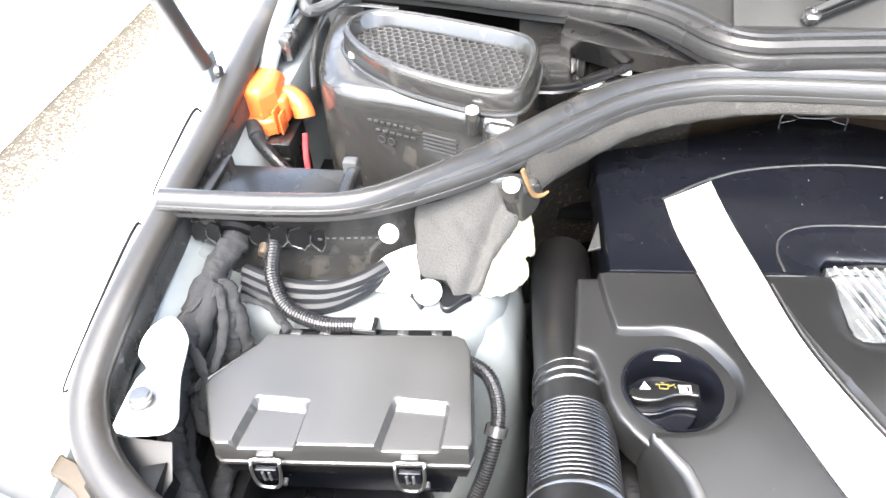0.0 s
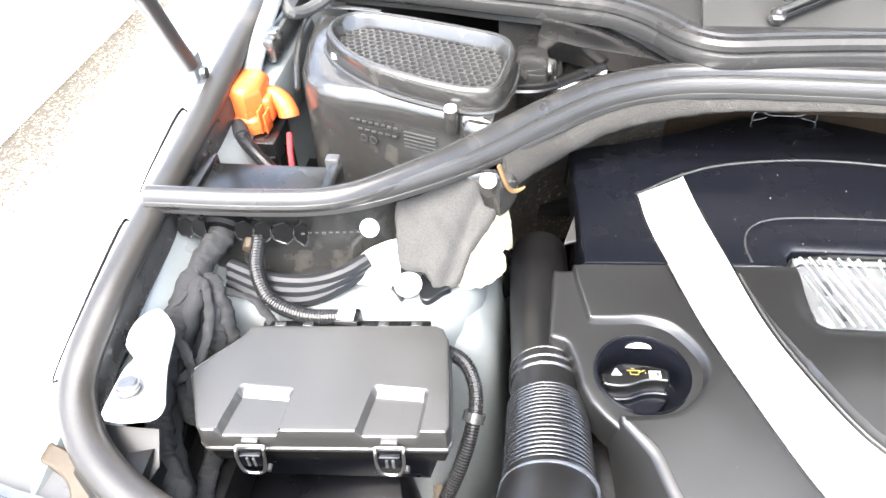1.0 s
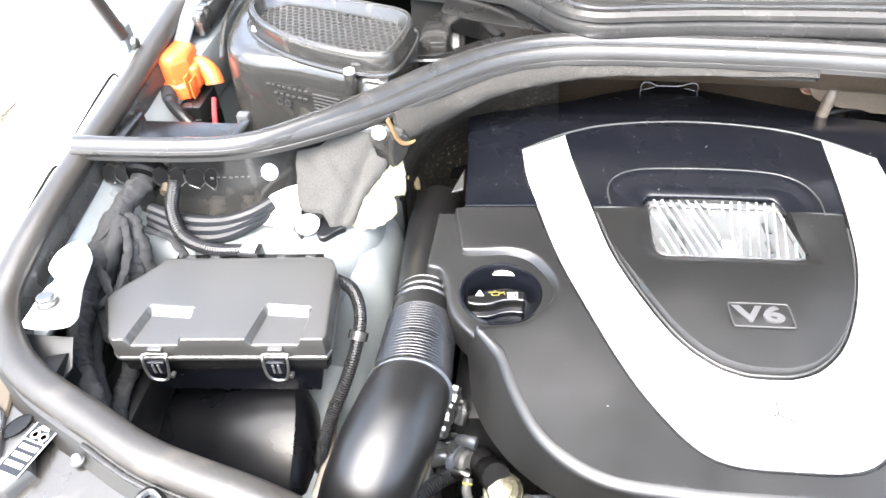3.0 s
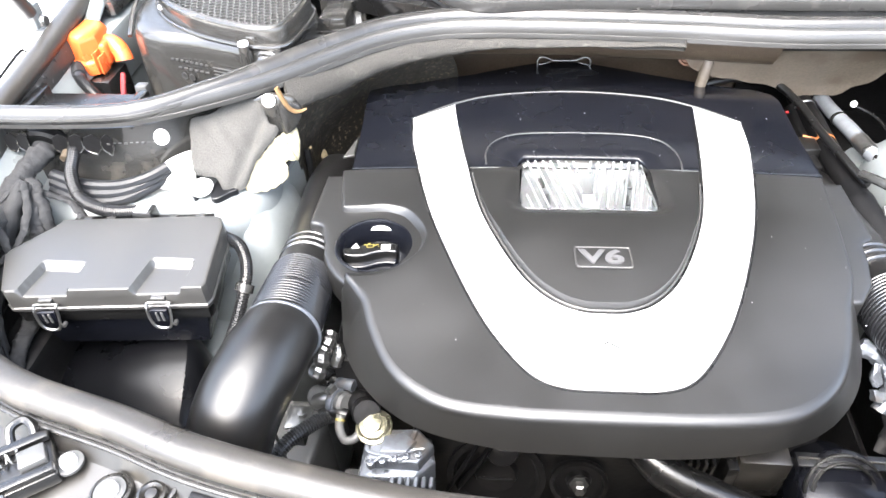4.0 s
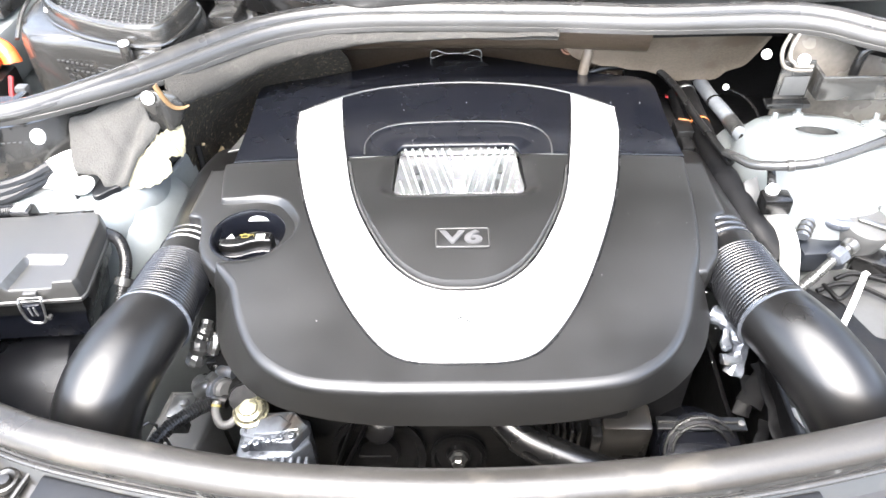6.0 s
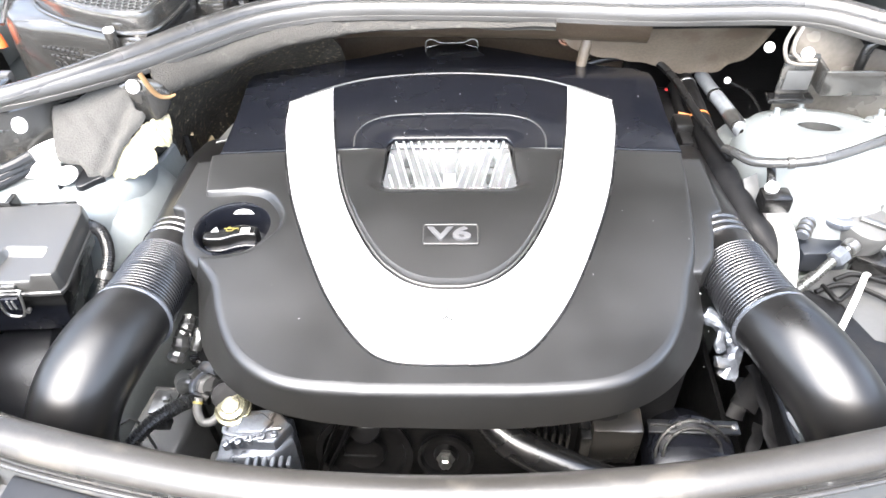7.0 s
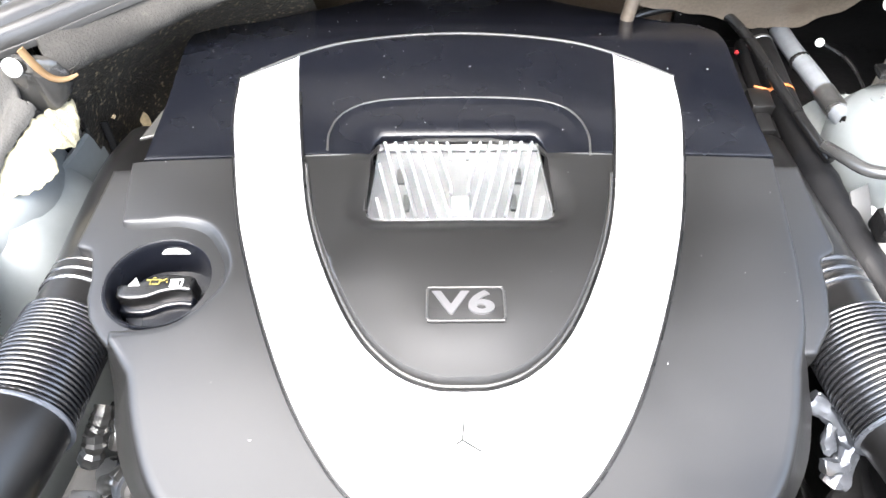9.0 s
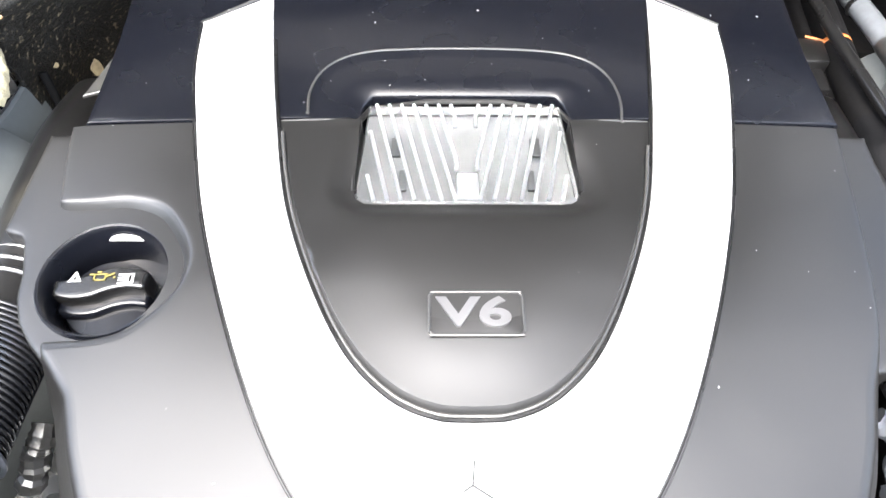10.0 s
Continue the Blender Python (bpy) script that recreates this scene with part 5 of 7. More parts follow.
# cable grommets and brackets in the black bulkhead
grommet = thing("grommet_plate", "black rubber grommet plate with torn edges in the bulkhead", "grommet", (-0.66, -0.03, 1.0))
part("grommet_ring", lathe([(0.022, -0.006), (0.030, -0.006), (0.031, 0.004), (0.027, 0.008), (0.022, 0.006)], 26, along((-0.703, -0.022, 1.004), (-0.706, -0.06, 0.99))), RUBBER_DARK, grommet)
# Near-black patches, slightly proud, stand for the shade inside torn slots.
for k, (gx, wide) in enumerate(((-0.744, 0.010), (-0.728, 0.009), (-0.676, 0.012), (-0.655, 0.011), (-0.632, 0.014), (-0.612, 0.009))):
    hole = [(gx - wide * 0.8, 1.004 + 0.002 * (k % 2)), (gx - wide, 1.012), (gx - wide * 0.7, 1.024), (gx + wide * 0.2, 1.029), (gx + wide * 0.9, 1.022 + 0.003 * (k % 2)), (gx + wide * 0.75, 1.008), (gx + wide * 0.1, 1.001 - 0.002 * (k % 3))]
    slot_m = Matrix.Translation((0, -0.0375 + 0.010 * max(0.0, gx + 0.64), 0)) @ pose(0, 0, 0, 90, 0, 0)
    b = prism([(x, z) for x, z in hole], -0.001, 0.0012, 0)
    bmesh.ops.transform(b, matrix=slot_m, verts=b.verts)
    part("slot_shade_patch", b, SHADOW_BLACK, grommet, "near-black patch for the shade in a torn slot")
    burr = dense(hole, 0.003)
    part("burr", tube([slot_m @ Vector((p.x, p.y + 0.0012 * noise.noise((i * 0.7, k, 0)), 0.0018 + 0.0020 * noise.noise((i * 0.9, k, 4)))) for i, p in enumerate((burr + burr)[int(len(burr) * 0.6): int(len(burr) * 1.2)])], 0.0007, 5, 2), (SHEEN, LID)[k % 2], grommet)
part("tan_bung", lathe([(0.007, 0), (0.006, 0.012), (0.001, 0.013)], 16, along((-0.673, -0.038, 1.0), (-0.673, -0.06, 0.995))), GOLD, grommet, "tan rubber bung")
# moulded part number, unreadable
for k in range(9):
    part("moulded_mark", box(-0.612 + k * 0.0075, -0.608 + k * 0.0075, -0.0395 + 0.0008 * k, -0.0375 + 0.0008 * k, 1.014 + (0.002 if k % 3 else 0), 1.0165, 0), MARK, grommet)

# ---- silver side bracket ----
brkt = thing("hinge_bracket", "white painted sheet-metal bracket with a bolt", "bracket", (-0.715, -0.21, 0.98))
BR = [(-0.740, -0.146), (-0.727, -0.147), (-0.708, -0.166), (-0.703, -0.183), (-0.699, -0.208), (-0.691, -0.232), (-0.684, -0.252), (-0.692, -0.266), (-0.732, -0.269), (-0.740, -0.245), (-0.739, -0.215), (-0.734, -0.203), (-0.748, -0.190), (-0.750, -0.165)]
part("plate", sheet(curve2(BR, 3), lambda x, y: 0.998 + 0.03 * (x + 0.72) * 0 + 0.004 * np.sin((y + 0.2) * 40), 0.005, ((0, 0.004), (0.0003, 0.001), (0.002, 0))), PAINT, brkt)
part("bolt", lathe([(0.0105, 0.0), (0.0105, 0.004), (0.0095, 0.005), (0.0095, 0.0085), (0.0082, 0.0100), (0.004, 0.0104), (0.001, 0.0104)], 24, pose(-0.719, -0.240, 1.0, -10, 0, 10)), STEEL, brkt, "round bolt head")
part("flange", box(-0.771, -0.735, -0.262, -0.045, 0.950, 0.958, 0.003), PRIMER, brkt, "pale flange under the bracket")
part("washer", lathe([(0.013, 0), (0.013, 0.0015), (0.004, 0.0016)], 24, pose(-0.719, -0.240, 0.9995)), STEEL, brkt)
# Solid near-black block draws the shade inside the tab's opening.
part("tab_shade_patch", prism([(-0.712, -0.285), (-0.690, -0.278), (-0.688, -0.318), (-0.700, -0.315)], 0.93, 0.9685, 0.001), SHADOW_BLACK, brkt, "near-black block for the shade in the tab's opening")
part("lower_tab", sheet([(-0.745, -0.262), (-0.690, -0.262), (-0.682, -0.290), (-0.700, -0.325), (-0.735, -0.30)], lambda x, y: 0.975 + 0.5 * (y + 0.26), 0.008, ((0, 0.002), (0.0002, 0))), SATIN, brkt)
solo("harness_clip", box(-0.676, -0.662, -0.318, -0.296, 0.872, 0.882, 0.002), STEEL, "small bright metal clip on the harness", "clip")

# Added near-black blocks fill the cavity round the harness with shade.
solo("harness_shade_block", prism([(-0.735, -0.15), (-0.738, -0.25), (-0.745, -0.268), (-0.70, -0.303), (-0.64, -0.332), (-0.63, -0.315), (-0.69, -0.275), (-0.712, -0.24), (-0.715, -0.19), (-0.715, -0.15)], 0.55, 0.89, 0.006), SHADOW_BLACK, "added near-black block, shade behind the harness and headlamp", "liner")
solo("lower_shade_block", box(-0.735, -0.655, -0.40, -0.13, 0.55, 0.86, 0.02), SHADOW_BLACK, "added near-black block, shade under the harness", "liner")
# black glossy reservoir ahead of the fuse box
reservoir = thing("reservoir", "glossy black plastic reservoir below the fuse box", "reservoir", (-0.6, -0.27, 0.6))
RES = curve2([(-0.755, -0.19), (-0.60, -0.16), (-0.49, -0.18), (-0.455, -0.26), (-0.47, -0.36), (-0.60, -0.37), (-0.72, -0.30)], 4)
part("body", sheet(RES, lambda x, y: 0.82 + 0.02 * np.sin((x + 0.6) * 14) - 1.5 * np.maximum(-0.23 - y, 0) ** 1.5, 0.008, ((0, 0.0, 0.5), (0.002, 0.06), (0.008, 0.02), (0.016, 0.006), (0.024, 0.0))), TANK, reservoir)
part("mould_seam", tube([(p[0], p[1], 0.765) for p in RES[::2]], 0.002, 6, 3), BLACK, reservoir)
part("strap", tube([(-0.452, -0.20, 0.80), (-0.446, -0.25, 0.79), (-0.448, -0.30, 0.78), (-0.46, -0.34, 0.77)], 0.006, 8, 5, flat=0.4), GOLD, reservoir, "rusty strap")


# ---- air ducts ----
def rib(q):
    """The radius along one corrugation: a rounded hoop and a narrow deep groove."""
    u = abs((q % 1.0) - 0.5) * 2
    return 1.0 - 0.042 * u * u if u < 0.62 else (0.955 if u < 0.75 else 0.925)


def duct(name, upper, corr, elbow, side):
    d = thing(name, "black plastic air duct with a corrugated sleeve", "air duct", corr[0], "air ducts of the engine")
    part("pipe", tube(upper, 0.036, 28, 8), DUCT, d, "smooth dark pipe")
    a, b = Vector(corr[0]), Vector(corr[-1])
    way = (b - a).normalized()
    for k in range(3):
        p = a - way * (0.030 + 0.0115 * k)
        part("ring", lathe([(0.0355, -0.0030), (0.0378, -0.0022), (0.0390, -0.0008), (0.0390, 0.0008), (0.0378, 0.0022), (0.0355, 0.0030)], 32, along(p, p - way)), SLEEVE, d)
    n = 22
    part("sleeve", tube(corr, 0.0405, 40, 8, rf=lambda q: rib(q * n) * (1 + 0.06 * q), steps=n * 10 + 1), SLEEVE, d, "corrugated sleeve", 40)
    part("sleeve_band", lathe([(0.043, -0.002), (0.0452, -0.001), (0.0452, 0.001), (0.043, 0.002)], 36, along(b, b + way)), CAST, d, "bright band")
    part("elbow", tube(elbow, 0.0425, 36, 8, rf=lambda q: 1.0 + 0.08 * math.sin(min(q * 1.3, 1) * math.pi)), DUCT, d, "smooth glossy elbow")
    return d


duct("air_duct", [(-0.354, 0.10, 0.868), (-0.353, 0.04, 0.884), (-0.349, -0.03, 0.891), (-0.344, -0.10, 0.897), (-0.341, -0.165, 0.905)],
     [(-0.341, -0.162, 0.905), (-0.339, -0.215, 0.916), (-0.338, -0.262, 0.923)],
     [(-0.338, -0.256, 0.922), (-0.341, -0.285, 0.929), (-0.347, -0.318, 0.930), (-0.356, -0.350, 0.921), (-0.366, -0.375, 0.897), (-0.374, -0.389, 0.858), (-0.378, -0.393, 0.80), (-0.380, -0.393, 0.66)], -1)
duct("air_duct", [(0.352, 0.12, 0.845), (0.346, 0.04, 0.866), (0.345, -0.03, 0.882), (0.348, -0.08, 0.890), (0.352, -0.145, 0.897)],
     [(0.352, -0.142, 0.897), (0.359, -0.190, 0.902), (0.370, -0.238, 0.905)],
     [(0.369, -0.232, 0.905), (0.380, -0.262, 0.909), (0.394, -0.292, 0.905), (0.411, -0.322, 0.893), (0.429, -0.347, 0.868), (0.443, -0.361, 0.828), (0.449, -0.366, 0.77), (0.452, -0.367, 0.66)], 1)

# ---- plenum: intake housing with its mesh ----
intake = thing("intake_housing", "black plastic air intake housing with a honeycomb mesh", "air intake", (-0.55, 0.25, 0.95))
ME = curve2([(-0.648, 0.300), (-0.640, 0.262), (-0.600, 0.212), (-0.540, 0.172), (-0.470, 0.143), (-0.428, 0.138), (-0.412, 0.155), (-0.402, 0.225), (-0.412, 0.262), (-0.45, 0.283), (-0.55, 0.318), (-0.62, 0.330)], 4)
IB = curve2([(-0.668, 0.200), (-0.55, 0.158), (-0.430, 0.118), (-0.412, 0.130), (-0.395, 0.245), (-0.42, 0.300), (-0.56, 0.372), (-0.675, 0.392), (-0.700, 0.370)], 4)
part("housing", sheet(IB, lambda x, y: 1.066 + 0 * x, 0.010, ((-0.004, 0, 0.89), (0.0, 0, 1.035), (0.002, 0.015), (0.006, 0.006), (0.012, 0.0015), (0.018, 0)), holes=([tuple(p) for p in shrink(ccw(ME), 0.009)],)), SHEEN, intake, "semi-gloss black housing")
rim = []
for ins, z in ((-0.006, 1.062), (-0.006, 1.086), (-0.004, 1.0915), (0.0, 1.0942), (0.004, 1.0930), (0.007, 1.0885), (0.009, 1.080), (0.0125, 1.0745), (0.013, 1.045)):
    rim.append([Vector((p.x, p.y, z)) for p in shrink(ccw(ME), ins)])
part("mesh_rim", skin(rim, False), SHEEN, intake, "raised rim round the mesh")
part("rim_ridge", tube([(p.x, p.y, 1.0935) for p in list(shrink(ccw(ME), 0.001))[::2] + list(shrink(ccw(ME), 0.001))[:1]], 0.0020, 8, 2), LID, intake)
part("rim_step", tube([(p.x, p.y, 1.0665) for p in list(shrink(ccw(ME), -0.009))[::2] + list(shrink(ccw(ME), -0.009))[:1]], 0.0032, 8, 2), SHEEN, intake)
# Near-black sheet below the mesh puts shade into its holes.
part("mesh_shade_sheet", sheet(shrink(ccw(ME), 0.010), lambda x, y: 1.046 + 0 * x, 0.03, ((0, 0.0005), (0.001, 0))), SHADOW_BLACK, intake)
hexes, cell = bmesh.new(), 0.0062
inner_me = [tuple(p) for p in shrink(ccw(ME), 0.007)]
for j in range(-24, 30):
    for i in range(-30, 30):
        u, v = (i + 0.5 * (j % 2)) * cell * math.sqrt(3), j * cell * 1.5
        cx, cy = -0.53 + u * 0.97 + v * 0.24, 0.235 - u * 0.24 + v * 0.97
        if not inside(np.array([cx]), np.array([cy]), inner_me)[0]:
            continue
        ring_o, ring_i, ring_l = [], [], []
        for k in range(6):
            ang = math.radians(60 * k + 30 - 14)
            for lst, rr, zz in ((ring_o, cell * 1.0, 1.0755), (ring_i, cell * 0.82, 1.0755), (ring_l, cell * 0.80, 1.0690)):
                lst.append(hexes.verts.new((cx + rr * math.cos(ang), cy + rr * math.sin(ang), zz)))
        for k in range(6):
            n = (k + 1) % 6
            hexes.faces.new((ring_o[k], ring_o[n], ring_i[n], ring_i[k]))
            hexes.faces.new((ring_i[k], ring_i[n], ring_l[n], ring_l[k]))
part("honeycomb", hexes, MESH, intake, "grey honeycomb mesh")["kind"] = "stuff"
for px, py in ((-0.632, 0.245), (-0.467, 0.125)):
    post = part("screw_post", lathe([(0.009, 1.045), (0.008, 1.066), (0.0078, 1.072), (0.001, 1.073)], 18, Matrix.Translation((px, py, 0))), SHEEN, intake)
    part("screw", lathe([(0.0078, 1.072), (0.0072, 1.076), (0.001, 1.077)], 18, Matrix.Translation((px, py, 0))), SILVER, post)
part("bulge", sheet(curve2([(-0.455, 0.118), (-0.425, 0.108), (-0.408, 0.125), (-0.420, 0.142), (-0.45, 0.135)], 4), lambda x, y: 1.058 + 0 * x, 0.006, ((0, 0.03), (0.002, 0.01), (0.006, 0.002), (0.009, 0))), SHEEN, intake)
part("rear_flange", tube([(-0.684, 0.215, 1.040), (-0.700, 0.28, 1.056), (-0.712, 0.365, 1.062), (-0.700, 0.400, 1.064), (-0.66, 0.404, 1.066), (-0.60, 0.388, 1.068)], 0.004, 8, 6, flat=0.7), SHEEN, intake, "raised outer flange")
# moulded marks on its front wall
m_ib = Matrix.Translation((-0.55, 0.154, 1.0)) @ pose(0, 0, 0, 0, 0, -18.5)
for k in range(5):
    part("moulded_line", box(0.022, 0.066, -0.004, -0.0015, 0.004 + k * 0.0055, 0.0050 + k * 0.0055, 0, m=m_ib), MARK, intake)
for k in range(8):
    part("moulded_mark", box(-0.055 + 0.009 * k, -0.050 + 0.009 * k, -0.004, -0.0015, 0.026, 0.0285, 0, m=m_ib), MARK, intake)
for k in range(6):
    part("moulded_mark", box(-0.045 + 0.010 * k, -0.039 + 0.010 * k, -0.004, -0.0015, 0.014, 0.016, 0, m=m_ib), MARK, intake)
for k in range(2):
    part("moulded_dial", lathe([(0.0055, 0), (0.0055, 0.0015), (0.004, 0.0015), (0.004, 0)], 16, m_ib @ pose(-0.038 + 0.014 * k, -0.003, 0.002, 90, 0, 0)), MARK, intake)

# ---- jump-start terminal ----
term = thing("jump_terminal", "orange capped jump-start terminal on a black block", "terminal", (-0.735, 0.19, 0.96))
part("cap", prism([(-0.769, 0.178), (-0.740, 0.168), (-0.724, 0.188), (-0.726, 0.228), (-0.744, 0.244), (-0.766, 0.236)], 1.004, 1.060, 0.013, 5, -0.002), ORANGE, term, "orange plastic cap")
part("cap_collar", prism([(-0.777, 0.176), (-0.766, 0.168), (-0.737, 0.164), (-0.724, 0.172), (-0.722, 0.198), (-0.774, 0.205)], 1.000, 1.022, 0.007, 3, -0.002), ORANGE, term)
part("cap_neck", box(-0.733, -0.714, 0.186, 0.218, 1.004, 1.040, 0.006, 3), ORANGE, term)
for k in range(2):
    part("cap_rib", box(-0.727 + 0.007 * k, -0.724 + 0.007 * k, 0.166, 0.188, 1.0, 1.034 - 0.006 * k, 0.001), ORANGE, term)
part("cap_side", tube([(-0.732, 0.214, 1.030), (-0.716, 0.212, 1.030), (-0.704, 0.206, 1.024), (-0.698, 0.201, 1.013), (-0.697, 0.199, 1.008)], 0.0125, 20, 6, rf=lambda q: 1 + 0.12 * q), ORANGE, term, "orange side boot")
part("block", box(-0.777, -0.706, 0.150, 0.215, 0.90, 0.996, 0.004), BLACK, term)
part("block_top", box(-0.782, -0.748, 0.144, 0.170, 0.990, 1.004, 0.003), BLACK, term)
part("block_ridge", box(-0.775, -0.708, 0.147, 0.150, 0.972, 0.976, 0.001), BLACK, term)
part("block_step", box(-0.770, -0.735, 0.143, 0.150, 0.925, 0.955, 0.002), GLOSSY, term)
loom("cable_loom", [(-0.752, 0.158, 1.012), (-0.738, 0.136, 1.010), (-0.714, 0.116, 1.000), (-0.692, 0.104, 0.983), (-0.67, 0.09, 0.955)], 0.0088, 0.0031, LOOM, "black corrugated cable loom from the terminal")
solo("cable_sleeve", tube([(-0.756, 0.165, 1.013), (-0.742, 0.142, 1.0115)], 0.0105, 14, 3), CLOTH, "grey rubber sleeve on the terminal cable", "cable")
solo("red_cable", tube([(-0.690, 0.170, 1.0), (-0.686, 0.150, 0.985), (-0.680, 0.130, 0.97), (-0.672, 0.10, 0.94)], 0.004, 8, 6), RED, "thin red battery cable", "cable")
part("cable_tie", tube([(-0.692, 0.128, 0.965), (-0.678, 0.122, 0.962), (-0.670, 0.128, 0.968)], 0.0025, 6, 4), BLACK, term)

# black tray between the seal and the terminal
tray = thing("cover_tray", "black plastic tray beside the seal", "tray", (-0.66, 0.03, 1.0))
part("plate", box(-0.745, -0.590, 0.0, 0.062, 1.022, 1.030, 0.002), BLACK, tray)
part("post", box(-0.598, -0.582, 0.005, 0.050, 1.0, 1.045, 0.004), BLACK, tray)
part("lug", box(-0.605, -0.588, 0.052, 0.066, 1.02, 1.047, 0.003), PALE, tray)
part("corner", box(-0.757, -0.743, 0.0, 0.075, 1.0, 1.036, 0.004), BLACK, tray)

# hood support and hinge
strut = thing("gas_strut", "dark gas strut holding the hood up", "gas strut", (-0.805, 0.18, 1.085))
part("tube", tube([(-0.803, 0.176, 1.094), (-0.80, 0.08, 1.30), (-0.80, -0.07, 1.60)], 0.0115, 18, 4), LID, strut)
part("end_fitting", box(-0.816, -0.794, 0.168, 0.196, 1.070, 1.105, 0.004), PRIMER, strut, "pale end fitting")
part("ball_joint", lathe([(0.007, -0.012), (0.010, -0.006), (0.010, 0.006), (0.007, 0.012)], 16, pose(-0.80, 0.186, 1.078, 0, 90, 0)), STEEL, strut)
hinge = thing("hood_hinge", "pale painted hood hinge beside the bay", "hinge", (-0.745, 0.28, 1.0))
part("arm", tube([(-0.752, 0.205, 1.035), (-0.748, 0.25, 1.065), (-0.745, 0.30, 1.09), (-0.742, 0.40, 1.12)], 0.013, 12, 6, flat=0.5), PRIMER, hinge)
part("base_plate", box(-0.765, -0.715, 0.22, 0.42, 0.96, 1.045, 0.008), PRIMER, hinge)
part("link", box(-0.74, -0.722, 0.26, 0.44, 1.05, 1.085, 0.006), STEEL, hinge)
part("pivot", lathe([(0.010, 0), (0.010, 0.010), (0.008, 0.012), (0.001, 0.0125)], 18, pose(-0.728, 0.285, 1.078)), STEEL, hinge)
solo("hinge_cable", tube([(-0.74, 0.38, 1.1), (-0.72, 0.34, 1.088), (-0.70, 0.37, 1.08), (-0.66, 0.42, 1.09), (-0.6, 0.44, 1.1)], 0.009, 10, 6), PALE, "grey washer hose by the hinge", "hose")

# ---- behind the seal: cowl clutter ----
cowl_duct = thing("cowl_duct", "dark plastic duct and bracket under the cowl panel", "duct", (-0.35, 0.3, 1.0))
part("trim", sweep([(-0.37, 0.335, 1.062), (-0.31, 0.318, 1.055), (-0.25, 0.310, 1.05), (-0.20, 0.285, 1.052), (-0.165, 0.262, 1.06)], [(0, -0.03), (0.003, 0.0), (-0.012, 0.010), (-0.05, 0.018), (-0.05, 0.012), (-0.006, -0.03)], 6), BLACK, cowl_duct, "curved dark trim")
part("body", box(-0.400, -0.355, 0.27, 0.345, 0.98, 1.045, 0.008), SHEEN, cowl_duct)
part("shelf", tube([(-0.405, 0.245, 1.03), (-0.36, 0.250, 1.03), (-0.315, 0.285, 1.03), (-0.28, 0.31, 1.03)], 0.010, 10, 5, flat=0.5), BLACK, cowl_duct)
part("trim_plate", box(-0.43, -0.24, 0.395, 0.408, 0.97, 1.068, 0.005), SHEEN, cowl_duct, "dark glossy trim plate")
part("trim_fin", box(-0.345, -0.335, 0.33, 0.40, 1.0, 1.06, 0.003), SHEEN, cowl_duct)
part("white_tag", box(-0.298, -0.276, 0.296, 0.302, 1.024, 1.030, 0.001), LABEL, cowl_duct)
part("reflector", tube([(-0.36, 0.215, 0.985), (-0.34, 0.235, 0.985), (-0.32, 0.242, 0.985)], 0.010, 10, 4, flat=0.4), PALE, cowl_duct)
solo("brake_servo", lathe([(0.09, 0), (0.100, 0.02), (0.100, 0.05), (0.09, 0.072), (0.05, 0.086), (0.001, 0.088)], 40, pose(-0.30, 0.435, 0.945, 30, 0, 0)), SHEEN, "round black brake servo behind the bulkhead", "servo")
wiper = thing("wiper_arm", "dark wiper arm lying over the cowl panel", "wiper", (-0.08, 0.30, 1.1))
part("arm", box(-0.010, 0.010, 0.0, 0.42, 0.0, 0.009, 0.003, m=pose(-0.084, 0.278, 1.116, 13, 0, -67)), BLACK, wiper)
part("edge", box(-0.004, 0.004, 0.0, 0.42, 0.009, 0.012, 0.001, m=pose(-0.084, 0.278, 1.116, 13, 0, -67)), PALE, wiper)
part("nut", lathe([(0.011, 0), (0.011, 0.008), (0.007, 0.010), (0.004, 0.0105), (0.001, 0.008)], 6, pose(-0.086, 0.276, 1.117, 20, 0, 0)), STEEL, wiper)

# bulkhead middle: stub pipe, ring and dirt
stub = thing("drain_pipe", "dusty metal stub pipe through the bulkhead", "pipe", (0.20, 0.30, 0.92))
part("pipe", tube([(0.214, 0.300, 0.990), (0.212, 0.288, 0.965), (0.208, 0.282, 0.940), (0.204, 0.280, 0.905)], 0.0085, 14, 6), DIRTY, stub)
part("collar", lathe([(0.0085, 0), (0.0125, 0.002), (0.0125, 0.008), (0.0085, 0.010)], 18, along((0.213, 0.297, 0.98), (0.211, 0.286, 0.96))), STEEL, stub)
solo("blind_plug", lathe([(0.013, -0.002), (0.013, 0.004), (0.010, 0.005), (0.008, 0.002), (0.001, 0.003)], 22, pose(0.180, 0.296, 0.970, 70, 0, 0)), RUST, "rusty round plug in the bulkhead", "plug")
insul = thing("wall_insulation", "sagging dusty brown insulation on the bulkhead", "insulation", (0.33, 0.28, 0.98))
part("quilt", sheet(curve2([(0.17, 0.270), (0.22, 0.268), (0.30, 0.262), (0.42, 0.256), (0.490, 0.258), (0.490, 0.272), (0.481, 0.288), (0.470, 0.298), (0.448, 0.303), (0.436, 0.311), (0.40, 0.312), (0.36, 0.310), (0.33, 0.303), (0.30, 0.301), (0.26, 0.296), (0.20, 0.288), (0.175, 0.278)], 3), lambda x, y: 1.036 - 2.3 * (y - 0.256) + 0.0015 * np.sin(x * 48) + 0.0012 * np.sin(x * 121 + y * 90), 0.006, ((0, 0.012), (0.001, 0.004), (0.004, 0))), DIRTY, insul)
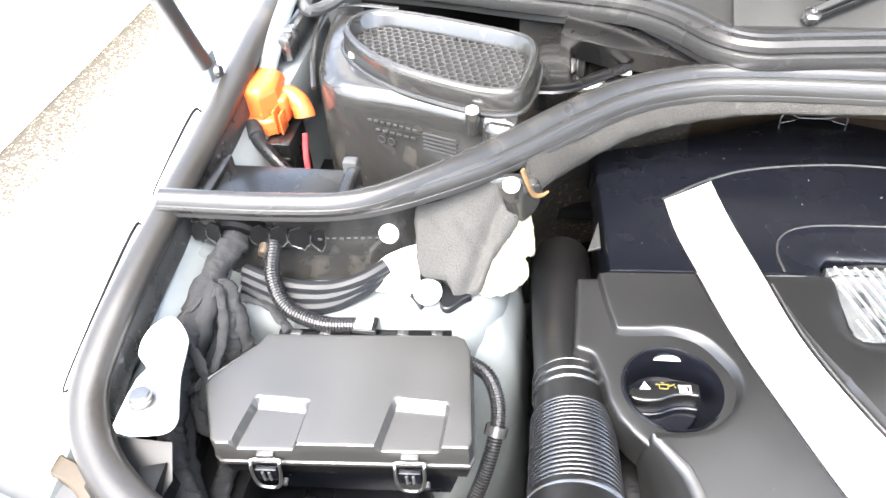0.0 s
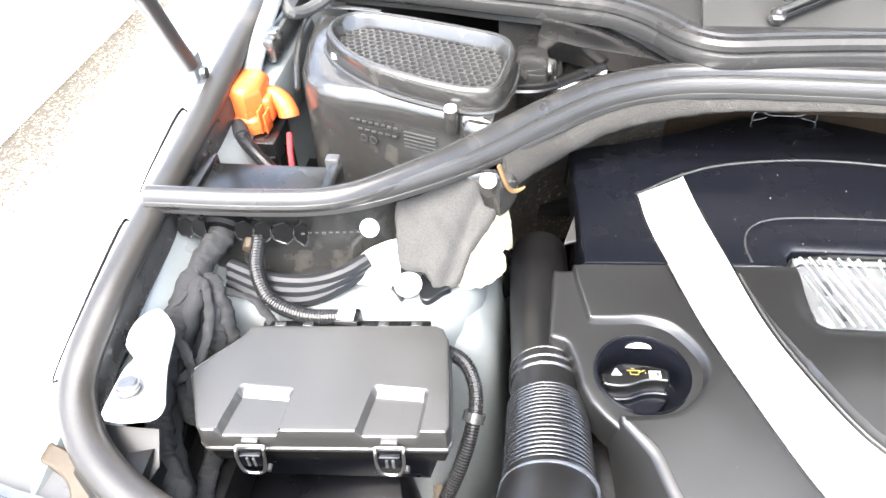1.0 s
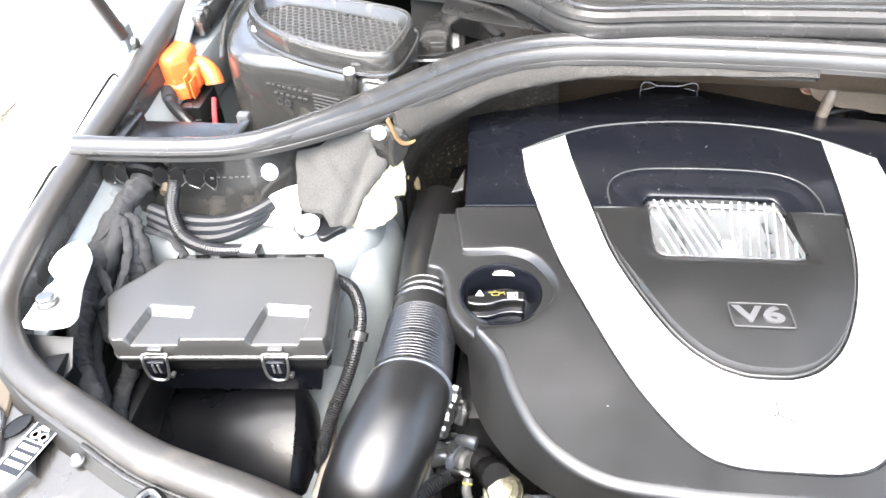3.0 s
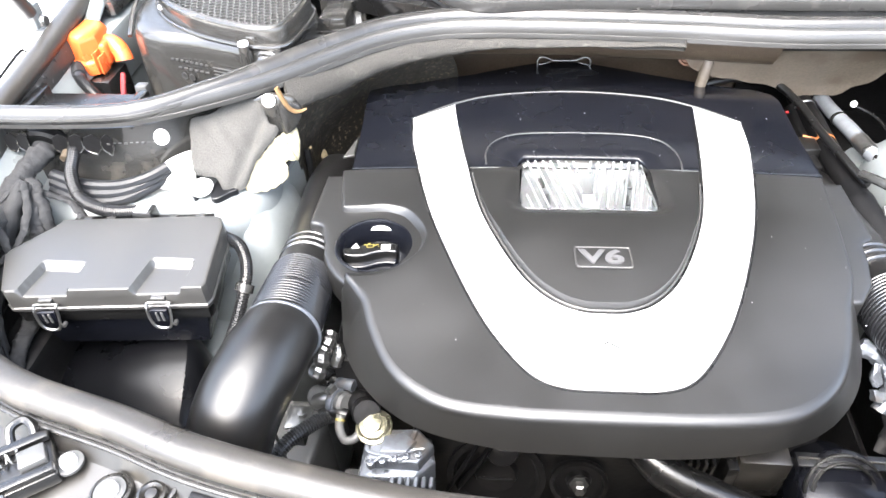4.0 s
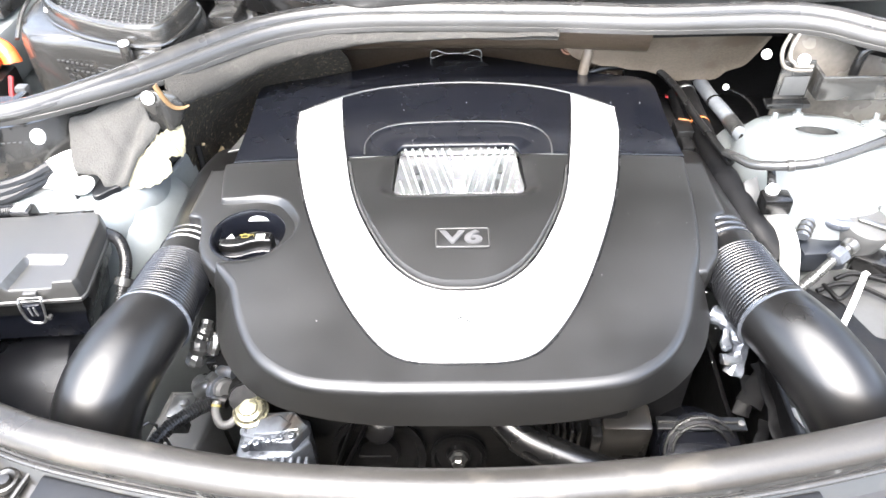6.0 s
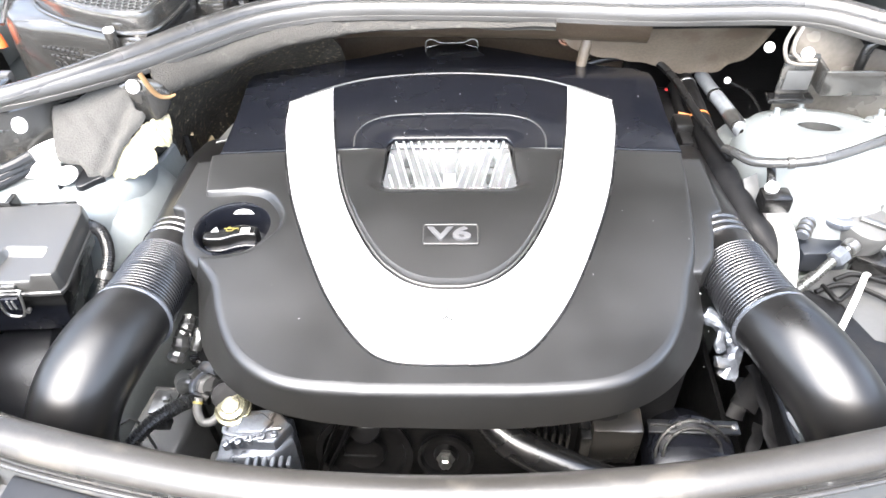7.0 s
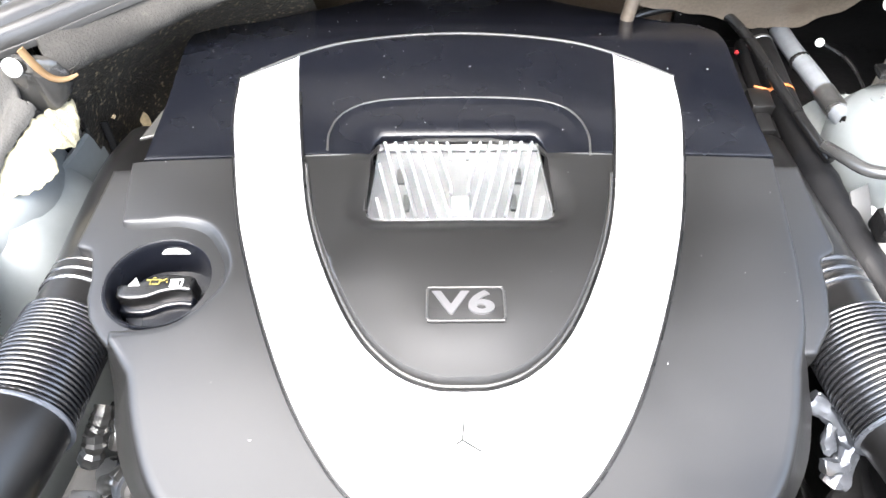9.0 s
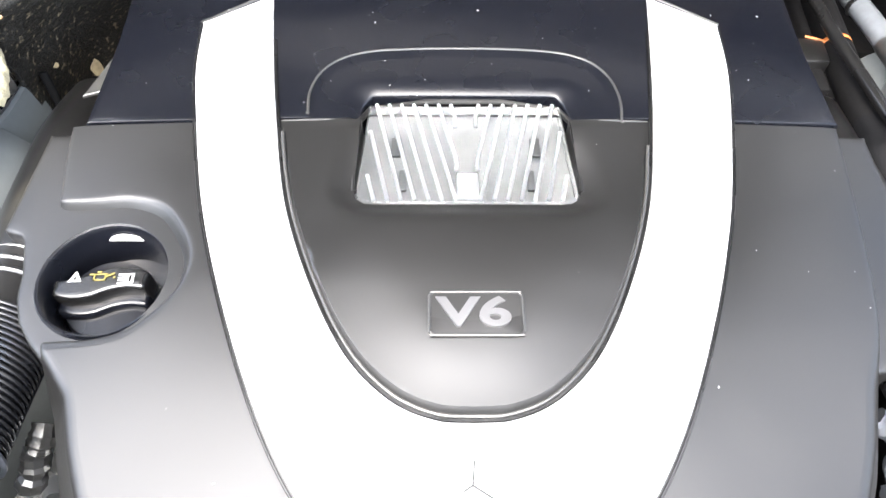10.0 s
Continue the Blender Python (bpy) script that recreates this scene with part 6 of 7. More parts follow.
part("torn_edge", tube([(0.165, 0.274, 1.002), (0.20, 0.270, 1.012), (0.26, 0.264, 1.020), (0.32, 0.259, 1.028), (0.40, 0.255, 1.034), (0.47, 0.256, 1.036)], 0.0028, 7, 6, lambda q: 1 + 0.6 * noise.noise((q * 40, 3.0, 0))), WHITE, insul, "frayed pale upper edge")
part("stain_patch", tube([(0.455, 0.268, 1.006), (0.462, 0.262, 1.02), (0.470, 0.258, 1.030)], 0.006, 8, 5, lumpy(9), flat=0.5), RUST, insul, "rusty stained corner")
OILY = mat("oily_speckled_wall", (0.020, 0.0185, 0.016), 0.5, var=0.5, scale=30, fine=300, bump=0.7, spec=0.4, dirt=(0.19, 0.155, 0.105), dirt_at=0.585, dirt_scale=190)
lining = thing("wall_lining", "oily black wall lining with crumbs of foam beside the engine", "wall lining", (-0.40, 0.15, 0.8))
drape([[(-0.412, 0.070, 1.012), (-0.428, 0.100, 0.90), (-0.432, 0.105, 0.72)], [(-0.392, 0.098, 1.012), (-0.424, 0.155, 0.885), (-0.430, 0.165, 0.72)], [(-0.366, 0.140, 1.014), (-0.412, 0.210, 0.872), (-0.424, 0.220, 0.72)],
       [(-0.318, 0.190, 1.018), (-0.360, 0.265, 0.89), (-0.370, 0.290, 0.72)], [(-0.25, 0.228, 1.022), (-0.27, 0.300, 0.91), (-0.28, 0.33, 0.72)], [(-0.21, 0.24, 1.024), (-0.20, 0.325, 0.93), (-0.20, 0.36, 0.72)]], OILY, lining, "lining", 0.006, 4).matrix_basis = Matrix.Translation((0.013, -0.010, 0))
part("seam_strip", tube([(-0.4000, 0.106, 0.912), (-0.3985, 0.100, 0.88), (-0.3965, 0.093, 0.84), (-0.395, 0.086, 0.80)], 0.0045, 8, 5, flat=0.5), RUBBER_DARK, lining, "dark edge strip")
for k, (at, wide, tall) in enumerate((((-0.4030, 0.1865, 0.843), 0.0066, 0.0125), ((-0.3880, 0.2090, 0.882), 0.0034, 0.0044), ((-0.4050, 0.1330, 0.896), 0.0028, 0.0024))):
    ring = [(wide * (1 + 0.55 * noise.noise((2.2 * math.cos(a), 2.2 * math.sin(a), k * 3.1))) * math.cos(a) + 0.35 * wide * math.sin(a) ** 2, tall * (1 + 0.35 * noise.noise((3.0 * math.cos(a), 3.0 * math.sin(a), 9 + k))) * math.sin(a)) for a in np.linspace(0, 2 * math.pi, 29)[:-1]]
    b = prism(ring, 0.0, 0.0022, 0.0006, 1)
    bmesh.ops.transform(b, matrix=Matrix.Translation(at) @ pose(0, 0, 0, 80, 0, 62), verts=b.verts)
    solo("foam_crumb", b, CRUMB, "flake of yellow foam stuck to the oily lining", "crumb", "foam crumbs")

# ---- lines beside the engine on the tower's side ----
solo("brake_hose", tube([(0.20, 0.285, 0.905), (0.222, 0.300, 0.921), (0.279, 0.322, 0.920), (0.330, 0.315, 0.917), (0.357, 0.262, 0.912), (0.370, 0.190, 0.908), (0.384, 0.120, 0.906), (0.399, 0.066, 0.900)], 0.0062, 12, 8), BLACK, "black rubber hose curving down behind the cover", "hose")
tower_pipe = thing("tower_pipe", "satin grey pipe bent round the strut tower", "pipe", (0.45, 0.02, 0.92))
part("tube", tube([(0.392, 0.075, 0.912), (0.398, 0.046, 0.924), (0.410, 0.024, 0.929), (0.428, 0.012, 0.935), (0.452, 0.004, 0.941), (0.487, 0.004, 0.946), (0.527, 0.018, 0.948), (0.580, 0.042, 0.951), (0.68, 0.09, 0.956)], 0.0066, 14, 8), GREYPIPE, tower_pipe)
part("clip", lathe([(0.0066, -0.005), (0.0080, -0.004), (0.0080, 0.004), (0.0066, 0.005)], 16, along((0.452, 0.004, 0.941), (0.47, 0.003, 0.944))), LID, tower_pipe)
ac = thing("coolant_pipe", "grey metal coolant pipe with a black end fitting", "pipe", (0.42, 0.2, 0.87))
part("tube", tube([(0.416, 0.325, 0.885), (0.421, 0.27, 0.888), (0.426, 0.21, 0.895), (0.434, 0.125, 0.900)], 0.0112, 14, 5), PIPE, ac)
part("sleeve", lathe([(0.0105, 0), (0.012, 0.001), (0.012, 0.040), (0.0105, 0.041)], 16, along((0.428, 0.185, 0.897), (0.434, 0.125, 0.900))), STEEL, ac)
part("band", lathe([(0.011, 0), (0.0125, 0.001), (0.0125, 0.006), (0.011, 0.007)], 16, along((0.422, 0.255, 0.889), (0.426, 0.21, 0.890))), BLACK, ac)
part("fitting", box(0.424, 0.450, 0.078, 0.128, 0.880, 0.912, 0.006), BLACK, ac)
part("valve", lathe([(0.009, 0), (0.009, 0.022), (0.007, 0.024), (0.001, 0.025)], 16, pose(0.450, 0.095, 0.905, -25, 20, 0)), BLACK, ac)
hose = thing("heater_hose", "thick black cloth-covered heater hose", "hose", (0.39, 0.1, 0.86))
part("hose", tube([(0.384, 0.335, 0.880), (0.387, 0.27, 0.880), (0.389, 0.197, 0.878), (0.391, 0.09, 0.878), (0.394, 0.04, 0.877)], 0.0165, 18, 8), RUBBER_DARK, hose)
part("cloth_wrap", crumple(tube([(0.391, 0.09, 0.878), (0.395, 0.03, 0.877), (0.407, -0.03, 0.869), (0.424, -0.062, 0.857), (0.436, -0.083, 0.846)], 0.0205, 24, 8, rf=lambda q: 0.84 + 0.16 * min(1.0, q * 5) + 0.03 * noise.noise((q * 6, 1.0, 2.0)), steps=60), 14, 0.0014, 0.0003), SLEEVE_CLOTH, hose, "smooth black sleeve on the hose", 60)
solo("heater_hose", tube([(0.372, 0.31, 0.872), (0.374, 0.24, 0.866), (0.382, 0.15, 0.860), (0.392, 0.04, 0.855), (0.41, -0.04, 0.845), (0.43, -0.08, 0.83)], 0.012, 14, 8), RUBBER_DARK, "black rubber heater hose under its twin", "hose")
solo("cable_tie", lathe([(0.0165, -0.002), (0.0175, -0.002), (0.0175, 0.002), (0.0165, 0.002)], 20, along((0.388, 0.199, 0.878), (0.388, 0.18, 0.878))), COPPER, "orange cable tie round the hose", "cable tie")
solo("tie_tail", tube([(0.374, 0.196, 0.888), (0.365, 0.198, 0.890), (0.355, 0.203, 0.889)], 0.0013, 6, 4), COPPER, "orange tail of a cable tie", "cable tie")
solo("hose_clip", lathe([(0.016, -0.003), (0.0175, -0.002), (0.0175, 0.002), (0.016, 0.003)], 20, along((0.386, 0.295, 0.880), (0.387, 0.27, 0.880))), STEEL, "bright steel clip round the hose", "clip")
conn = thing("sensor_plug", "black sensor plug with wires beside the cover", "connector", (0.35, 0.17, 0.86))
part("body", box(0.345, 0.372, 0.165, 0.200, 0.865, 0.890, 0.003, m=pose(0, 0, 0)), BLACK, conn)
part("nose", box(0.350, 0.368, 0.135, 0.170, 0.858, 0.880, 0.003), RUBBER_DARK, conn)
for k in range(3):
    part("wire", tube([(0.352 + 0.006 * k, 0.140, 0.868), (0.358 + 0.006 * k, 0.09, 0.862), (0.365 + 0.006 * k, 0.03, 0.85)], 0.003, 8, 5), CLOTH, conn)
part("marker", box(0.345, 0.350, 0.264, 0.269, 0.89, 0.893, 0.001), RED, conn)
solo("dark_bracket", box(0.345, 0.40, 0.20, 0.32, 0.82, 0.862, 0.004), SHADOW_BLACK, "dark bracket under the hoses", "bracket")
solo("bent_wire", tube([(0.445, 0.27, 0.905), (0.468, 0.23, 0.905), (0.472, 0.18, 0.90), (0.46, 0.165, 0.895)], 0.0022, 8, 5), BLACK, "thin black wire loop", "wire")
solo("white_hose", tube([(0.430, 0.014, 0.872), (0.438, -0.015, 0.876), (0.445, -0.045, 0.876), (0.444, -0.085, 0.868), (0.432, -0.128, 0.855), (0.425, -0.16, 0.83)], 0.0125, 16, 8), WHITE, "pale white plastic hose", "hose")
clampr = thing("hose_clamp", "black hose clamp with a bright bolt", "clamp", (0.43, -0.02, 0.9))
part("strap", box(0.414, 0.452, -0.040, -0.012, 0.890, 0.915, 0.004), BLACK, clampr)
part("bolt", lathe([(0.009, 0), (0.008, 0.006), (0.001, 0.007)], 18, pose(0.428, -0.018, 0.916, 20, 0, 0)), WHITE, clampr)
part("arm", tube([(0.436, 0.022, 0.925), (0.432, 0.0, 0.92), (0.425, -0.03, 0.905)], 0.006, 8, 4, flat=0.5), BLACK, clampr)
drape([[(0.405, 0.02, 0.90), (0.410, -0.01, 0.88), (0.418, -0.04, 0.86)], [(0.425, 0.03, 0.905), (0.428, 0.0, 0.885), (0.434, -0.035, 0.865)]], PALE, car, "pressed_bracket", 0.003)

# fittings on the pale shelf
valve = thing("line_valve", "grey metal line valve with a threaded rod and elbow", "fitting", (0.56, -0.03, 0.80))
part("body", lathe([(0.030, -0.05), (0.034, -0.02), (0.036, 0.0), (0.034, 0.008), (0.026, 0.012), (0.001, 0.013)], 28, pose(0.570, -0.020, 0.855, 8, 6, 0)), PALE, valve, "round metal body")
part("cap_bar", box(-0.020, 0.020, -0.005, 0.005, 0.012, 0.017, 0.002, m=pose(0.572, -0.030, 0.855, 8, 6, -25)), STEEL, valve)
part("cap_ring", lathe([(0.006, 0.0), (0.009, 0.001), (0.009, 0.006), (0.006, 0.007)], 18, pose(0.560, 0.000, 0.866)), STEEL, valve)
part("stud", lathe([(0.007, 0.0), (0.007, 0.008), (0.004, 0.009), (0.001, 0.009)], 6, pose(0.588, 0.002, 0.866)), STEEL, valve, "bright nut")
part("arm", tube([(0.545, -0.028, 0.862), (0.528, -0.026, 0.862), (0.512, -0.010, 0.862), (0.503, -0.006, 0.862), (0.490, -0.022, 0.858), (0.480, -0.040, 0.852)], 0.0085, 12, 6), CAST, valve, "bent metal elbow")
for k in range(4):
    p = Vector((0.497, -0.013, 0.860)).lerp(Vector((0.483, -0.035, 0.854)), k / 3)
    part("ring", lathe([(0.0085, -0.002), (0.0105, -0.001), (0.0105, 0.001), (0.0085, 0.002)], 16, along(p, p + Vector((-0.014, -0.022, -0.006)))), STEEL, valve)
part("rod", tube([(0.530, -0.069, 0.860), (0.502, -0.088, 0.850), (0.478, -0.106, 0.840), (0.455, -0.120, 0.830)], 0.0062, 12, 8, rf=lambda q: 1 + 0.10 * math.sin(q * 130), steps=170), STEEL, valve, "threaded rod")
part("rod_nut", lathe([(0.012, 0), (0.012, 0.016), (0.009, 0.018), (0.001, 0.019)], 6, along((0.520, -0.076, 0.856), (0.502, -0.088, 0.850))), CAST, valve)
part("rod_collar", lathe([(0.009, 0), (0.011, 0.002), (0.011, 0.012), (0.009, 0.014)], 16, along((0.536, -0.064, 0.862), (0.52, -0.076, 0.856))), STEEL, valve)
solo("pale_lever", tube([(0.566, -0.078, 0.815), (0.558, -0.083, 0.822), (0.548, -0.098, 0.822), (0.531, -0.124, 0.818), (0.496, -0.174, 0.812)], 0.0042, 10, 5), WHITE, "thin white plastic lever", "lever")
for k, pts in enumerate((((0.501, -0.096, 0.815), (0.504, -0.112, 0.818), (0.510, -0.125, 0.818), (0.530, -0.109, 0.818), (0.557, -0.086, 0.816), (0.60, -0.075, 0.812)),
                         ((0.52, -0.085, 0.815), (0.545, -0.078, 0.818), (0.58, -0.088, 0.816), (0.62, -0.10, 0.812)),
                         ((0.49, -0.105, 0.812), (0.52, -0.095, 0.815), (0.55, -0.10, 0.815), (0.59, -0.13, 0.812)),
                         ((0.555, -0.19, 0.815), (0.575, -0.155, 0.82), (0.592, -0.128, 0.82), (0.62, -0.12, 0.815)))):
    solo("loose_wire", tube(pts, 0.0034, 8, 5), RUBBER_DARK, "loose black wire on the inner wing", "wire", "loose wires by the wing")
solo("blue_box", box(-0.033, 0.033, -0.019, 0.019, -0.035, 0.0, 0.004, m=pose(0.512, -0.040, 0.838, 0, 0, 4)), mat("blue_grey_plastic", (0.010, 0.012, 0.016), 0.35), "blue-grey plastic box on the inner wing", "box")
solo("wing_plate", prism([(0.466, -0.085), (0.515, -0.045), (0.60, -0.06), (0.63, -0.13), (0.56, -0.20), (0.49, -0.145)], 0.76, 0.803, 0.004), PALE, "grey metal plate on the inner wing", "plate")
solo("wing_part", prism([(0.455, -0.10), (0.475, -0.092), (0.520, -0.125), (0.53, -0.19), (0.60, -0.20), (0.64, -0.27), (0.47, -0.27), (0.44, -0.16)], 0.74, 0.812, 0.006), SHADOW_BLACK, "dark plastic part on the inner wing", "plastic part")
solo("rear_mount", box(0.555, 0.65, -0.075, -0.035, 0.78, 0.825, 0.008, m=Matrix.Translation((0.6, -0.06, 0)) @ pose(0, 0, 0, 0, 0, -30) @ Matrix.Translation((-0.6, 0.06, 0))), BLACK, "dark mount under the line valve", "mount")

# tower studs
for x, y, z in ((0.478, 0.142, 0.928), (0.524, 0.172, 0.928), (0.625, 0.14, 0.926)):
    st = solo("tower_stud", lathe([(0.018, 0), (0.018, 0.003), (0.009, 0.004), (0.008, 0.008), (0.004, 0.009), (0.004, 0.018), (0.001, 0.019)], 20), PRIMER, "painted stud and washer on the strut tower", "stud", "studs of the strut tower")
    st.matrix_world = pose(x, y, z - 0.004 - 0.25 * (y - 0.108), -14)
rel = thing("relay_bracket", "dark bracket and box behind the strut tower", "bracket", (0.53, 0.2, 0.95))
part("plate", box(0.482, 0.530, 0.180, 0.186, 0.935, 1.0, 0.003), SHEEN, rel)
part("plate_face", box(0.488, 0.526, 0.1765, 0.180, 0.944, 0.976, 0.002), PALE, rel, "satin grey plate")
for dx, dz in ((0.0, 0.0), (0.012, 0.006)):
    part("wire", tube([(0.486 + dx, 0.195, 1.035), (0.478 + dx, 0.188, 1.018), (0.477 + dx, 0.180, 1.004), (0.484 + dx, 0.176, 0.992 + dz), (0.500, 0.174, 0.988 + dz), (0.522, 0.174, 0.988 + dz)], 0.0030, 10, 6), BACKPLATE, rel, "bent glossy tube")
part("tray_front", box(0.535, 0.66, 0.158, 0.164, 0.945, 0.985, 0.003), SHEEN, rel)
part("tray_side", box(0.535, 0.541, 0.164, 0.204, 0.945, 0.985, 0.002), SHEEN, rel)
part("tray_floor", box(0.541, 0.66, 0.164, 0.204, 0.945, 0.950, 0.001), BLACK, rel)
part("tray_handle", tube([(0.590, 0.185, 0.955), (0.592, 0.186, 1.0), (0.602, 0.187, 1.016), (0.63, 0.187, 1.018)], 0.007, 12, 6), BLACK, rel)
part("foot", box(0.470, 0.535, 0.165, 0.186, 0.928, 0.936, 0.002), BLACK, rel)
part("back_plate", box(0.497, 0.74, 0.205, 0.215, 0.85, 1.03, 0.004), BACKPLATE, rel, "brown glossy back plate")

# ---- front of the engine ----
engine = thing("engine", "near-black front of the engine with pulleys", "engine", (0, -0.2, 0.5))
# Near-black colour carries the shade of the gap in front of the engine.
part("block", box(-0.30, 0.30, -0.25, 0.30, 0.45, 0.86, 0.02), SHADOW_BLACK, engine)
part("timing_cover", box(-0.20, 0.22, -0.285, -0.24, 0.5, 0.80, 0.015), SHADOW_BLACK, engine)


def pulley(x, y, z, r, material, bolt=True):
    m = pose(x, y, z, 72, 0, 0)
    p = part("pulley", lathe([(r * 0.2, -0.02), (r, -0.02), (r, -0.014), (r * 0.94, -0.008), (r * 0.94, 0.004), (r, 0.010), (r, 0.015), (r * 0.86, 0.016), (r * 0.8, 0.008), (r * 0.45, 0.006), (r * 0.4, 0.014), (0.001, 0.015)], 40, m), material, engine)
    if bolt:
        part("bolt", lathe([(0.012, 0.012), (0.012, 0.016), (0.0085, 0.017), (0.0085, 0.026), (0.006, 0.028), (0.001, 0.0285)], 6, m), STEEL, p, "bright hexagon bolt")


pulley(0.008, -0.288, 0.700, 0.036, SHADOW_BLACK)
pulley(-0.095, -0.288, 0.705, 0.062, SHADOW_BLACK, False)
part("pulley_arc", tube([(-0.115, -0.318, 0.735), (-0.095, -0.320, 0.737), (-0.075, -0.318, 0.735)], 0.002, 6, 4), SHADOW_BLACK, engine)
part("tensioner_cap", lathe([(0.020, 0), (0.019, 0.005), (0.010, 0.008), (0.001, 0.009)], 26, pose(-0.088, -0.300, 0.772, 40, 0, 0)), SHADOW_BLACK, engine, "near-black tensioner cap")
for k, (x0, x1) in enumerate(((-0.16, -0.125), (-0.15, -0.11))):
    part("belt", tube([(x0, -0.30, 0.66), (x1, -0.31, 0.77), (x1 + 0.02, -0.30, 0.82)], 0.009, 8, 5, flat=0.3), RUBBER_DARK, engine)
part("bracket", box(0.185, 0.245, -0.30, -0.262, 0.70, 0.775, 0.004), FPANEL, engine, "satin grey bracket")
part("bracket_dark", box(0.17, 0.183, -0.31, -0.262, 0.68, 0.775, 0.002), BLACK, engine)
for k in range(5):
    part("bracket_rib", box(0.118 + 0.009 * k, 0.122 + 0.009 * k, -0.305, -0.29, 0.70, 0.775, 0.001), BLACK, engine)

egr = thing("valve_unit", "cast aluminium valve unit with a domed cap", "valve", (-0.18, -0.33, 0.7))
part("body", prism([(-0.215, -0.385), (-0.150, -0.380), (-0.128, -0.355), (-0.135, -0.325), (-0.175, -0.315), (-0.215, -0.335)], 0.70, 0.795, 0.008, 3, 0.004), CAST, egr)
part("flange", prism([(-0.205, -0.37), (-0.145, -0.37), (-0.130, -0.345), (-0.15, -0.325), (-0.20, -0.33)], 0.795, 0.812, 0.004), CAST, egr)
part("dome", lathe([(0.020, 0.0), (0.022, 0.004), (0.021, 0.006), (0.0175, 0.007), (0.0185, 0.010), (0.016, 0.013), (0.011, 0.014), (0.010, 0.017), (0.001, 0.018)], 36, pose(-0.201, -0.329, 0.812, 12, 0, 0)), PLATED, egr, "ribbed plated dome")
part("rib_line", tube([(-0.195, -0.372, 0.812), (-0.185, -0.365, 0.813), (-0.165, -0.367, 0.813), (-0.155, -0.355, 0.813), (-0.140, -0.352, 0.813)], 0.0022, 8, 5), CAST, egr)
part("emboss", tube([(-0.206, -0.352, 0.8125), (-0.202, -0.360, 0.813), (-0.180, -0.363, 0.8135), (-0.164, -0.360, 0.8135), (-0.157, -0.346, 0.8135), (-0.152, -0.330, 0.813)], 0.0030, 8, 5, flat=0.6), CAST, egr)
for k in range(6):
    part("tooth", box(-0.176 + 0.0085 * k, -0.171 + 0.0085 * k, -0.393 + 0.002 * k, -0.380 + 0.002 * k, 0.775, 0.800 - 0.003 * k, 0.0012, 1), CAST, egr)
part("raised_pad", prism([(-0.190, -0.362), (-0.160, -0.360), (-0.150, -0.345), (-0.165, -0.334), (-0.188, -0.340)], 0.812, 0.8165, 0.002), CAST, egr)
for k in range(5):
    part("edge_lug", lathe([(0.0045, 0.806), (0.0045, 0.8155), (0.0025, 0.8165), (0.001, 0.815)], 10, Matrix.Translation((-0.198 + 0.013 * k, -0.374 + 0.0035 * k, 0))), CAST, egr)
for k in range(6):
    part("fin", box(-0.190 + 0.011 * k, -0.184 + 0.011 * k, -0.392, -0.378, 0.715, 0.775 - 0.004 * k, 0.0015), CAST, egr)
part("elbow", tube([(-0.216, -0.334, 0.812), (-0.224, -0.344, 0.810), (-0.234, -0.346, 0.813), (-0.240, -0.337, 0.823), (-0.239, -0.326, 0.831)], 0.0052, 12, 6), PALE, egr, "grey plastic elbow")
part("elbow_mark", lathe([(0.0053, -0.0015), (0.0060, -0.001), (0.0060, 0.001), (0.0053, 0.0015)], 14, along((-0.2395, -0.331, 0.828), (-0.239, -0.326, 0.831))), YELLOW, egr)
part("side_block", box(-0.245, -0.215, -0.385, -0.34, 0.66, 0.74, 0.006), PALE, egr)
egr.location = Vector(egr.location) + Vector((-0.036, 0.022, 0.0))

brk_f = thing("loom_bracket", "plated steel loom bracket with a bolt", "bracket", (-0.33, -0.28, 0.74))
part("plate", box(-0.352, -0.322, -0.300, -0.268, 0.786, 0.790, 0.001, m=pose(0, 0, 0)), STEEL, brk_f)
part("tab", box(-0.345, -0.325, -0.312, -0.298, 0.770, 0.792, 0.002), STEEL, brk_f)
part("bolt", lathe([(0.006, 0), (0.006, 0.005), (0.001, 0.006)], 6, pose(-0.334, -0.280, 0.79)), STEEL, brk_f)
for k, (a, b, r) in enumerate((((-0.32, -0.262, 0.79), (-0.285, -0.268, 0.80), 0.010), ((-0.31, -0.275, 0.785), (-0.275, -0.285, 0.80), 0.008), ((-0.30, -0.245, 0.80), (-0.27, -0.255, 0.82), 0.008))):
    part("hose", tube([a, (Vector(a) + Vector(b)) / 2 + Vector((0, 0, 0.008)), b], r, 12, 5), (STEEL, BLACK, CAST)[k], brk_f)
ring_clamp = thing("hose_ring", "bright ring clamp on a dark pipe beside the engine", "clamp", (-0.29, -0.266, 0.79))
ring_m = pose(-0.289, -0.266, 0.800, 66, 0, 62)
part("band", lathe([(0.0150, -0.005), (0.0185, -0.005), (0.0192, -0.002), (0.0192, 0.002), (0.0185, 0.005), (0.0150, 0.005)], 36, ring_m), CAST, ring_clamp)
part("pipe", lathe([(0.0145, -0.045), (0.0150, 0.012), (0.012, 0.016), (0.001, 0.016)], 28, ring_m), PALE, ring_clamp, "grey pipe stub")
part("ear", box(-0.006, 0.006, 0.017, 0.026, -0.004, 0.004, 0.001, m=ring_m), STEEL, ring_clamp)
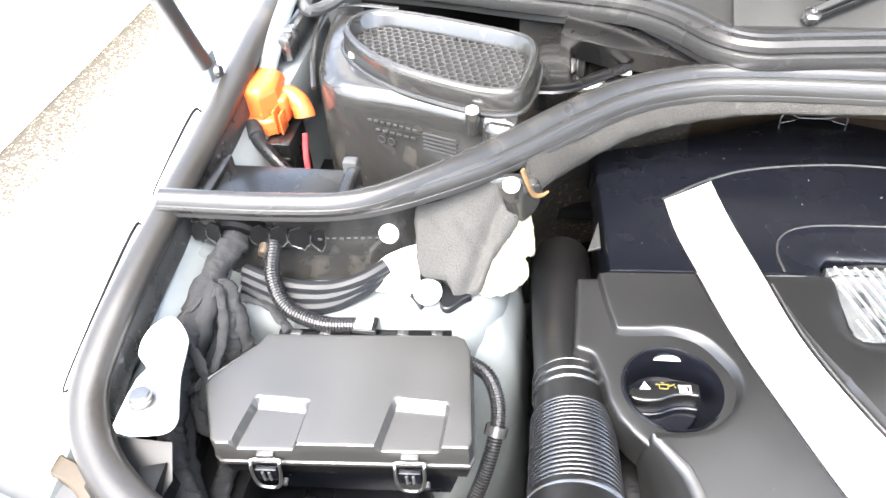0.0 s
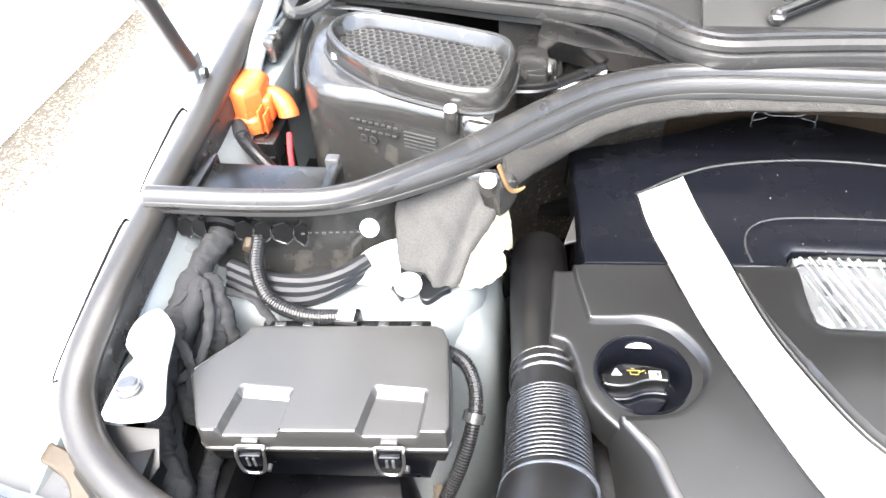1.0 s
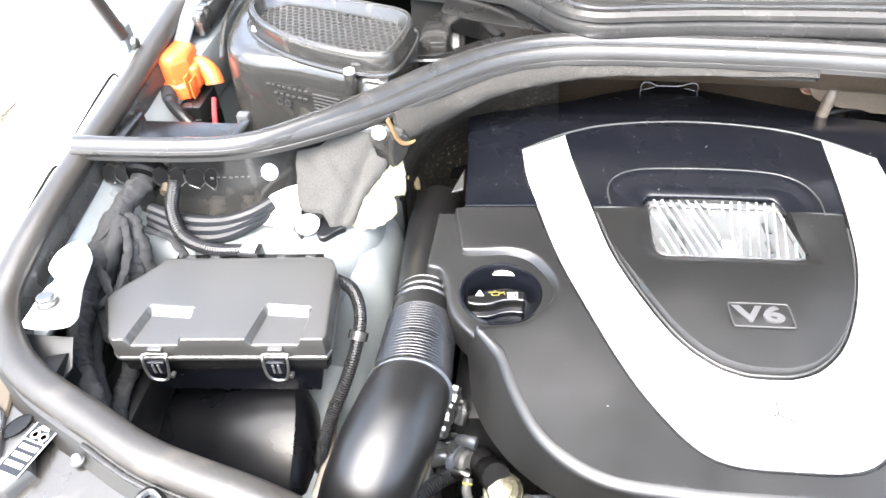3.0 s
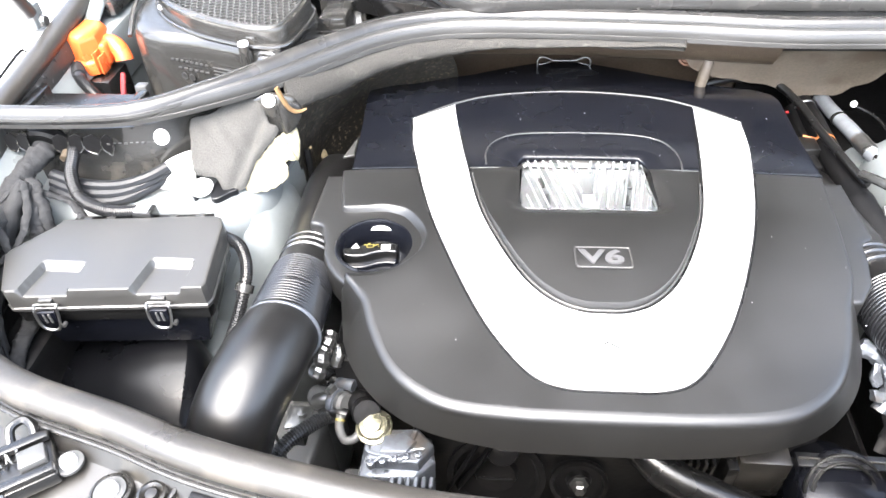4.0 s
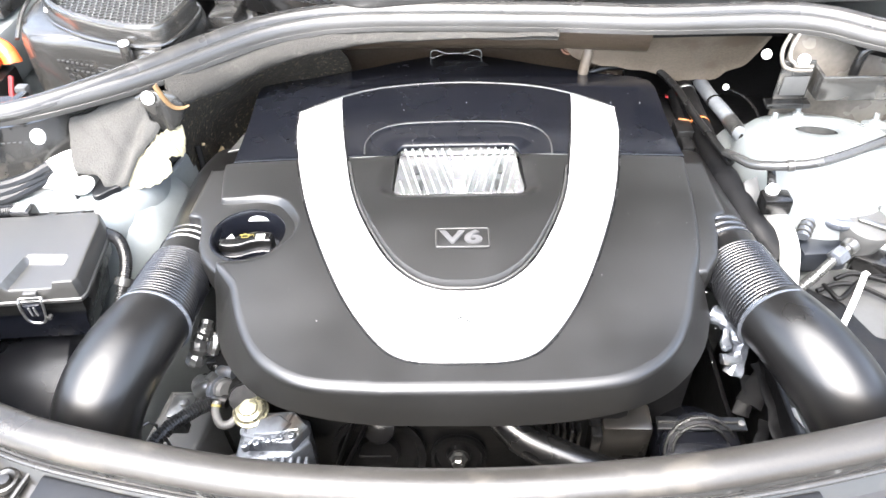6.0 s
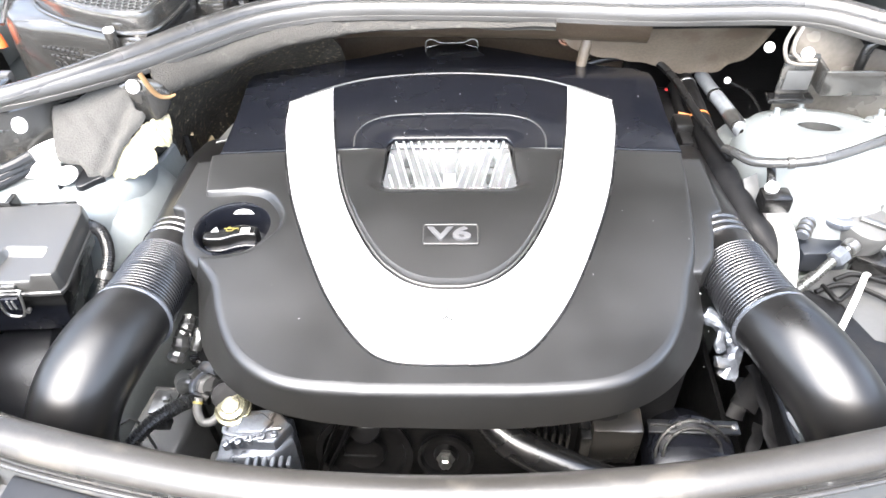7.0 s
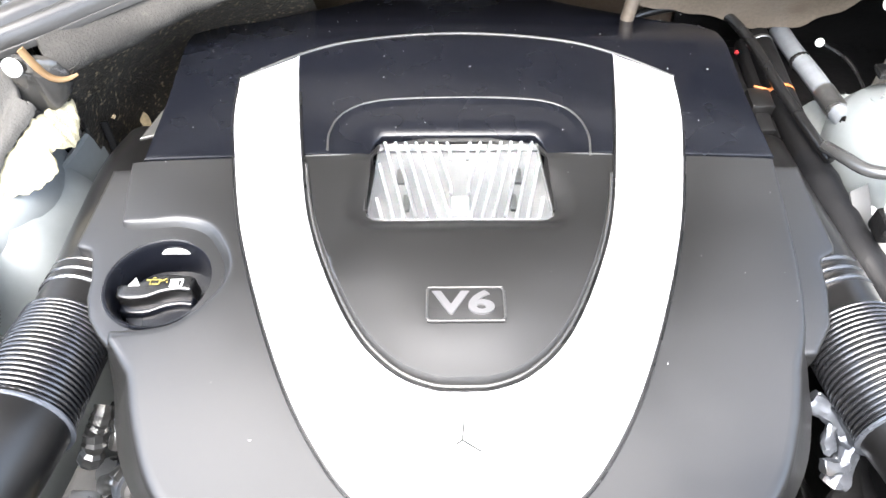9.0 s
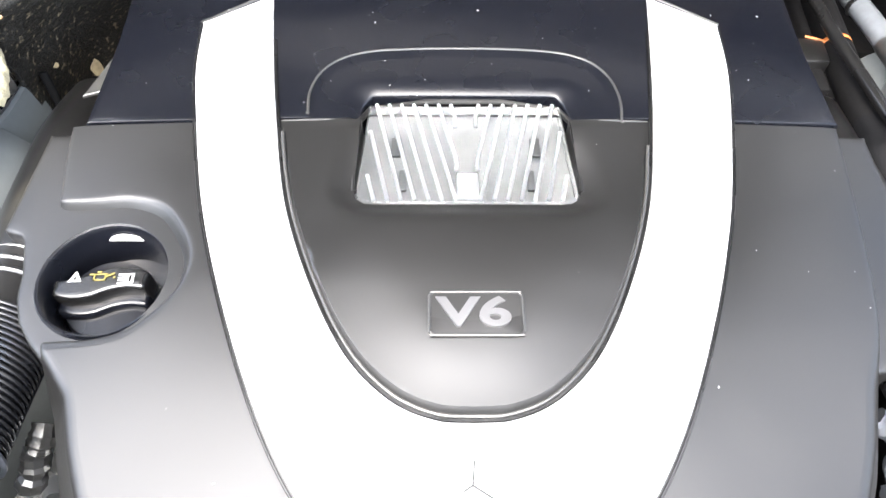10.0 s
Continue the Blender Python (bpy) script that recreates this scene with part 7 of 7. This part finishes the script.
for k in range(5):
    part_y = -0.205 - 0.014 * k
    solo("injector_plug", box(-0.322 + 0.004 * k, -0.286 + 0.003 * k, part_y - 0.004, part_y + 0.004, 0.815 - 0.006 * k, 0.830 - 0.006 * k, 0.0015, m=Matrix.Translation((-0.30, part_y, 0.82)) @ pose(0, 0, 0, 0, 12 - 9 * k, 7 * k - 10) @ Matrix.Translation((0.30, -part_y, -0.82))), (BLACK, GLOSSY)[k % 2], "black cable plug at the engine's side", "connector", "cable plugs at the engine's side")
solo("pale_casing", prism([(-0.40, -0.30), (-0.33, -0.34), (-0.315, -0.26), (-0.335, -0.22), (-0.39, -0.22)], 0.58, 0.735, 0.010, 3), PALE, "pale grey plastic casing below the duct", "casing")
solo("lower_casing", prism([(-0.36, -0.42), (-0.28, -0.42), (-0.285, -0.34), (-0.35, -0.35)], 0.60, 0.745, 0.006, 3), PALE, "pale grey casing near the front panel", "casing")
solo("thin_rod", tube([(-0.375, -0.325, 0.80), (-0.355, -0.318, 0.80), (-0.356, -0.318, 0.70), (-0.37, -0.345, 0.66)], 0.0018, 6, 3), STEEL, "thin bent steel rod", "rod")
solo("dark_plumbing", tube([(-0.29, -0.20, 0.80), (-0.285, -0.24, 0.795), (-0.26, -0.27, 0.80), (-0.245, -0.30, 0.83)], 0.016, 12, 6, lumpy(31)), SHADOW_BLACK, "dark pipe at the engine's side", "pipe")
for k, (x, y, z) in enumerate(((-0.315, -0.215, 0.83), (-0.30, -0.228, 0.815), (-0.318, -0.24, 0.80), (-0.29, -0.215, 0.84))):
    solo("metal_fitting", lathe([(0.007, 0), (0.007, 0.006), (0.0045, 0.007), (0.0045, 0.02), (0.006, 0.021), (0.006, 0.025), (0.001, 0.026)], 6, pose(x, y, z - 0.01, 30 + 25 * k, 40 - 30 * k, 0)), (CAST, BLACK, BLACK, STEEL)[k], "small metal fitting at the engine's side", "fitting", "fittings at the engine's side")

solo("radiator_hose", tube([(0.045, -0.300, 0.835), (0.085, -0.338, 0.815), (0.141, -0.358, 0.798), (0.20, -0.372, 0.782), (0.26, -0.385, 0.77), (0.34, -0.40, 0.75)], 0.020, 18, 8), BLACK, "glossy black radiator hose in front of the engine", "hose")
# Block and panels added to hide the pale rail and wing in painted shade.
solo("rail_shade_block", box(0.374, 0.60, -0.45, -0.19, 0.50, 0.66, 0.012), SHADOW_BLACK, "added near-black block, shade over the chassis rail", "cover")
solo("rail_shade_panel", box(0.366, 0.374, -0.44, 0.10, 0.40, 0.70, 0.002), SHADOW_BLACK, "added near-black panel, shade along the chassis rail", "liner")
solo("wing_shade_panel", box(0.396, 0.404, -0.44, -0.08, 0.50, 0.80, 0.002), SHADOW_BLACK, "added near-black panel, shade against the inner wing", "liner")
filt = thing("filter_housing", "black plastic filter housing with raised arcs", "filter", (0.30, -0.31, 0.7))
fm = pose(0.302, -0.318, 0.750, 42, 0, 0)
part("body", box(0.252, 0.352, -0.335, -0.270, 0.66, 0.755, 0.008), GLOSSY, filt)
part("bowl", lathe([(0.050, -0.06), (0.050, -0.004), (0.047, 0.0), (0.036, 0.001), (0.034, -0.004), (0.001, -0.006)], 40, fm), GLOSSY, filt)
part("lid", box(0.250, 0.356, -0.298, -0.280, 0.770, 0.774, 0.001), SATIN, filt)
part("lid_line", box(0.252, 0.354, -0.290, -0.287, 0.774, 0.776, 0.0006, 1), SHEEN, filt)
for r in (0.036, 0.045):
    part("arc", tube([fm @ Vector((r * math.cos(a), r * math.sin(a), 0.003)) for a in np.linspace(0.5, 3.3, 10)], 0.0022, 8, 3), BLACK, filt)
part("knob", lathe([(0.010, 0), (0.010, 0.008), (0.007, 0.010), (0.001, 0.008)], 18, fm @ pose(0.018, -0.028, -0.004)), BLACK, filt)
part("screw", lathe([(0.004, 0), (0.004, 0.003), (0.001, 0.004)], 10, pose(0.350, -0.290, 0.774)), STEEL, filt)
foil = thing("foil_fitting", "crumpled bright metal fitting beside the cover", "fitting", (0.335, -0.2, 0.8))
for k, (way, r) in enumerate((
        ([(0.312, -0.200, 0.874), (0.328, -0.208, 0.868), (0.340, -0.220, 0.858), (0.346, -0.234, 0.846)], 0.0085),
        ([(0.346, -0.232, 0.848), (0.343, -0.243, 0.840), (0.336, -0.256, 0.826)], 0.0095),
        ([(0.322, -0.246, 0.842), (0.332, -0.246, 0.842), (0.342, -0.240, 0.844)], 0.0075),
        ([(0.334, -0.214, 0.866), (0.328, -0.224, 0.858), (0.330, -0.236, 0.848)], 0.0055))):
    part("foil_fold", crumple(tube(way, r, 12, 6, steps=18), 40 + k, 0.0055, 0.0022), CAST, foil, "crumpled foil fold", 20)
lfoil = thing("foil_shield", "crumpled bright metal shield between duct and cover", "fitting", (-0.3, -0.24, 0.84))
for k, (a, b, r) in enumerate((((-0.296, -0.225, 0.882), (-0.304, -0.245, 0.868), 0.009), ((-0.304, -0.245, 0.868), (-0.312, -0.262, 0.846), 0.010), ((-0.288, -0.232, 0.868), (-0.290, -0.25, 0.852), 0.007))):
    part("piece", tube([a, (Vector(a) + Vector(b)) / 2 + Vector((0.003, 0, 0.003)), b], r, 9, 5, lambda q, kk=k: 1 + 0.35 * noise.noise((q * 14, kk * 3.0, 2))), STEEL, lfoil)
for k, (a, b, w) in enumerate((((0.412, -0.186, 0.785), (0.372, -0.252, 0.760), 0.013), ((0.390, -0.205, 0.782), (0.392, -0.332, 0.760), 0.010), ((0.388, -0.272, 0.755), (0.350, -0.338, 0.738), 0.008), ((0.376, -0.215, 0.770), (0.362, -0.262, 0.750), 0.009))):
    mid = (Vector(a) + Vector(b)) / 2 + Vector((0.004, 0, 0.006))
    solo("flat_strap", crumple(tube([a, mid, b], w, 10, 6, lambda q: 0.8 + 0.3 * q, flat=0.22), 60 + k, 0.003, 0.001), DARK_STRAP, "flat dark strap below the air duct", "strap", "flat straps")
mod = thing("control_module", "dark control module with a pale label", "module", (0.43, -0.28, 0.72))
part("case", box(0.405, 0.455, -0.30, -0.255, 0.70, 0.768, 0.004, m=Matrix.Translation((0.43, -0.28, 0.74)) @ pose(0, 0, 0, 0, 12, 20) @ Matrix.Translation((-0.43, 0.28, -0.74))), PALE, mod)
part("label_plate", box(0.412, 0.448, -0.29, -0.262, 0.7685, 0.770, 0, m=Matrix.Translation((0.43, -0.28, 0.74)) @ pose(0, 0, 0, 0, 12, 20) @ Matrix.Translation((-0.43, 0.28, -0.74))), LABEL, mod)

# ---- front panel details ----
lamp = thing("headlamp", "clear headlamp with a chrome surround set in the front panel", "headlamp", (-0.78, -0.36, 0.88))
part("housing", prism(curve2([(-0.95, -0.47), (-0.70, -0.43), (-0.715, -0.362), (-0.735, -0.325), (-0.80, -0.306), (-0.95, -0.292)], 3), 0.62, 0.940, 0.008, 3), PALE, lamp)
part("inner_frame", prism(curve2([(-0.93, -0.455), (-0.735, -0.415), (-0.737, -0.365), (-0.757, -0.345), (-0.82, -0.332), (-0.93, -0.322)], 3), 0.940, 0.948, 0.003), STEEL, lamp, "chrome inner frame")
part("glass", prism(curve2([(-0.92, -0.445), (-0.747, -0.41), (-0.748, -0.37), (-0.765, -0.353), (-0.82, -0.342), (-0.92, -0.332)], 3), 0.948, 0.953, 0.002), DARKGLASS, lamp)
LAMP_SHIFT = Vector((0.018, 0.008, 0.012))
part("glass_ring", tube([(-0.80, -0.365, 0.955), (-0.775, -0.372, 0.955), (-0.765, -0.39, 0.955), (-0.78, -0.405, 0.955)], 0.002, 8, 4), CHROME, lamp)
solo("bronze_strip", sweep([(-0.95, -0.272, 0.963), (-0.84, -0.280, 0.963), (-0.785, -0.290, 0.961), (-0.755, -0.305, 0.958), (-0.738, -0.328, 0.955), (-0.730, -0.352, 0.952)], [(-0.010, -0.02), (-0.009, 0.001), (-0.007, 0.003), (0.007, 0.003), (0.009, 0.001), (0.010, -0.02)], 6), GOLD, "bronze tinted film strip beside the headlamp", "strip")
lamp.location = Vector(lamp.location) + LAMP_SHIFT
# Shallow near-black disc: the hole's shade is in its colour.
slot = solo("oval_shade_disc", lathe([(0.0150, 0), (0.0148, 0.0006), (0.0140, 0.0006), (0.0135, -0.002), (0.001, -0.0025)], 28), SHADOW_BLACK, "shallow near-black oval, shade of a hole in the front panel", "hole")
slot.matrix_world = pose(-0.704, -0.359, 0.9560, 0, 0, 60) @ Matrix.Diagonal((1, 0.6, 1, 1))
sticker = thing("warning_sticker", "white outlined warning sticker with symbols", "sticker", (-0.688, -0.36, 0.945))
m = pose(-0.679, -0.374, 0.9535, 0, 0, -14)
part("sheet", box(-0.014, 0.014, -0.034, 0.026, 0, 0.0004, 0, m=m), BLACK, sticker)
for x0, x1, y0, y1 in ((-0.014, 0.014, 0.0245, 0.026), (-0.014, 0.014, 0.0005, 0.002), (-0.014, -0.0125, -0.034, 0.026), (0.0125, 0.014, -0.034, 0.026), (-0.014, 0.014, -0.034, -0.0325)):
    part("outline", box(x0, x1, y0, y1, 0.0004, 0.0008, 0, m=m), LABEL, sticker)
part("symbol", lathe([(0.008, 0.0004), (0.008, 0.0008)], 3, m @ pose(-0.001, 0.018, 0, 0, 0, 90)), LABEL, sticker)
for k in range(2):
    part("symbol", lathe([(0.0048, 0.0004), (0.0048, 0.0008), (0.003, 0.0008), (0.003, 0.0004)], 18, m @ pose(-0.005 + 0.010 * k, 0.008, 0)), LABEL, sticker)
for k in range(3):
    part("text_bar", box(-0.010, 0.010, -0.008 - 0.009 * k, -0.003 - 0.009 * k, 0.0004, 0.0008, 0, m=m), LABEL, sticker)
for x, y, z, r in ((-0.486, -0.445, 0.945, 0.008), (-0.436, -0.469, 0.944, 0.009), (-0.630, -0.385, 0.950, 0.004)):
    bolt = thing("panel_bolt", "bright round-headed bolt in the front panel", "bolt", (x, y, z - 0.004), "bolts of the front panel")
    part("head", lathe([(r, 0), (r, 0.003), (r * 0.8, 0.006), (r * 0.45, 0.006), (r * 0.4, 0.004), (0.0005, 0.004)], 24, Matrix.Translation((x, y, z))), SILVER, bolt)
    part("washer", lathe([(r * 1.6, -0.003), (r * 1.6, 0.0), (r * 0.9, 0.0008)], 26, Matrix.Translation((x, y, z))), PALE, bolt)
latch = thing("panel_clip", "black plastic clip assembly on the front panel", "clip", (-0.53, -0.45, 0.93))
lm = pose(-0.532, -0.455, 0.948, 0, 0, 35)
part("frame", box(-0.034, 0.034, -0.030, 0.022, -0.012, 0.004, 0.003, m=lm), BLACK, latch)
part("rail", box(-0.034, 0.034, 0.010, 0.020, 0.004, 0.012, 0.002, m=lm), BLACK, latch)
part("rail", box(-0.034, 0.034, -0.028, -0.018, 0.004, 0.010, 0.002, m=lm), BLACK, latch)
part("spring", tube([lm @ Vector((-0.020 + 0.0022 * k, 0.002 + 0.006 * math.cos(k * 1.57), 0.012 + 0.006 * math.sin(k * 1.57))) for k in range(14)], 0.0012, 6, 4), STEEL, latch)
part("slide", box(0.006, 0.030, -0.016, 0.004, 0.004, 0.014, 0.002, m=lm), PALE, latch, "grey slide")
part("hook", tube([lm @ Vector(v) for v in ((0.0, 0.024, 0.004), (0.004, 0.036, 0.012), (0.016, 0.040, 0.012), (0.022, 0.030, 0.010), (0.022, 0.020, 0.006))], 0.0045, 10, 5), BLACK, latch)
part("lever", box(-0.030, -0.008, -0.040, -0.030, 0.0, 0.010, 0.003, m=lm), STEEL, latch)
for bx, by, br in ((-0.436, -0.469, 0.0185), (-0.398, -0.468, 0.013)):
    boss = solo("panel_boss", lathe([(br + 0.001, -0.004), (br, 0.0), (br - 0.0025, 0.0008), (br - 0.006, -0.003), (br * 0.45, -0.004), (br * 0.4, 0.001), (0.0005, 0.0015)], 32), FPANEL, "round pressed boss in the front panel", "boss", "bosses of the front panel")
    boss.matrix_world = pose(bx, by, 0.9425)
trough = thing("panel_trough", "long black trough pressed into the front panel", "trough", (0.0, -0.51, 0.93))
part("rim", sweep([(x, y - 0.034, 0.9435) for x, y, z in FRONT[9:17]], [(-0.011, -0.004), (-0.010, 0.001), (-0.007, 0.0015), (0.030, -0.004), (0.032, -0.010), (-0.010, -0.010)], 5), SATIN, trough)
part("insert", sweep([(x, y - 0.046, 0.9440) for x, y, z in FRONT[10:16]], [(-0.006, -0.004), (-0.005, 0.0005), (0.018, -0.0022), (0.019, -0.008)], 5), PALE, trough, "grey insert in the trough")
for x0, y0, x1, y1 in ((-0.372, -0.432, -0.388, -0.50), (-0.43, -0.415, -0.372, -0.432), (-0.30, -0.485, -0.14, -0.505), (0.05, -0.51, 0.25, -0.495)):
    solo("panel_rib", tube([(x0, y0, 0.940), ((x0 + x1) / 2, (y0 + y1) / 2, 0.939), (x1, y1, 0.936)], 0.003, 8, 4), FPANEL, "moulded rib of the front panel", "rib", "ribs of the front panel")
